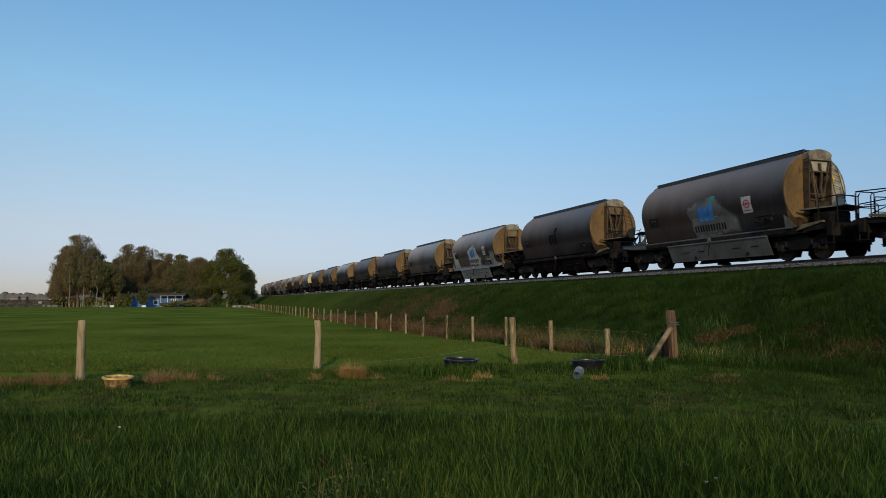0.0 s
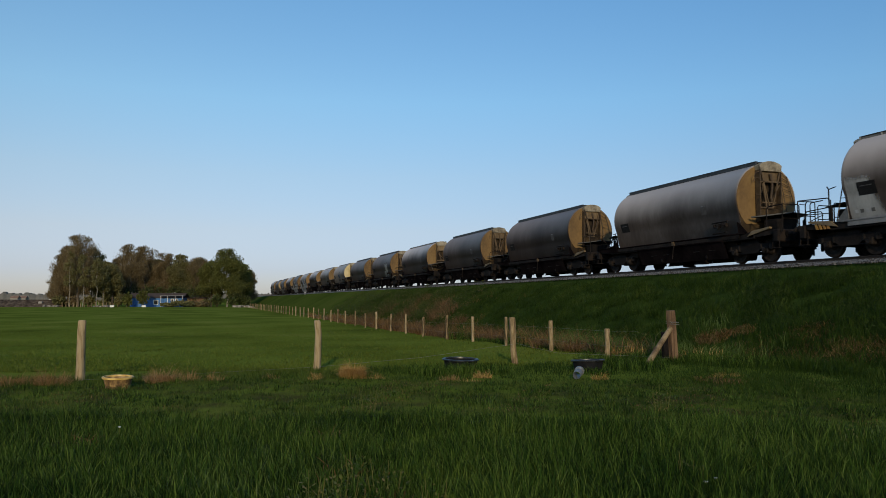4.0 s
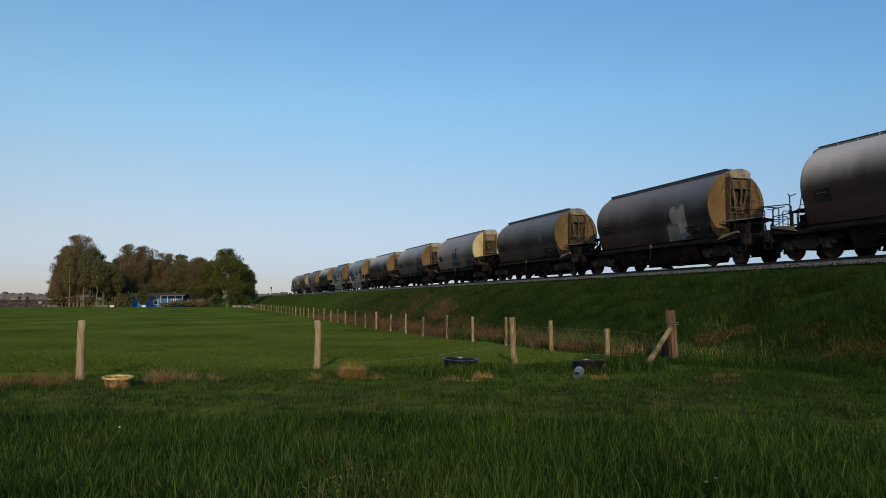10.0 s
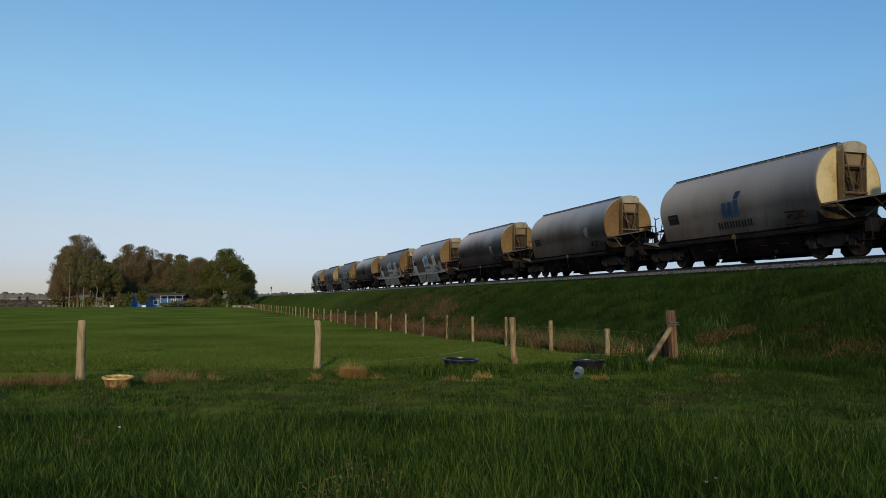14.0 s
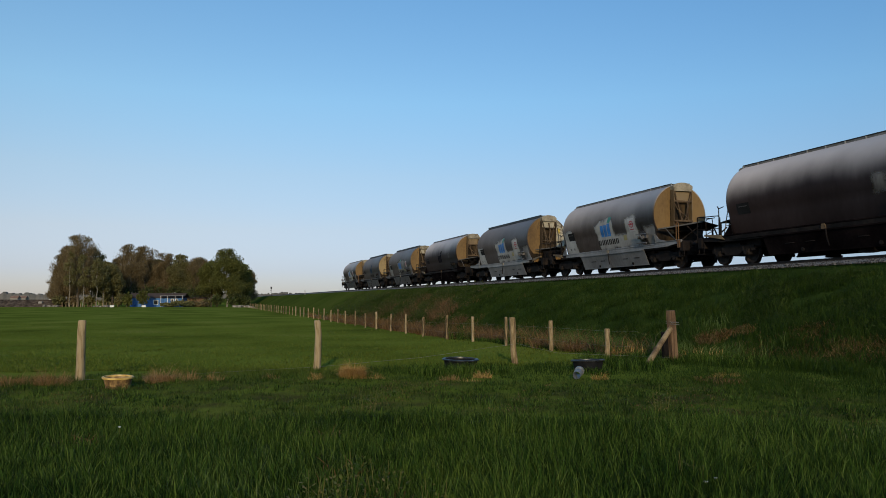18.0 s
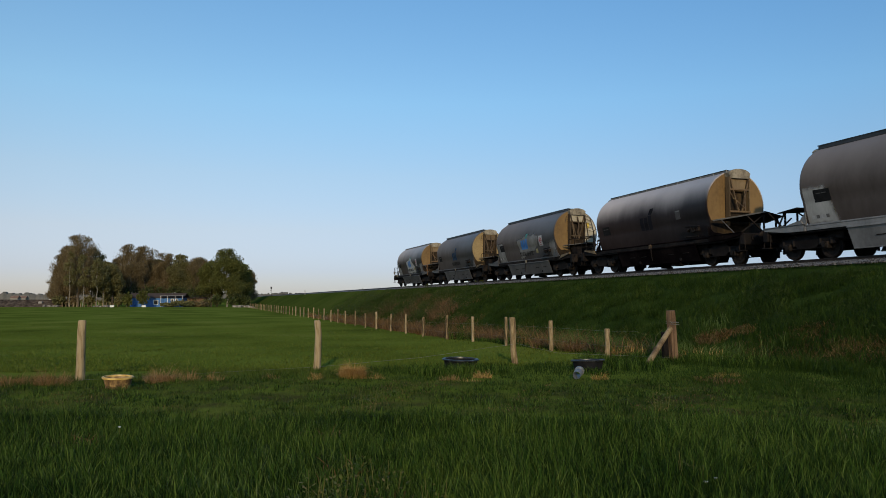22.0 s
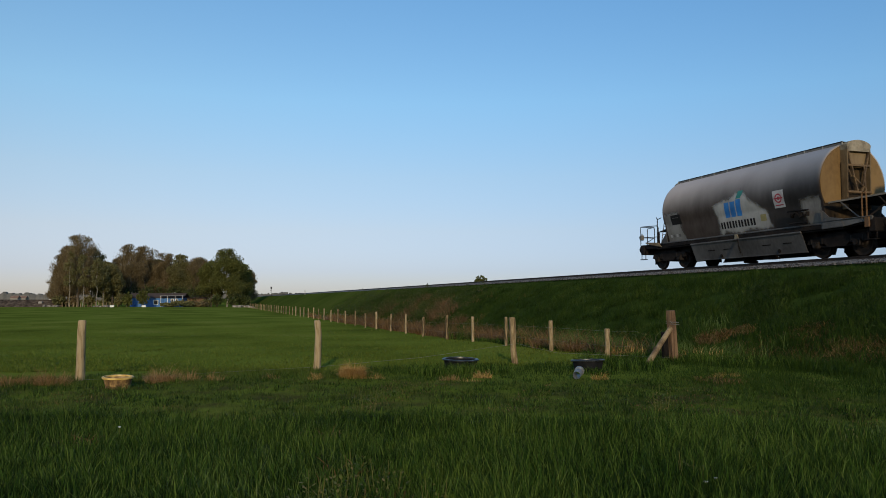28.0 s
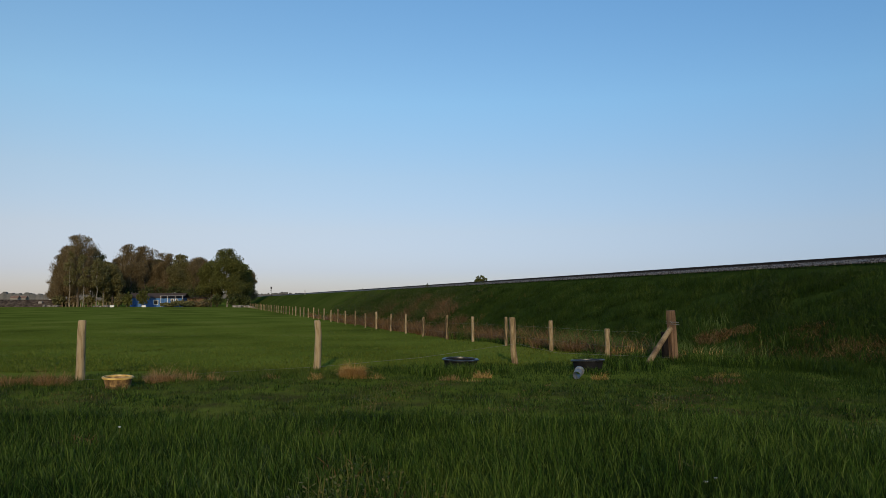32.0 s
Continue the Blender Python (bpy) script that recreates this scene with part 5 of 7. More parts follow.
def rail_mesh(e, s):
    """Bent tube handrail of the end platform."""
    sh = Shape()
    x = s * 1.25
    if s > 0:
        sh.path([(x, e * 7.1, 1.1), (x, e * 7.1, 2.1), (x, e * 7.06, 2.16), (x, e * 6.35, 2.13), (x, e * 6.25, 2.03), (x, e * 6.25, 1.2)], 0.022)
        sh.path([(x, e * 7.1, 1.62), (x, e * 6.25, 1.6)], 0.018)
        return sh.mesh("handrail", M["frame"])
    sh.path([(x, e * 7.1, 1.1), (x, e * 7.1, 2.1), (x, e * 7.06, 2.16), (x, e * 5.7, 2.1), (x, e * 5.55, 2.0), (x, e * 5.55, 1.2)], 0.022)
    sh.path([(x, e * 7.1, 1.62), (x, e * 5.6, 1.55)], 0.018)
    sh.path([(x, e * 6.5, 1.2), (x, e * 6.5, 1.95), (x, e * 6.44, 2.02), (x, e * 5.9, 2.04)], 0.02)
    sh.path([(x, e * 6.5, 1.35), (x, e * 5.9, 1.52)], 0.016)
    sh.path([(x, e * 5.62, 1.25), (x, e * 5.62, 2.4), (x, e * 5.7, 2.5)], 0.024)
    sh.path([(x, e * 5.3, 2.45), (x, e * 5.58, 2.4)], 0.018)
    sh.box((x, e * 5.55, 1.5), (0.08, 0.14, 0.55), 0.01)
    return sh.mesh("handrail", M["frame"])


def end_rail_mesh(e, s):
    sh = Shape()
    y = e * 7.1
    sh.path([(s * 1.25, y, 2.16), (s * 0.5, y, 2.16), (s * 0.45, y, 2.1), (s * 0.45, y, 1.1)], 0.02)
    sh.path([(s * 1.25, y, 1.62), (s * 0.45, y, 1.62)], 0.018)
    return sh.mesh("end_railing", M["frame"])


def ladder_mesh(e):
    sh = Shape()
    s = -e
    top = [(s * 0.62, e * 4.9, 3.85), (s * 1.0, e * 4.9, 3.66)]
    low = [(s * 0.8, e * 5.3, 1.25), (s * 1.24, e * 5.3, 1.25)]
    mid = [(s * 0.78, e * 4.94, 2.9), (s * 1.22, e * 4.94, 2.8)]
    for k in range(2):
        sh.path([top[k], mid[k], low[k]], 0.019)
    for k in range(9):
        t = k / 8
        a = Vector(top[0]).lerp(Vector(mid[0]), t * 2) if t < 0.5 else Vector(mid[0]).lerp(Vector(low[0]), t * 2 - 1)
        b = Vector(top[1]).lerp(Vector(mid[1]), t * 2) if t < 0.5 else Vector(mid[1]).lerp(Vector(low[1]), t * 2 - 1)
        sh.rod(a, b, 0.012, seg=6)
    return sh.mesh("ladder", M["end_brown"])


def shelf_mesh(e):
    sh = Shape()
    s = -e
    sh.plate([(s * -0.95, e * 5.05, 1.84), (s * -0.2, e * 6.45, 1.92), (s * 0.6, e * 6.45, 1.86), (s * 1.2, e * 5.05, 1.84)], (0, 0, 0.04))
    sh.box((0, e * 5.6, 1.5), (1.0, 0.8, 0.5), 0.04)
    return sh.mesh("step_plate", M["frame"])


def shelf_edge_mesh(e):
    sh = Shape()
    s = -e
    sh.bar((s * -0.96, e * 5.05, 1.87), (s * -0.21, e * 6.47, 1.94), 0.05, 0.05)
    return sh.mesh("plate_edge", M["roofgrey"])


def buffer_mesh():
    sh = Shape()
    sh.turned([(0.15, 0), (0.15, 0.04), (0.09, 0.05), (0.09, 0.3), (0.07, 0.31), (0.07, 0.46), (0.21, 0.47), (0.215, 0.5), (0.19, 0.515)], axis="Y", seg=20)
    return sh.mesh("buffer", M["frame"], True)


def coupling_mesh(e):
    sh = Shape()
    sh.box((0, e * 7.1, 0.98), (0.12, 0.35, 0.14), 0.03)
    sh.path([(-0.09, e * 7.2, 1.0), (-0.09, e * 7.45, 0.85), (0.09, e * 7.45, 0.85), (0.09, e * 7.2, 1.0)], 0.03)
    return sh.mesh("coupling", M["frame"])


def brake_hose_mesh(e):
    sh = Shape()
    sh.path([(0.45, e * 6.95, 0.9), (0.44, e * 7.08, 0.6), (0.38, e * 7.25, 0.48), (0.3, e * 7.42, 0.56)], 0.028)
    return sh.mesh("brake_hose", M["frame"])


def step_mesh(e, s):
    sh = Shape()
    sh.path([(s * 1.28, e * 6.6, 1.0), (s * 1.3, e * 6.6, 0.5), (s * 1.3, e * 6.95, 0.5), (s * 1.28, e * 6.95, 1.0)], 0.02)
    sh.box((s * 1.3, e * 6.78, 0.5), (0.2, 0.38, 0.03))
    return sh.mesh("foot_step", M["frame"])


def wedge_mesh(e, s, mat):
    """Folded corner plate at the platform step."""
    sh = Shape()
    sh.plate([(s * 1.34, e * 5.2, 1.04), (s * 1.34, e * 5.5, 1.26), (s * 1.36, e * 6.5, 1.34), (s * 1.36, e * 6.5, 1.27), (s * 1.35, e * 5.7, 1.13)], (-s * 0.14, 0, 0))
    return sh.mesh("corner_plate", M[mat])


def deck_side_mesh(s, mat):
    """Sole bar side over the bogie under the canopy."""
    sh = Shape()
    x = s * 1.37
    sh.plate([(x, -4.72, 1.24), (x, -6.85, 1.26), (x, -6.85, 1.15), (x, -5.7, 1.02), (x, -4.72, 1.0)], (-s * 0.06, 0, 0))
    sh.plate([(x + s * 0.012, -4.8, 1.2), (x + s * 0.012, -4.95, 1.42), (x + s * 0.012, -5.6, 1.3), (x + s * 0.012, -5.7, 1.04), (x + s * 0.012, -4.75, 1.0)], (-s * 0.06, 0, 0))
    sh.box((x, -5.8, 1.265), (0.1, 2.1, 0.02), 0.005)
    return sh.mesh("deck_side", M[mat])


def brake_post_mesh(s, mat):
    sh = Shape()
    x = s * 1.38
    sh.path([(x, -6.48, 1.2), (x, -6.48, 2.02), (x, -6.53, 2.1), (x, -6.6, 2.1), (x, -6.66, 2.0), (x, -6.66, 1.2)], 0.024)
    sh.box((x, -6.66, 1.08), (0.06, 0.2, 0.36), 0.02)
    return sh.mesh("brake_post", M[mat])


def stripe_mesh(e, s):
    """Corner plate with slanting bars."""
    sh = Shape()
    for k in range(4):
        y = 5.55 + 0.17 * k
        sh.plate([(s * 1.33, e * y, 1.0), (s * 1.33, e * (y + 0.1), 1.0), (s * 1.33, e * (y + 0.18), 1.2), (s * 1.33, e * (y + 0.08), 1.2)], (s * -0.02, 0, 0))
    return sh.mesh("warning_stripes", M["hazard"])


def clamp_mesh(s, y, mat):
    sh = Shape()
    sh.plate([(s * 1.4, y - 0.07, 1.2), (s * 1.4, y + 0.07, 1.2), (s * 1.37, y + 0.12, 1.0), (s * 1.37, y - 0.12, 1.0)], (s * -0.12, 0, 0))
    return sh.mesh("clamp", M[mat])


def lever_mesh(s, y):
    sh = Shape()
    sh.path([(s * 1.42, y, 1.0), (s * 1.44, y - 0.06, 0.7), (s * 1.42, y - 0.14, 0.4)], 0.025)
    return sh.mesh("lever", M["frame"])


def outlet_mesh(s, y):
    sh = Shape()
    sh.turned([(0.24, 0.62), (0.24, 0.2), (0.3, 0.19), (0.3, 0.12), (0.2, 0.11)], (s * 0.66, y, 0), seg=16)
    return sh.mesh("outlet", M["frame"], True)


def valve_mesh(s, y, mat):
    sh = Shape()
    x = s * 1.5
    sh.path([(x, y + 0.5, 1.78), (x, y - 0.5, 1.75)], 0.035)
    sh.path([(x, y + 0.3, 1.6), (x, y + 0.1, 1.7), (x, y - 0.1, 1.5), (x, y - 0.35, 1.58)], 0.04)
    sh.path([(x, y + 0.4, 1.32), (x, y - 0.45, 1.3)], 0.04)
    for d in (0.35, -0.1, -0.4):
        sh.box((x - s * 0.06, y + d, 1.62), (0.14, 0.08, 0.16), 0.02)
    return sh.mesh("valve_gear", M[mat])


# painted areas on the side that shows; along runs from the rear (+) to the front (-) as the train goes
def decal(left, right, z0, z1, off, mat, name, rows=10, cols=10, flip=False):
    """A sheet following the tank's side between two edges, each a number or a function of height."""
    verts, faces = [], []
    for r in range(rows + 1):
        z = z0 + (z1 - z0) * r / rows
        a = left(z) if callable(left) else left
        b = right(z) if callable(right) else right
        for c in range(cols + 1):
            verts.append((-half_width(z) - off, a + (b - a) * c / cols, z))
    w = cols + 1
    for r in range(rows):
        for c in range(cols):
            i = r * w + c
            faces += [i, i + 1, i + w + 1, i + w]
    v = np.array(verts)
    if flip:
        v[:, :2] *= -1
    return raw_mesh(name, v, faces, np.full(rows * cols, 4), M[mat], True)


def ring_decal(y, z, r0, r1, off, mat, name, flip, seg=28):
    verts, faces = [], []
    for k in range(seg):
        a = 2 * math.pi * k / seg
        for r in (r0, r1):
            zz = z + r * math.sin(a)
            verts.append((-half_width(zz) - off, y + r * math.cos(a), zz))
    for k in range(seg):
        a, b = 2 * k, 2 * ((k + 1) % seg)
        faces += [a, a + 1, b + 1, b]
    v = np.array(verts)
    if flip:
        v[:, :2] *= -1
    return raw_mesh(name, v, faces, np.full(seg, 4), M[mat])


def inside(y, z, corners):
    """Distance from the edges of a convex outline, positive inside."""
    c = np.array(corners)
    mid = c.mean(0)
    best = np.full(y.shape, 9.0)
    for a, b in zip(c, np.roll(c, -1, 0)):
        nx, nz = a[1] - b[1], b[0] - a[0]
        size = math.hypot(nx, nz)
        sign = 1 if nx * (mid[0] - a[0]) + nz * (mid[1] - a[1]) > 0 else -1
        best = np.minimum(best, sign * (nx * (y - a[0]) + nz * (z - a[1])) / size)
    return best


def wiped(root, flip, mat, *outlines):
    """A wiped area on the tank's side with a worn, uneven edge."""
    ys = [p[0] for o in outlines for p in o]
    zs = [p[1] for o in outlines for p in o]
    y0, y1, z0, z1 = max(min(ys) - 0.3, -4.74), min(max(ys) + 0.3, 4.74), max(min(zs) - 0.1, 1.24), max(zs) + 0.3
    cols, rows = int((y1 - y0) / 0.075), int((z1 - z0) / 0.075)
    y, z = np.meshgrid(np.linspace(y0, y1, cols + 1), np.linspace(z0, z1, rows + 1))
    wear = np.max([inside(y, z, o) for o in outlines], axis=0)
    lift = 0.003 + 0.0004 * (len(root.children) % 6)
    width = np.array([half_width(v) for v in z[:, 0]])[:, None] + lift
    v = np.stack([-np.broadcast_to(width, y.shape), y, z], -1).reshape(-1, 3)
    if flip:
        v[:, :2] *= -1
    i = (np.arange(rows)[:, None] * (cols + 1) + np.arange(cols)[None, :]).ravel()
    f = np.stack([i, i + 1, i + cols + 2, i + cols + 1], -1)
    me = raw_mesh("wiped_patch", v, f.ravel(), np.full(len(f), 4), M["worn_" + mat], True)
    at = me.attributes.new("wear", "FLOAT", "POINT")
    at.data.foreach_set("value", wear.ravel().astype(np.float32))
    return part("wiped_patch", me, root, "wiped grey paint")


# outlines of wiped areas: along the side (rear positive) and height over the rails
BY_MARK = [(1.1, 2.55), (0.4, 2.8), (-0.7, 3.02), (-1.05, 2.6), (-1.65, 1.8), (-1.8, 1.28), (0.85, 1.28)]
TALL_MARK = [(1.1, 2.6), (0.4, 2.8), (-0.7, 3.02), (-1.0, 2.5), (-1.1, 1.2), (0.8, 1.2)]
LOW_BAND = [(0.8, 1.98), (-3.3, 1.98), (-3.5, 1.2), (0.7, 1.2)]
BY_BADGE = [(-2.1, 2.75), (-3.2, 2.85), (-3.4, 1.25), (-2.1, 1.25)]
WIDE_MARK = [(1.05, 2.6), (-0.6, 2.95), (-3.15, 2.75), (-3.15, 2.1), (-2.2, 1.9), (-1.9, 1.25), (0.8, 1.25)]
BROAD_MARK = [(1.1, 2.5), (-0.65, 2.98), (-1.3, 2.5), (-2.05, 1.9), (-2.25, 1.28), (0.9, 1.28)]
FRONT_FOOT = [(-3.7, 2.2), (-4.9, 2.3), (-4.9, 1.1), (-3.95, 1.1)]
REAR_FOOT = [(4.9, 2.6), (3.72, 2.56), (3.25, 1.15), (4.9, 1.15)]


def logo(root, flip, faint="", y=0.0, letters=True):
    mark = faint or "blue_mark"
    for k in range(3):
        y0 = y + 0.42 - 0.36 * k
        part("mark_bar", decal(lambda z: y0 - 0.1 * (z - 2), lambda z: y0 - 0.295 - 0.1 * (z - 2), 1.93, 2.55 + 0.06 * (k > 1), 0.009, mark, "mark_bar", 6, 2, flip), root, "blue painted bar")
    part("mark_leaf", decal(lambda z: y - 0.36 - (z - 2.62) * 0.5, lambda z: y - 0.62 - (z - 2.62) * 0.9 + 0.5 * max(0, z - 2.78), 2.64, 2.94, 0.009, mark if faint else "leaf_mark", "mark_leaf", 5, 2, flip), root, "blue-green painted leaf shape")
    if letters:
        for k in range(6):
            y0 = y + 0.8 - 0.36 * k
            for d in (0.0, 0.165):
                part("mark_block", decal(y0 - d, y0 - d - 0.105, 1.49, 1.77, 0.009, "black_mark", "mark_block", 3, 1, flip), root, "dark painted bar")


def badge(root, flip, y=-2.75, z=2.36):
    part("sticker", decal(y + 0.28, y - 0.28, z - 0.36, z + 0.3, 0.008, "sign_white", "sticker", 6, 4, flip), root, "dusty white sticker")
    part("ring", ring_decal(y, z, 0.125, 0.18, 0.011, "red_mark", "ring", flip), root, "red ring")
    part("ring_core", ring_decal(y, z, 0.025, 0.07, 0.011, "red_mark", "ring_core", flip, 16), root)
    part("ring_bar", decal(y + 0.23, y - 0.23, z - 0.025, z + 0.025, 0.013, "red_mark", "ring_bar", 2, 4, flip), root, "red bar")
    part("sticker_bar", decal(y + 0.2, y - 0.2, z - 0.29, z - 0.24, 0.011, "red_mark", "sticker_bar", 2, 3, flip), root)


def id_panel(root, flip, clean):
    if clean:
        wiped(root, flip, clean, REAR_FOOT)
    part("plate_panel", decal(4.22, 3.48, 1.98, 2.42, 0.008, "black_mark", "plate_panel", 5, 4, flip), root, "black data panel")
    for k, (a, b) in enumerate(((4.1, 3.9), (3.86, 3.62))):
        part("data_bar", decal(a, b, 2.27, 2.3, 0.011, "dull_tag", "data_bar", 1, 2, flip), root)
    if clean:
        for k in range(4):
            part("data_bar", decal(4.5 - 0.22 * k, 4.36 - 0.22 * k, 1.42, 1.54, 0.009, "smear" if k % 2 else "sign_white", "data_bar", 1, 2, flip), root)


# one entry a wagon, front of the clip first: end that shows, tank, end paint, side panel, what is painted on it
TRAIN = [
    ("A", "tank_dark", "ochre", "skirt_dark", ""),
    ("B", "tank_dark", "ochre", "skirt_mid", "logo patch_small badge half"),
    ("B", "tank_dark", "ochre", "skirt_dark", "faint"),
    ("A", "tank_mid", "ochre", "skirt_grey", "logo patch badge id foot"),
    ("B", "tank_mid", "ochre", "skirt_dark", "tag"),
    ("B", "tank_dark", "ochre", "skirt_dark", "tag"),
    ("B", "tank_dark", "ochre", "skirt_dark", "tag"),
    ("A", "tank_dust_sheen", "ochre", "skirt_dark", "tag"),
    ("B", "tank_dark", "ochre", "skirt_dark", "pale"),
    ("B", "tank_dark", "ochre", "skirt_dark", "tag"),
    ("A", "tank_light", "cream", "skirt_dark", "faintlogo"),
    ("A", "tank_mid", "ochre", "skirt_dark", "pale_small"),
    ("A", "tank_dust_sheen", "ochre", "skirt_dark", "pale_small"),
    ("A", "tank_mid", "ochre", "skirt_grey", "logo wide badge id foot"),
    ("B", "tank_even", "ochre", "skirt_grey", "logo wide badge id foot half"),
    ("A", "tank_dust_sheen", "ochre", "skirt_dark", "faint tag"),
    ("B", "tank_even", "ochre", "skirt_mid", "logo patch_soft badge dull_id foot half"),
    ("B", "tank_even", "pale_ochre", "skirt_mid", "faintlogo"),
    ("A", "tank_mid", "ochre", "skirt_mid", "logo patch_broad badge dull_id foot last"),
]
ROLLING = []


def wagon(entry):
    shows, tank, paint, panel, marks = entry
    marks = marks.split()
    flip = shows == "B"
    words = {"tank_dark": "soot-black", "tank_mid": "grimy brown-grey", "tank_even": "evenly dusted brown-grey", "tank_light": "dusty grey", "tank_dust_sheen": "soot-black pale-topped"}[tank]
    extra = "with wiped patches and blue marks" if "logo" in marks else ("with a faint blue mark" if "faintlogo" in marks or "faint" in marks else "with ochre ends")
    root = thing("hopper_wagon", pose(TRACK_X, 0, RAIL_Z, 0, 0, 180 if flip else 0), words + " hopper wagon " + extra, "freight wagon", "wagons of the train")
    if "last" in marks:
        root["label"] = "grimy last hopper wagon with a tail lamp on its railing"
    put = lambda name, key, make, label="", at=None: part(name, cached(key, make), root, label, at)
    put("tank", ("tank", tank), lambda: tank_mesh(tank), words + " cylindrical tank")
    for e in (-1, 1):
        put("end_plate", ("end", paint, e), lambda: end_mesh(paint, e * TANK_L, e), "cream end wall" if paint == "cream" else "ochre end wall")
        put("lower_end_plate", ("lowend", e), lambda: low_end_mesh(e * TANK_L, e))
        put("end_hood", ("hood", e), lambda: hood_mesh(e), "cream hood")
        pale = e > 0 and "half" in marks
        put("middle_panel", ("trough", e), lambda: trough_mesh(e), "dark recessed panel")
        put("upper_panel", ("upper", e, pale), lambda: upper_panel_mesh(e, "pale_end" if pale else "end_tan"), "cream upper panel" if pale else "tan upper panel")
        kind = "A" if e < 0 else "B"
        put("end_frame", ("eframe", e), lambda: end_frame_mesh(e, kind, "browniron" if e < 0 else "end_brown"))
        for s in (-1, 1):
            put("buffer", "buffer", buffer_mesh, "", pose(s * 0.875, e * 6.98, 1.04, 0, 0, 0 if e > 0 else 180))
            put("foot_step", ("step", e, s), lambda: step_mesh(e, s))
            put("housing_cheek", ("cheek", e, s), lambda: cheek_mesh(e, s, "end_tan" if e < 0 else "end_brown"), "tan housing side" if e < 0 else "brown housing side")
        put("coupling", ("coupling", e), lambda: coupling_mesh(e))
        put("brake_hose", ("brakehose", e), lambda: brake_hose_mesh(e))
    put("hose", "hose", lambda: hose_mesh(1))
    put("drop_pipe", "drop_pipe", lambda: drop_pipe_mesh(1))
    put("canopy_plate", "canopy", lambda: canopy_mesh(-1), "dark sheet canopy")
    put("canopy_edge", "canopy_edge", lambda: canopy_edge_mesh(-1), "pale edge bar")
    put("step_plate", "shelf", lambda: shelf_mesh(1))
    put("plate_edge", "shelf_edge", lambda: shelf_edge_mesh(1))
    put("ladder", "ladder", lambda: ladder_mesh(1), "brown steel ladder")
    for s in (-1, 1):
        put("end_railing", ("endrail", s), lambda: end_rail_mesh(1, s))
        put("canopy_stay", ("stays", s), lambda: stays_mesh(-1, s))
        put("handrail", ("rail", s), lambda: rail_mesh(1, s), "bent tube handrail")
        for a, b in ((-3.72, -0.22), (-0.19, 2.88)):
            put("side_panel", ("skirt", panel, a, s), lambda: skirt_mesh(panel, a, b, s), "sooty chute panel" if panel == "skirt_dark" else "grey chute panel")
        for y in (1.6, 0.57, -1.76, -2.87):
            put("slot", "slot", slot_mesh, "", pose(s * (skirt_x(0.64) + 0.004), -s * y, 0.64))
        for y in (1.05, -2.35):
            put("panel_latch", "latch", lambda: knob_mesh(1), "", pose(s * (skirt_x(0.38) - 0.01), -s * y, 0.38, 0, 0, 0 if s > 0 else 180))
        put("clamp", ("clamp", s, panel == "skirt_dark"), lambda: clamp_mesh(s, s * 0.2, "browniron" if panel == "skirt_dark" else "hood"), "brown clamp" if panel == "skirt_dark" else "pale clamp")
        put("lever", ("lever", s), lambda: lever_mesh(s, s * 0.35))
        put("outlet", ("outlet", s), lambda: outlet_mesh(s, s * 1.4))
        put("valve_gear", ("valve", s, panel), lambda: valve_mesh(s, s * 3.75, "smear" if panel == "skirt_grey" else "frame"))
        if panel == "skirt_grey":
            put("warning_stripes", ("stripe", s), lambda: stripe_mesh(1, s), "orange slanting bars")
        put("corner_plate", ("wedge", s), lambda: wedge_mesh(1, s, "end_tan"), "tan corner plate")
        put("sill", ("sill", s, panel == "skirt_grey"), lambda: sill_mesh(s, panel if panel == "skirt_grey" else "frame"))
        put("deck_side", ("deck", s, panel), lambda: deck_side_mesh(s, panel))
        if s < 0 and panel != "skirt_dark":
            put("brake_post", "bpost", lambda: brake_post_mesh(-1, "rust_orange"), "orange brake post")
    put("roof_walkway", "roof_solid", lambda: roof_solid_mesh(1), "dark roof walkway")
    put("roof_grating", "roof_lat", lambda: roof_lattice_mesh(-1), "grey roof grating")
    for k in range(12):
        put("grating_post", "roof_post", lambda: roof_post_mesh(-1), "", pose(0, -4.9 + 0.891 * k, 0))
    put("roof_rail", "roof_rail", lambda: roof_rail_mesh(-1), "dark roof rail")
    for y in (-3.4, -1.1, 1.1, 3.4):
        put("roof_hatch", "hatch", roof_hatch_mesh, "", pose(0, y, 0))
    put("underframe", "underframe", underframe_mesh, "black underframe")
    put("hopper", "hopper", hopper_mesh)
    put("ledge", ("ledge", panel), lambda: ledge_mesh(panel))
    for e in (-1, 1):
        b = put("bogie", "bogie", bogie_mesh, "black two-axle bogie", pose(0, e * 5.03, 0))
        for s in (-1, 1):
            part("side_frame", cached(("sideframe", s), lambda: side_frame_mesh(s)), b)
            for a in (-1, 1):
                part("axle_box", cached(("axlebox", s), lambda: axle_box_mesh(s)), b, "", pose(s * 1.0, a * 0.9, 0.47))
        for a in (-1, 1):
            w = part("wheelset", cached("wheelset", wheelset_mesh), b, "brown steel wheelset", pose(0, a * 0.9, 0.47))
            ROLLING.append((w, a, flip))
    # paint marks
    if "wide" in marks:
        wiped(root, flip, "clean", TALL_MARK, LOW_BAND, BY_BADGE)
    if "patch" in marks:
        wiped(root, flip, "clean", BY_MARK)
    if "patch_soft" in marks:
        wiped(root, flip, "half_clean", WIDE_MARK)
    if "patch_broad" in marks:
        wiped(root, flip, "clean", BROAD_MARK)
    if "patch_small" in marks:
        wiped(root, flip, "half_clean", TALL_MARK)
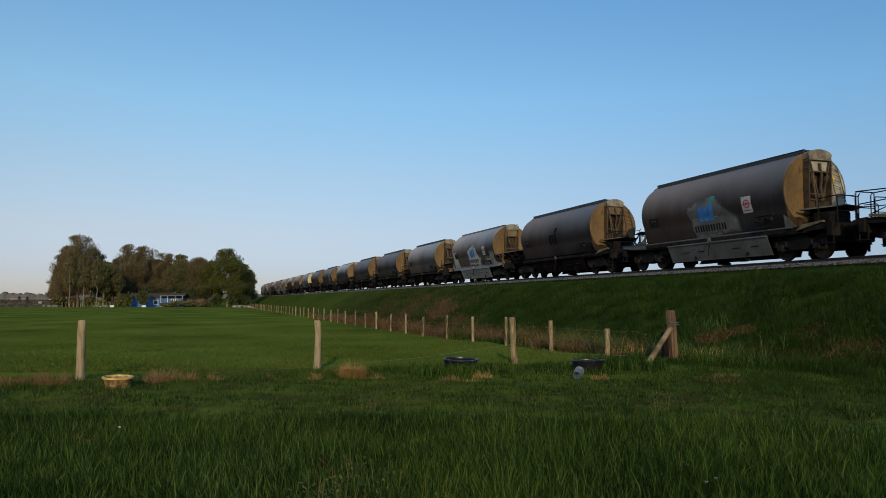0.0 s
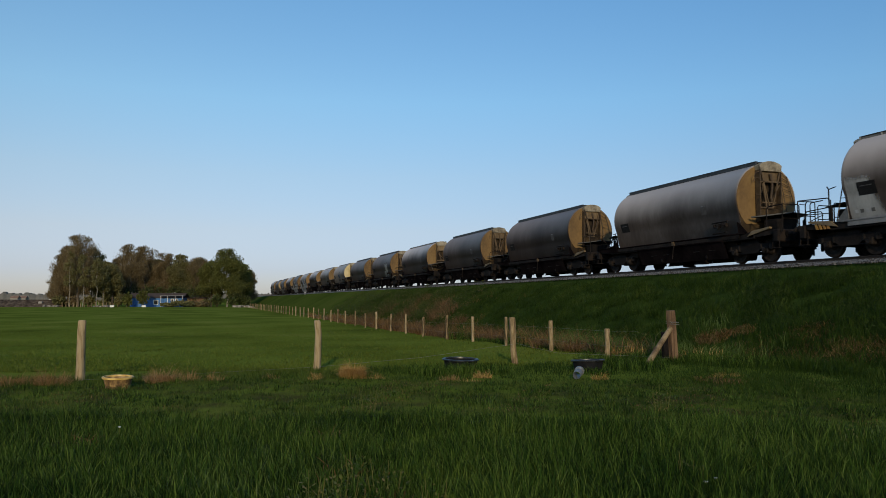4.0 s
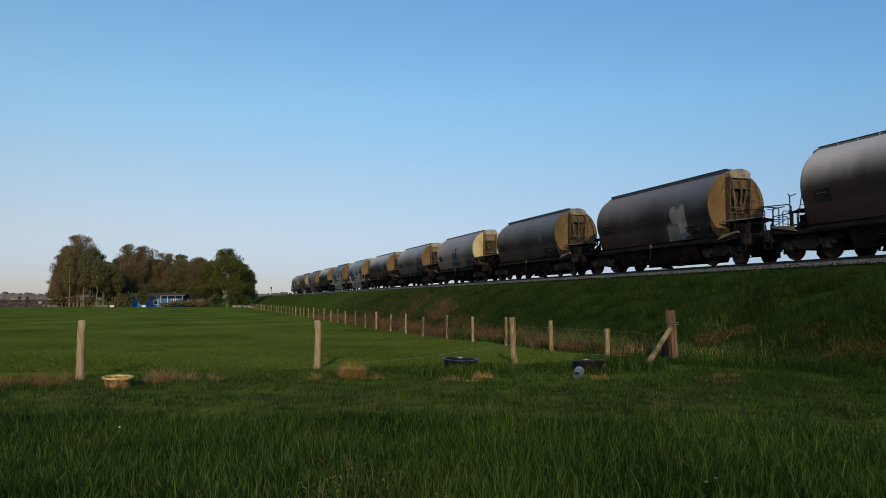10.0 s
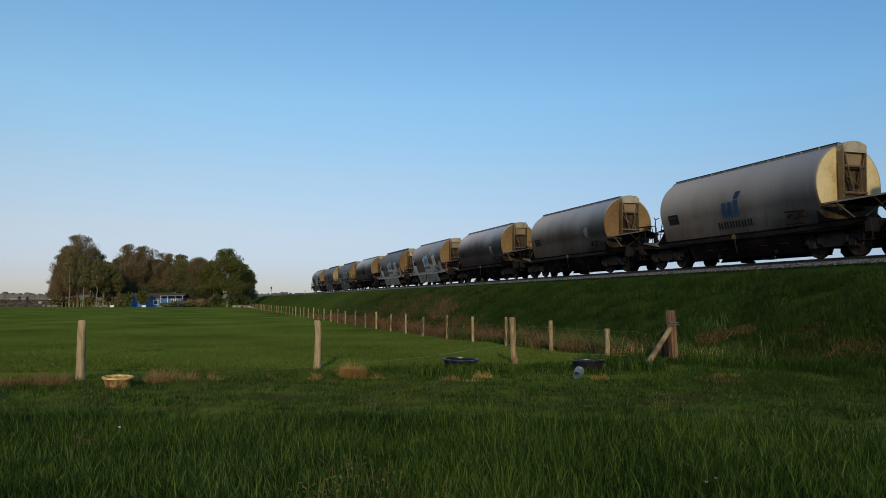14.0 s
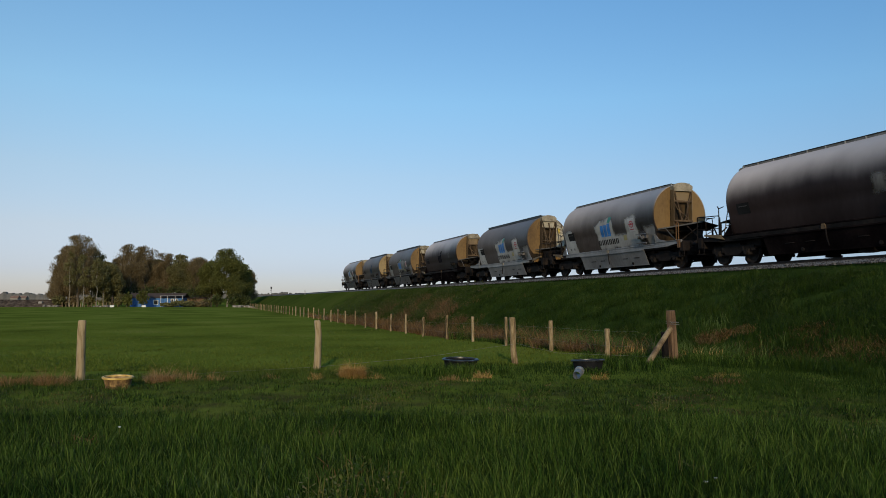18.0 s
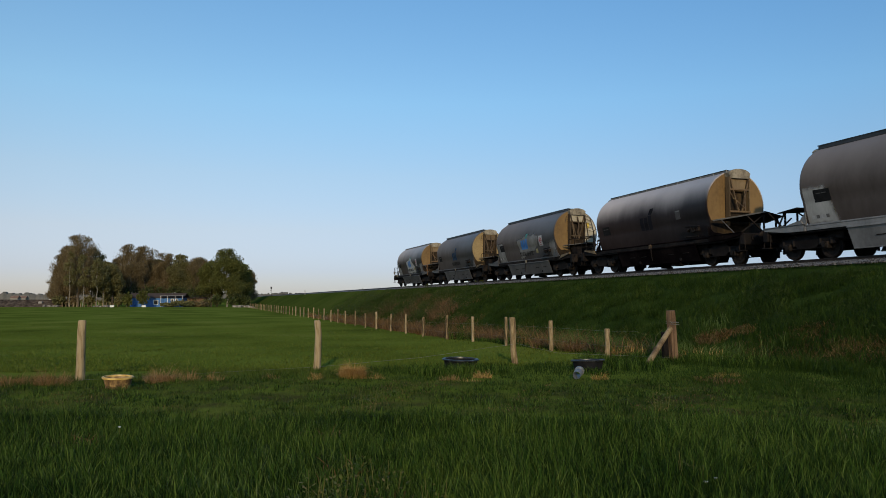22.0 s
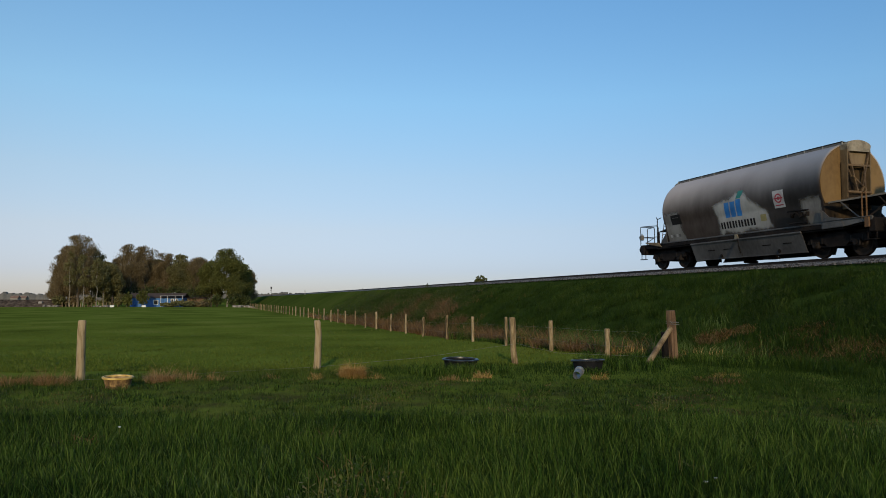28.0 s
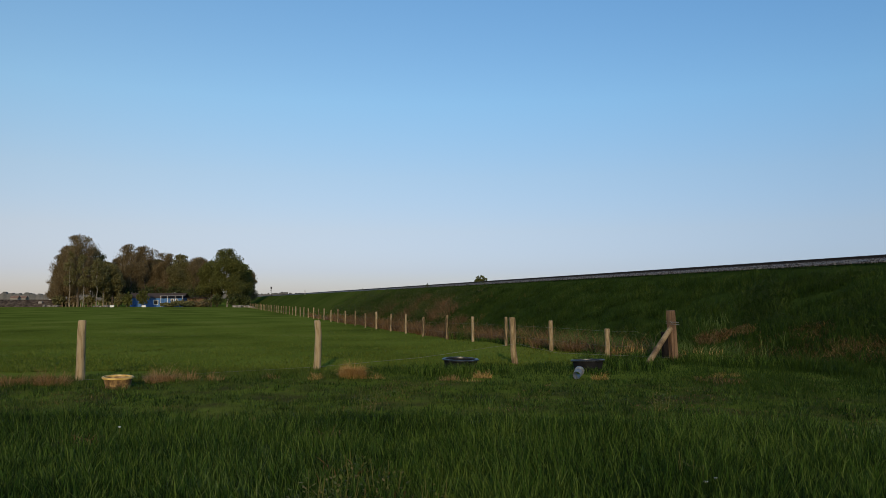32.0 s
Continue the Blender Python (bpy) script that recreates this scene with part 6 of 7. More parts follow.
        wiped(root, flip, "smear", BROAD_MARK)
    if "logo" in marks and "patch_small" not in marks:
        spot = -1.95 if "wide" in marks or "patch_soft" in marks else -1.75
        part("yellow_sticker", decal(spot + 0.15, spot - 0.17, 1.6, 1.86, 0.008, "faded_yellow", "yellow_sticker", 2, 2, flip), root, "faded yellow sticker")
    if "foot" in marks:
        wiped(root, flip, "half_clean", FRONT_FOOT)
    if "logo" in marks:
        logo(root, flip)
    if "faintlogo" in marks:
        logo(root, flip, "navy_faint")
    if "faint" in marks:
        logo(root, flip, "soot_blue", 0.1, False)
    if "badge" in marks:
        badge(root, flip)
    if "tag" in marks:
        part("sticker", decal(-2.48, -2.84, 2.2, 2.6, 0.006, "dull_tag", "sticker", 2, 3, flip), root, "dull grimy sticker")
        part("sticker_bar", decal(-2.5, -2.8, 2.55, 2.6, 0.009, "smear", "sticker_bar", 1, 3, flip), root, "pale rubbed edge")
    if "pale" in marks:
        wiped(root, flip, "half_clean", [(-1.95, 2.82), (-3.15, 2.85), (-3.35, 1.15), (-2.1, 1.15)])
        wiped(root, flip, "smear", [(-1.5, 2.0), (-2.5, 2.0), (-2.6, 1.1), (-1.5, 1.1)])
    if "pale_small" in marks:
        wiped(root, flip, "smear", [(-2.35, 2.68), (-2.95, 2.68), (-3.0, 2.0), (-2.35, 2.0)])
    id_panel(root, flip, "clean" if "id" in marks else ("half_clean" if "dull_id" in marks else ""))
    if "half" in marks:
        put("repainted_half", "half", cream_half_mesh, "cream repainted half of the end")
        sh = Shape()
        sh.box((-0.86, TANK_L + 0.06, 3.2), (0.16, 0.02, 0.34), 0.004)
        part("sign", sh.mesh("sign", M["yellow"]), root, "small yellow sign")
    if "last" in marks:
        sh = Shape()
        sh.box((-1.3, 6.92, 1.6), (0.16, 0.2, 0.26), 0.03)
        sh.rod((-1.3, 7.03, 1.62), (-1.3, 7.06, 1.62), 0.07, seg=12)
        sh.path([(-1.3, 6.86, 1.73), (-1.3, 6.88, 1.8), (-1.3, 6.96, 1.8), (-1.3, 6.98, 1.73)], 0.01)
        part("tail_lamp", sh.mesh("tail_lamp", M["lattice"]), root, "grey tail lamp")
    return root


WAGONS = [wagon(e) for e in TRAIN]


# ---- grove, hut and distance ----
def limb_tree(name, x, y, h, spread, bark, leaf, label, leaves=2600, size=0.34, bare=0.0, base=0.25, seed=1, trunk_r=None, group="trees of the grove", slim=1.0):
    """A tapered trunk with forking limbs, and a crown of many small leaves gathered in clumps at the twigs."""
    r = random.Random(seed)
    root = thing(name, pose(x, y, float(ground_z(x, y))), label, "tree", group)
    sh = Shape()
    tr = trunk_r or h * 0.016
    tips = []

    def limb(a, d, length, rad, level):
        b = a + d * length
        sh.rod(a, b, rad, rad * 0.62, 6 if level else 8)
        tips.append((b, level))
        tips.append(((a + b) / 2, level))
        if level >= 3:
            return
        for k in range(4 if level == 0 else 3):
            ang = r.uniform(0, 6.28)
            side = Vector((math.cos(ang), math.sin(ang), r.uniform(0.1, 0.7)))
            nd = (d * r.uniform(0.5, 0.9) + side * r.uniform(0.5, 0.9)).normalized()
            limb(a.lerp(b, r.uniform(0.55, 1.0)), nd, length * r.uniform(0.5, 0.72), rad * 0.5, level + 1)

    top = Vector((0, 0, 0))
    steps = 6
    for k in range(steps):
        nxt = Vector((r.uniform(-1, 1) * h * 0.015, r.uniform(-1, 1) * h * 0.015, h * 0.92 * (k + 1) / steps))
        sh.rod(top, nxt, tr * (1 - 0.85 * k / steps), tr * (1 - 0.85 * (k + 1) / steps), 8)
        f = (k + 1) / steps
        if f > base:
            for q in range(3):
                ang = r.uniform(0, 6.28)
                up = 0.35 + 0.9 * f
                d = Vector((math.cos(ang), math.sin(ang), up)).normalized()
                limb(top.lerp(nxt, r.random()), d, spread * (1.15 - 0.75 * abs(f - 0.5)) * r.uniform(0.4, 0.62), tr * 0.4 * (1.1 - f), 1)
        top = nxt
    part("trunk", sh.mesh("trunk", M[bark]), root)
    pts = np.array([tuple(t[0]) for t in tips])
    g = np.random.default_rng(seed)
    idx = g.integers(0, len(pts), leaves)
    c = pts[idx] + g.normal(0, 1, (leaves, 3)) * np.array([0.5, 0.5, 0.5]) * (spread * 0.2)
    # finer growth gathers in uneven lobes round the limbs
    m = int(leaves * (0.9 if bare else 1.3))
    lobes = 17
    f = np.concatenate([[0.84], g.uniform(base * 0.5 + 0.14, 0.78, lobes - 1)])
    wide_at = np.clip(1 - np.clip((f - 0.4) / 0.6, 0, 1) ** 2, 0, 1) ** 0.5
    la = g.random(lobes) * 2 * np.pi
    lr = spread * slim * 0.62 * wide_at * np.where(np.arange(lobes) == 0, 0, g.uniform(0.5, 1.0, lobes))
    centre = np.stack([lr * np.cos(la), lr * np.sin(la), f * h], -1)
    size_l = spread * slim * g.uniform(0.26, 0.52, lobes)
    size_l[0] = min(spread * 0.5, h * 0.17)
    pick = g.integers(0, lobes, m)
    dirs = g.normal(0, 1, (m, 3))
    dirs /= np.linalg.norm(dirs, axis=1)[:, None]
    rad = size_l[pick] * g.random(m) ** 0.45 * g.uniform(0.85, 1.2, m)
    c = np.concatenate([c, centre[pick] + dirs * rad[:, None] * np.array([1, 1, 0.85])])
    up = np.clip((c[:, 2] / h - base * 0.5) / (1.0 - base * 0.5), 0, 1.1)
    bound = spread * slim * 1.2 * np.clip(1.04 - np.clip((up - 0.36) / 0.64, 0, 2) ** 2.4, 0.0, 1) ** 0.55 + 0.3
    keep = (c[:, 2] > h * base * 0.4) & (np.hypot(c[:, 0], c[:, 1]) < bound) & (c[:, 2] < h * 1.03)
    c = c[keep]
    n = len(c)
    a = g.normal(0, 1, (n, 3))
    if bare:
        a = a * 0.45 + np.stack([c[:, 0] / spread * 0.6, c[:, 1] / spread * 0.6, np.full(n, 0.9)], -1)
    a /= np.linalg.norm(a, axis=1)[:, None]
    b = np.cross(a, g.normal(0, 1, (n, 3)))
    b /= np.linalg.norm(b, axis=1)[:, None]
    s = size * g.uniform(0.6, 1.3, (n, 1)) * (1.7 if bare else 1.0)
    wide = 0.085 if bare else 0.7
    v = np.stack([c - a * s, c + b * s * wide, c + a * s, c - b * s * wide], 1).reshape(-1, 3)
    f = np.arange(4 * n)
    part("crown", raw_mesh("crown", v, f, np.full(n, 4), M[leaf]), root)
    return root


def at_view(px, depth):
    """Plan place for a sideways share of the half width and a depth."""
    return px * 784 / 1339 * depth * RIGHT.x + depth * FORE.x, px * 784 / 1339 * depth * RIGHT.y + depth * FORE.y


def share(p):
    return (p - 784) / 784


GROVE = [
    (114, 212, 14.6, 4.4, "bark", "bud", 0, 3), (123, 214, 17.2, 4.2, "bark", "bud", 0, 30), (140, 208, 19.6, 5.6, "bark", "bud", 0, 4), (162, 216, 16.5, 4.8, "birchbark", "olive", 0, 5), (185, 212, 12.5, 4.0, "birchbark", "olive", 0, 6), (128, 220, 15.0, 4.4, "birchbark", "bud", 0, 25), (105, 214, 10.5, 3.2, "bark", "bud", 0, 28), (200, 207, 11.5, 3.6, "bark", "olive", 0, 29),
    (232, 222, 18.0, 5.4, "bark", "bud", 1, 7), (256, 226, 17.6, 5.4, "bark", "bud", 0, 8), (212, 224, 14.0, 4.4, "bark", "bud", 0, 9), (292, 228, 15.8, 5.0, "bark", "bud", 1, 10), (318, 226, 15.2, 4.8, "bark", "olive", 1, 11), (350, 228, 14.6, 4.6, "bark", "bud", 1, 12), (275, 232, 14.2, 5.0, "bark", "olive", 0, 13), (335, 234, 13.0, 5.0, "bark", "olive", 0, 14), (300, 236, 12.5, 5.0, "bark", "bud", 0, 26), (245, 236, 12.5, 5.0, "bark", "olive", 0, 27),
    (403, 206, 15.9, 5.2, "birchbark", "leaf", 0, 15), (375, 212, 12.6, 4.6, "bark", "leaf", 0, 16), (425, 214, 12.0, 4.4, "bark", "leaf", 0, 17), (440, 232, 10.8, 3.6, "bark", "bud", 0, 18),
]
for px, dep, hh, sp, bk, lf, bare, sd in GROVE:
    gx, gy = at_view(share(px), dep)
    tall = {"bud": "brown budding tree with fine twigs", "olive": "tall olive-brown tree coming into leaf", "leaf": "rounded tree in fresh green leaf"}[lf]
    limb_tree("tree", gx, gy, hh, sp, bk, lf, tall + " in the grove behind the hut", 10000, 0.17 if lf != "bud" else 0.25, 1 if lf == "bud" else 0, (0.17 if px < 200 else 0.2) if lf != "leaf" else 0.22, sd)


# slim pale-stemmed birches before the grove
for px, dep, hh, sd in ((124, 202, 15.0, 61), (148, 201, 15.5, 62), (172, 200, 14.5, 63), (184, 203, 11.0, 64)):
    gx, gy = at_view(share(px), dep)
    limb_tree("tree", gx, gy, hh, 2.0, "birchbark", "olive", "slim pale-stemmed birch before the grove", 1500, 0.15, 0, 0.45, sd, 0.12)


def shrub(px, dep, w, h, leaf, label, seed, n=900, name="shrub", size=0.22):
    x, y = at_view(share(px), dep)
    root = thing(name, pose(x, y, float(ground_z(x, y))), label, "shrub", "shrubs by the hut")
    g = np.random.default_rng(seed)
    sh = Shape()
    for k in range(7):
        a = k * 0.9
        sh.rod((0, 0, -0.1), (0.3 * w * math.cos(a), 0.3 * w * math.sin(a), h * (0.6 + 0.05 * k)), 0.05, 0.015, 5)
    part("stems", sh.mesh("stems", M["bark"]), root)
    d = g.normal(0, 1, (n, 3))
    d /= np.linalg.norm(d, axis=1)[:, None]
    q = g.uniform(0.45, 1.0, (n, 1)) * (0.85 + 0.25 * np.sin(d[:, :1] * 7 + seed) * np.cos(d[:, 2:] * 6))
    c = d * q * np.array([w / 2, w / 2, h / 2]) + np.array([0, 0, h / 2])
    c = c[c[:, 2] > 0]
    n = len(c)
    a = g.normal(0, 1, (n, 3))
    a /= np.linalg.norm(a, axis=1)[:, None]
    b = np.cross(a, g.normal(0, 1, (n, 3)))
    b /= np.linalg.norm(b, axis=1)[:, None]
    s = size * g.uniform(0.6, 1.3, (n, 1))
    v = np.stack([c - a * s, c + b * s * 0.7, c + a * s, c - b * s * 0.7], 1).reshape(-1, 3)
    part("foliage", raw_mesh("foliage", v, np.arange(4 * n), np.full(n, 4), M[leaf]), root)


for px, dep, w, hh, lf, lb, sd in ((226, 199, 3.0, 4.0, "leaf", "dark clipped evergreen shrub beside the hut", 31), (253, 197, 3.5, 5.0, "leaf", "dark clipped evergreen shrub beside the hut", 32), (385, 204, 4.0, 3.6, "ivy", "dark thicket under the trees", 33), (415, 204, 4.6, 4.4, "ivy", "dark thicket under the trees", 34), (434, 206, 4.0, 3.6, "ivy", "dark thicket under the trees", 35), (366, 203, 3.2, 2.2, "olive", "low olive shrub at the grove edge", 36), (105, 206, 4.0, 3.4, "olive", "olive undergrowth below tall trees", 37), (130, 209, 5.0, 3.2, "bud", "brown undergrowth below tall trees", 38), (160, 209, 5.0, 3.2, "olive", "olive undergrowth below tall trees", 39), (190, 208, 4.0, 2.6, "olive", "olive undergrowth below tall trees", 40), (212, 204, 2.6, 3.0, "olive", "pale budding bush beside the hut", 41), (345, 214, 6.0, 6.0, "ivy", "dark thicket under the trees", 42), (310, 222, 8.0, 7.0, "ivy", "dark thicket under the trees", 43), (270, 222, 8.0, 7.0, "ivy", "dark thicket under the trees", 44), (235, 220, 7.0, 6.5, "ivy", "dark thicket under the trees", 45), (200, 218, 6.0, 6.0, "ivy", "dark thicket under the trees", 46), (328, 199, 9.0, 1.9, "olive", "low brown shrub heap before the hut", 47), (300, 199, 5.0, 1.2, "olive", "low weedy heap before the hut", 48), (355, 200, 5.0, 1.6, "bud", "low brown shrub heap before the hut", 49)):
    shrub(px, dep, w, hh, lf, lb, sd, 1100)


def build_hut():
    x, y = at_view(share(282), 205)
    z = float(ground_z(x, y))
    hut = thing("hut", Matrix.Translation((x, y, z)) @ pose(0, 0, 0, 0, 0, -17.65), "blue boarded garden hut with a dark roof under trees", "hut")
    sh = Shape()
    sh.box((0, 0, 1.2), (14.0, 4.0, 2.5), 0.03)
    wall = part("wall", sh.mesh("wall", M["blue"]), hut, "blue painted wall")
    sh = Shape()
    for k in range(34):
        sh.box((-6.8 + 0.41 * k, -2.01, 1.25), (0.05, 0.03, 2.4))
    part("boards", sh.mesh("boards", M["blue"]), wall)
    sh = Shape()
    sh.plate([(-7.4, -2.6, 2.45), (7.6, -2.6, 2.45), (7.6, 0, 3.5), (-7.4, 0, 3.5)], (0, 0, 0.14))
    sh.plate([(-7.4, 2.6, 2.45), (7.6, 2.6, 2.45), (7.6, 0, 3.5), (-7.4, 0, 3.5)], (0, 0, 0.14))
    part("roof", sh.mesh("roof", M["roof"]), hut, "dark brown roof")
    for wx, ww, wz in ((0.0, 1.2, 1.2), (-6.9, 0.7, 1.5), (4.4, 0.6, 1.5), (5.6, 0.6, 1.5)):
        sh = Shape()
        for s in (-1, 1):
            sh.box((wx + s * ww / 2, -2.06, wz), (0.14, 0.1, 1.2))
            sh.box((wx, -2.06, wz + s * 0.58), (ww + 0.14, 0.1, 0.14))
        fr = part("window", sh.mesh("window", M["white"]), hut, "white framed window")
        sh = Shape()
        sh.box((wx, -2.04, wz), (ww - 0.1, 0.04, 1.0))
        part("pane", sh.mesh("pane", M["glass"]), fr)
    # veranda roof and posts
    sh = Shape()
    sh.box((5.0, -3.3, 2.95), (6.2, 2.0, 0.1), 0.02)
    part("porch_roof", sh.mesh("porch_roof", M["rooflight"]), hut, "pale flat porch roof")
    for px in (2.1, 3.9, 5.9, 7.9):
        sh = Shape()
        sh.box((px, -4.1, 1.45), (0.09, 0.09, 2.9))
        part("porch_post", sh.mesh("porch_post", M["white"]), hut, "white porch post")
    # brown lean-to
    x2, y2 = at_view(share(352), 214)
    shed = thing("shed", Matrix.Translation((x2, y2, float(ground_z(x2, y2)))) @ pose(0, 0, 0, 0, 0, -17.65), "brown low shed half hidden behind the hut", "shed")
    sh = Shape()
    sh.box((0, 0, 1.2), (5.0, 3.0, 2.4))
    part("wall", sh.mesh("wall", M["oldwood"]), shed)
    sh = Shape()
    sh.plate([(-2.8, -2, 2.3), (2.8, -2, 2.3), (2.8, 2, 3.2), (-2.8, 2, 3.2)], (0, 0, 0.12))
    part("roof", sh.mesh("roof", M["roof"]), shed)


build_hut()


def build_yard():
    # pale fence stakes, a caravan, sacks and rubble by the grove
    for k in range(15):
        x, y = at_view(share(112 + 6.5 * k), 196 + 0.1 * k)
        sh_h = 1.25 + 0.2 * math.sin(k * 2.7)
        thing("stake", pose(x, y, float(ground_z(x, y)), 0, 2 * math.sin(k * 1.7), 0), "pale wooden stake at the yard edge", "fence post", "yard stakes", me=cached(("stake", k % 3), lambda: make_post(sh_h, 0.11, M["post"])))
    x, y = at_view(share(97), 214)
    car = thing("caravan", pose(x, y, float(ground_z(x, y)), 0, 0, 30), "small white caravan beside the grove", "caravan")
    sh = Shape()
    sh.box((0, 0, 1.35), (2.4, 1.8, 1.5), 0.25)
    part("body", sh.mesh("body", M["white"]), car)
    sh = Shape()
    sh.box((0.2, -0.9, 1.6), (0.9, 0.06, 0.5), 0.03)
    part("window", sh.mesh("window", M["glass"]), car)
    for s in (-1, 1):
        sh = Shape()
        sh.turned([(0.3, -0.1), (0.3, 0.1)], (0, s * 0.85, 0.3), "Y", 12)
        part("wheel", sh.mesh("wheel", M["tub_black"]), car)
    g = random.Random(3)
    for px0, px1, nn, dep in ((415, 450, 60, 192), (78, 104, 30, 204), (165, 195, 20, 198)):
        sh = Shape()
        for k in range(nn):
            x, y = at_view(share(g.uniform(px0, px1)), dep + g.uniform(-3, 3))
            s = g.uniform(0.25, 0.7)
            sh.box((x, y, float(ground_z(x, y)) + s * 0.3), (s * 1.5, s, s), s * 0.2, Matrix.Rotation(g.uniform(0, 3), 4, "Z"))
        tagged(new("stone_heap", sh.mesh("stone_heap", M["rubble"])), "low heap of grey stones at the field edge", "stones", kind="stuff")
    for px, dep in ((256, 190), (200, 192)):
        x, y = at_view(share(px), dep)
        sh = Shape()
        sh.box((0, 0, 0.25), (1.0, 0.6, 0.5), 0.08)
        thing("trough", pose(x, y, float(ground_z(x, y))), "small white drinking trough in the meadow", "trough", "troughs in the meadow", me=sh.mesh("trough", M["white"]))


build_yard()


def build_distance():
    # far wooded ridge, and a brown hedge with low walls nearer by
    g = np.random.default_rng(11)
    for name, x0, x1, y, hmin, hmax, mat, lab in (("far_woods", -1500, 200, 1500, 8, 17, "haze", "hazy wooded land far off"), ("far_hedge", -330, -36, 224, 1.2, 1.7, "brownfield", "brown leafless hedge across the fields")):
        n = 900
        xs = np.linspace(x0, x1, n)
        top = hmin + (hmax - hmin) * (0.5 + 0.25 * np.sin(xs * 0.006 + 2) + 0.15 * np.sin(xs * 0.05) + 0.1 * np.sin(xs * 0.17 + 1)) + g.uniform(-0.14, 0.14, n) * hmax
        v, f = [], []
        for k in range(n):
            v += [(xs[k], y, -1), (xs[k], y + 8, top[k]), (xs[k], y + 30, top[k]), (xs[k], y + 40, -1)]
        for k in range(n - 1):
            for q in range(3):
                i = 4 * k + q
                f += [i, i + 4, i + 5, i + 1]
        ob = new(name, raw_mesh(name, np.array(v), f, np.full(3 * (n - 1), 4), M[mat]))
        tagged(ob, lab, "backdrop", kind="structure")
    # two low houses beyond the brown fields
    for px, dep, wide in ((29, 900, 9.0), (44, 930, 8.0)):
        x, y = at_view(share(px), dep)
        home = thing("house", pose(x, y, float(ground_z(x, y)), 0, 0, -17), "small pale house with a brick-red roof far off", "house", "far houses")
        sh = Shape()
        sh.box((0, 0, 1.9), (wide, 7.0, 3.8))
        part("wall", sh.mesh("wall", M["concrete"]), home)
        sh = Shape()
        sh.plate([(-wide * 0.54, -4, 3.7), (-wide * 0.54, 4, 3.7), (-wide * 0.54, 0, 6.8)], (wide * 1.08, 0, 0))
        part("roof", sh.mesh("roof", M["farroof"]), home, "brick-red roof")
    # signals and posts by the line far off
    for yy, hh in ((224, 2.9),):
        sh = Shape()
        sh.rod((0, 0, 0), (0, 0, hh), 0.06, seg=8)
        sig = thing("signal", pose(TRACK_X - 3.2, yy, 2.5), "thin grey line-side signal mast", "signal", "", me=sh.mesh("signal", M["frame"]))
        sh = Shape()
        sh.box((0, -0.1, hh - 0.3), (0.4, 0.25, 0.6), 0.05)
        sh.rod((-0.25, 0, hh - 1.1), (0.25, 0, hh - 1.1), 0.03, seg=6)
        part("signal_head", sh.mesh("signal_head", M["frame"]), sig)
    sh = Shape()
    sh.box((0, 0, 0.45), (0.12, 0.1, 1.0), 0.03)
    mk = thing("marker_post", pose(TRACK_X - 3.0, 150, 2.6), "pale line-side marker post by the track", "marker post", me=sh.mesh("marker_post", M["rooflight"]))
    for px in (20, 27, 74):
        x, y = at_view(share(px), 206)
        sh = Shape()
        sh.box((0, 0, 0.7), (1.0, 0.8, 1.5), 0.05)
        thing("concrete_block", pose(x, y, float(ground_z(x, y)), 0, 0, -17), "grey concrete block before the brown hedge", "block", "blocks by the hedge", me=sh.mesh("concrete_block", M["concrete"]))
    # bushes beyond the line
    for xx, yy, w, hh, sd in ((27.5, 73.5, 1.7, 2.85, 51), (30, 128, 2.6, 3.3, 52), (30, 190, 4.5, 3.6, 53)):
        root = thing("shrub", pose(xx, yy, float(ground_z(xx, yy))), "round green bush on the far side of the line", "shrub", "bushes beyond the line")
        g2 = np.random.default_rng(sd)
        sh = Shape()
        for k in range(6):
            a = k * 1.05
            sh.rod((0, 0, -0.1), (0.3 * w * math.cos(a), 0.3 * w * math.sin(a), hh * 0.8), 0.04, 0.012, 5)
        part("stems", sh.mesh("stems", M["bark"]), root)
        n = 1200
        d = g2.normal(0, 1, (n, 3))
        d /= np.linalg.norm(d, axis=1)[:, None]
        c = d * g2.uniform(0.4, 1.0, (n, 1)) * np.array([w / 2, w / 2, hh * 0.45]) + np.array([0, 0, hh * 0.55])
        a = g2.normal(0, 1, (n, 3))
        a /= np.linalg.norm(a, axis=1)[:, None]
        b = np.cross(a, g2.normal(0, 1, (n, 3)))
        b /= np.linalg.norm(b, axis=1)[:, None]
        s = 0.12 * g2.uniform(0.6, 1.3, (n, 1))
        v = np.stack([c - a * s, c + b * s * 0.7, c + a * s, c - b * s * 0.7], 1).reshape(-1, 3)
        part("foliage", raw_mesh("foliage", v, np.arange(4 * n), np.full(n, 4), M["leaf"]), root)


build_distance()


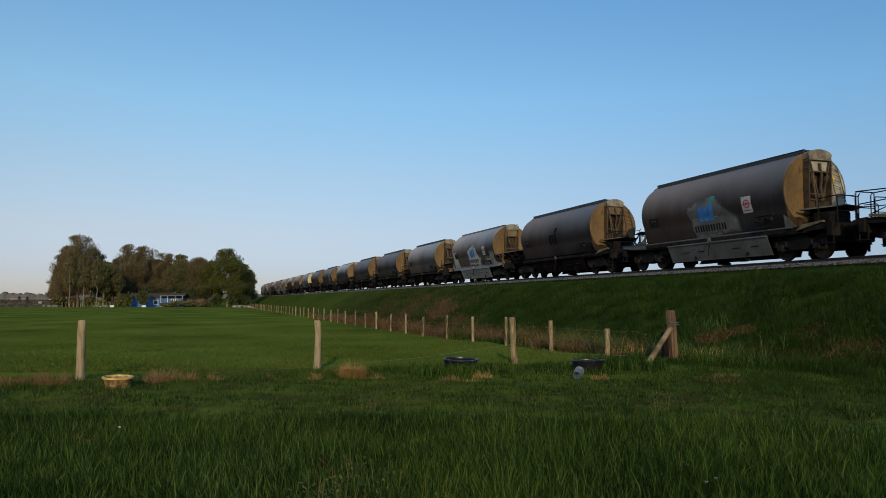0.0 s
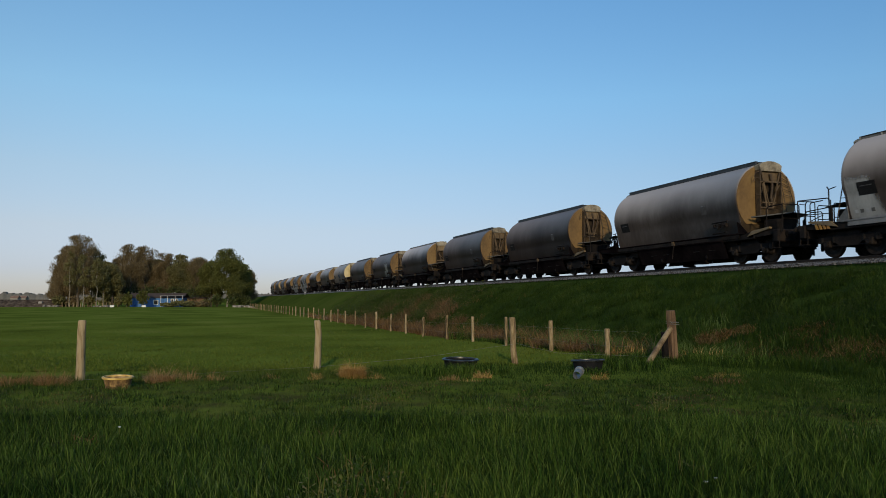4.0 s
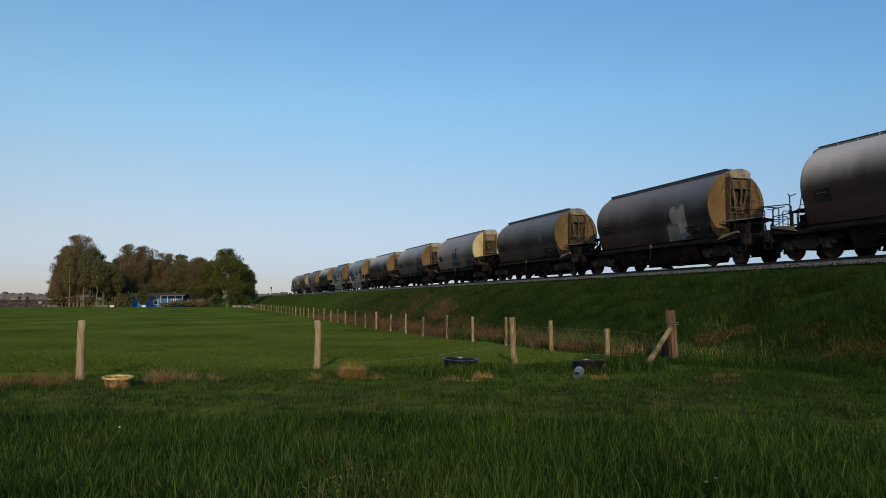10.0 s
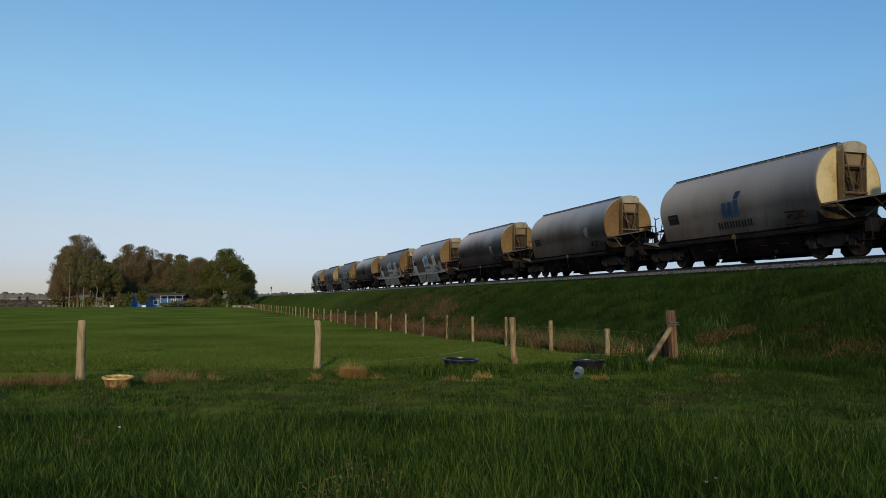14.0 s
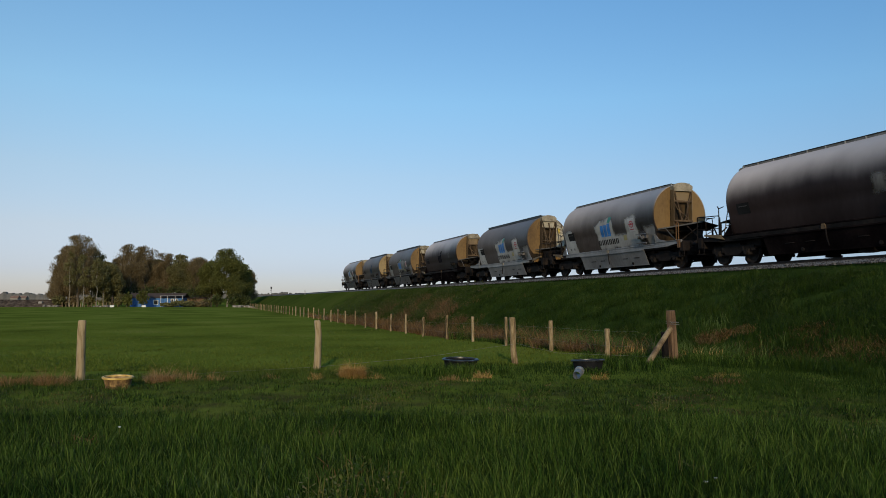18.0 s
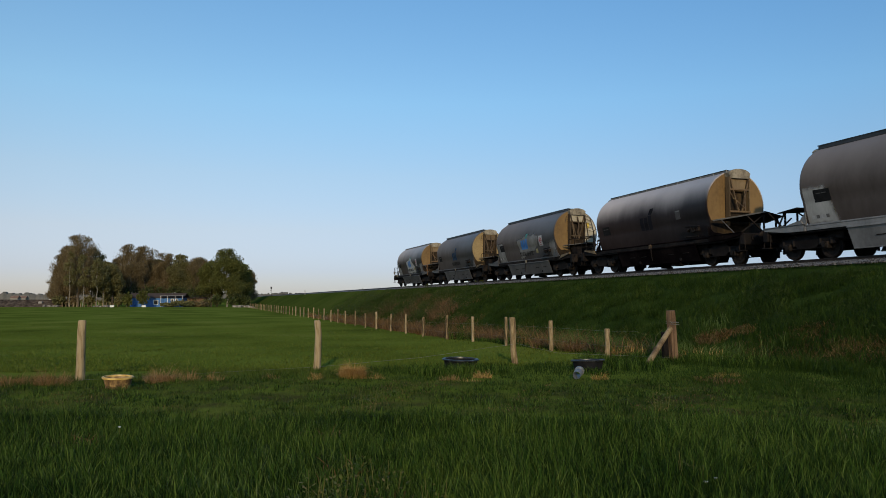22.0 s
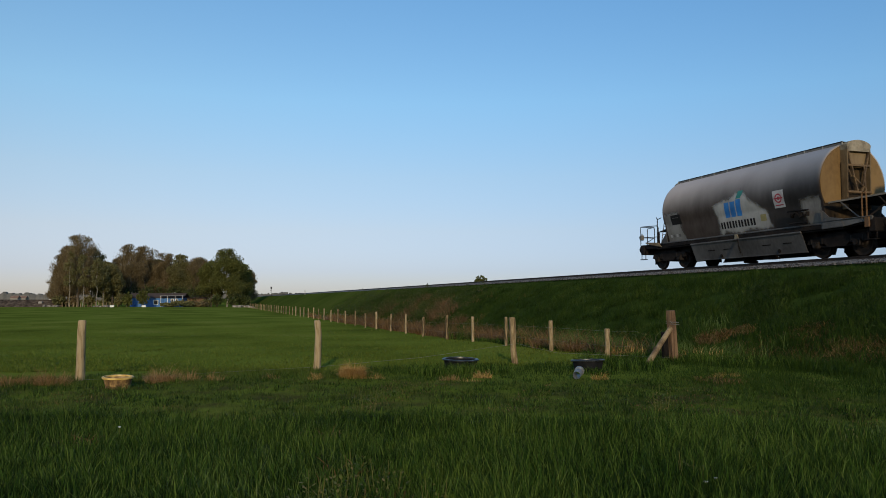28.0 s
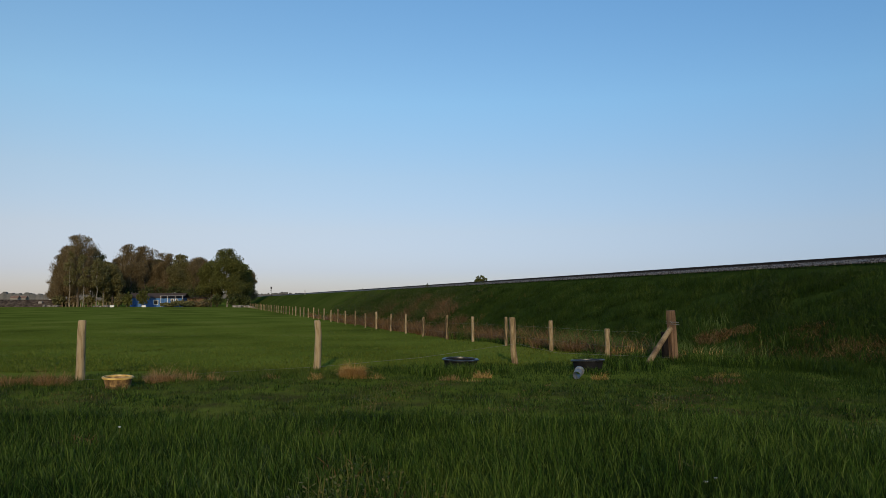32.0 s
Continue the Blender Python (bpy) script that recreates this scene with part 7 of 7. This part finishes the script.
# ---- brambles on the bank ----
def build_brambles():
    g = np.random.default_rng(21)
    for y0, y1, x0, x1, n, hgt, lab in ((44, 92, 14.2, 18.6, 26000, 1.0, "bramble tangle on the embankment"), (20, 46, 12.6, 14.6, 7000, 0.5, "brown bramble tangle along the ditch"), (12, 22, 15.6, 19.0, 13000, 0.4, "dark bramble patch on the embankment")):
        x, y = g.uniform(x0, x1, n), g.uniform(y0, y1, n)
        lump = 0.5 + 0.5 * wave(x, y, 1.1)
        z = ground_z(x, y) + hgt * lump * g.random(n) ** 0.6
        mid = (y0 + y1) / 2
        keep = lump > 0.38 + 0.6 * blend(0.55, 1.0, np.abs(y - mid) / (mid - y0)) * g.random(n)
        c = np.stack([x, y, z], -1)[keep]
        n = len(c)
        a = g.normal(0, 1, (n, 3))
        a /= np.linalg.norm(a, axis=1)[:, None]
        b = np.cross(a, g.normal(0, 1, (n, 3)))
        b /= np.linalg.norm(b, axis=1)[:, None]
        s = g.uniform(0.012, 0.032, (n, 1)) if y1 < 30 else g.uniform(0.025, 0.06, (n, 1))
        v = np.stack([c - a * s, c + b * s * 0.7, c + a * s, c - b * s * 0.7], 1).reshape(-1, 3)
        tagged(new("brambles", raw_mesh("brambles", v, np.arange(4 * n), np.full(n, 4), M["rank_leaf" if y1 < 30 else "bramble"])), lab, "brambles", kind="stuff")


build_brambles()


# ---- weeds in the verge ----
def build_weeds():
    g = np.random.default_rng(5)
    for dep, lat, r, n in ((5.6, -0.22, 0.22, 46), (5.9, -0.12, 0.2, 40), (5.5, -0.28, 0.16, 30), (6.3, -0.17, 0.2, 36), (5.4, -0.02, 0.14, 20), (6.0, 0.52, 0.14, 16), (7.5, 0.86, 0.2, 30), (10.6, -0.16, 0.22, 34), (10.9, 0.46, 0.2, 30)):
        x, y = in_view(dep, lat)
        root = thing("weed", pose(x, y, float(ground_z(x, y))), "yellowish broad-leaved weed among verge grass", "weed", "weeds in the verge")
        sh = Shape()
        for k in range(n * 3):
            a, q = g.random() * 6.28, r * g.random() ** 0.6
            base = Vector((q * math.cos(a), q * math.sin(a), g.uniform(0.06, 0.34) * (1.15 - q / r * 0.5)))
            out = Vector((math.cos(a + g.normal(0, 0.6)), math.sin(a + g.normal(0, 0.6)), g.uniform(0.1, 0.9))).normalized() * g.uniform(0.022, 0.045)
            side = out.cross(Vector((0, 0, 1))).normalized() * out.length * 0.3
            v = [sh.bm.verts.new(p) for p in (base, base + out * 0.45 + side, base + out, base + out * 0.45 - side)]
            sh.bm.faces.new(v)
        part("leaves", sh.mesh("leaves", M["dock"]), root)
        for k in range(7):
            a = g.random() * 6.28
            sh = Shape()
            sh.rod((r * 0.4 * math.cos(a), r * 0.4 * math.sin(a), -0.02), (r * 0.7 * math.cos(a), r * 0.7 * math.sin(a), 0.26 + 0.02 * k), 0.004, 0.002, 4)
            part("stem", sh.mesh("stem", M["dock"]), root)
    for dep, lat in ((8.6, -0.68), (5.75, 0.55), (5.9, 0.57)):
        x, y = in_view(dep, lat)
        root = thing("flower", pose(x, y, float(ground_z(x, y))), "tiny white meadow flower in the grass", "flower", "flowers in the verge")
        sh = Shape()
        sh.turned([(0.004, 0.2), (0.016, 0.21), (0.018, 0.214), (0.006, 0.216)], seg=8)
        part("bloom", sh.mesh("bloom", M["white"]), root)
        sh = Shape()
        sh.rod((0, 0, -0.02), (0, 0, 0.205), 0.003, seg=4)
        part("stem", sh.mesh("stem", M["dock"]), root)


build_weeds()


# ---- the train rolls by, slowing a little ----
def front_y(t):
    u = t / 30
    return 22.82 - 330.44 * u + 102.97 * u * u - 46.61 * u ** 3


def motions():
    for k, w in enumerate(WAGONS):
        turn = w.matrix_basis.to_3x3().to_4x4()
        walk(w, [(t, Matrix.Translation((TRACK_X, front_y(t) + 5.1 + PITCH_M * (k - 1), RAIL_Z)) @ turn) for t in range(0, 33)])
    made = {}
    for w, a, flip in ROLLING:
        if (a, flip) not in made:
            rows = []
            times = [q / 30 for q in range(0, 360)] + [12 + q / 15 for q in range(0, 301)]
            for t in times:
                ang = (front_y(0) - front_y(t)) / 0.46 * (-1 if flip else 1)
                rows.append((t, Matrix.Translation((0, a * 0.9, 0.47)) @ Matrix.Rotation(ang, 4, "X")))
            walk(w, rows)
            made[a, flip] = w
        else:
            first = made[a, flip].animation_data
            keys = w.animation_data_create()
            w.rotation_mode = "QUATERNION"
            keys.action = first.action
            keys.action_slot = first.action_slot


motions()
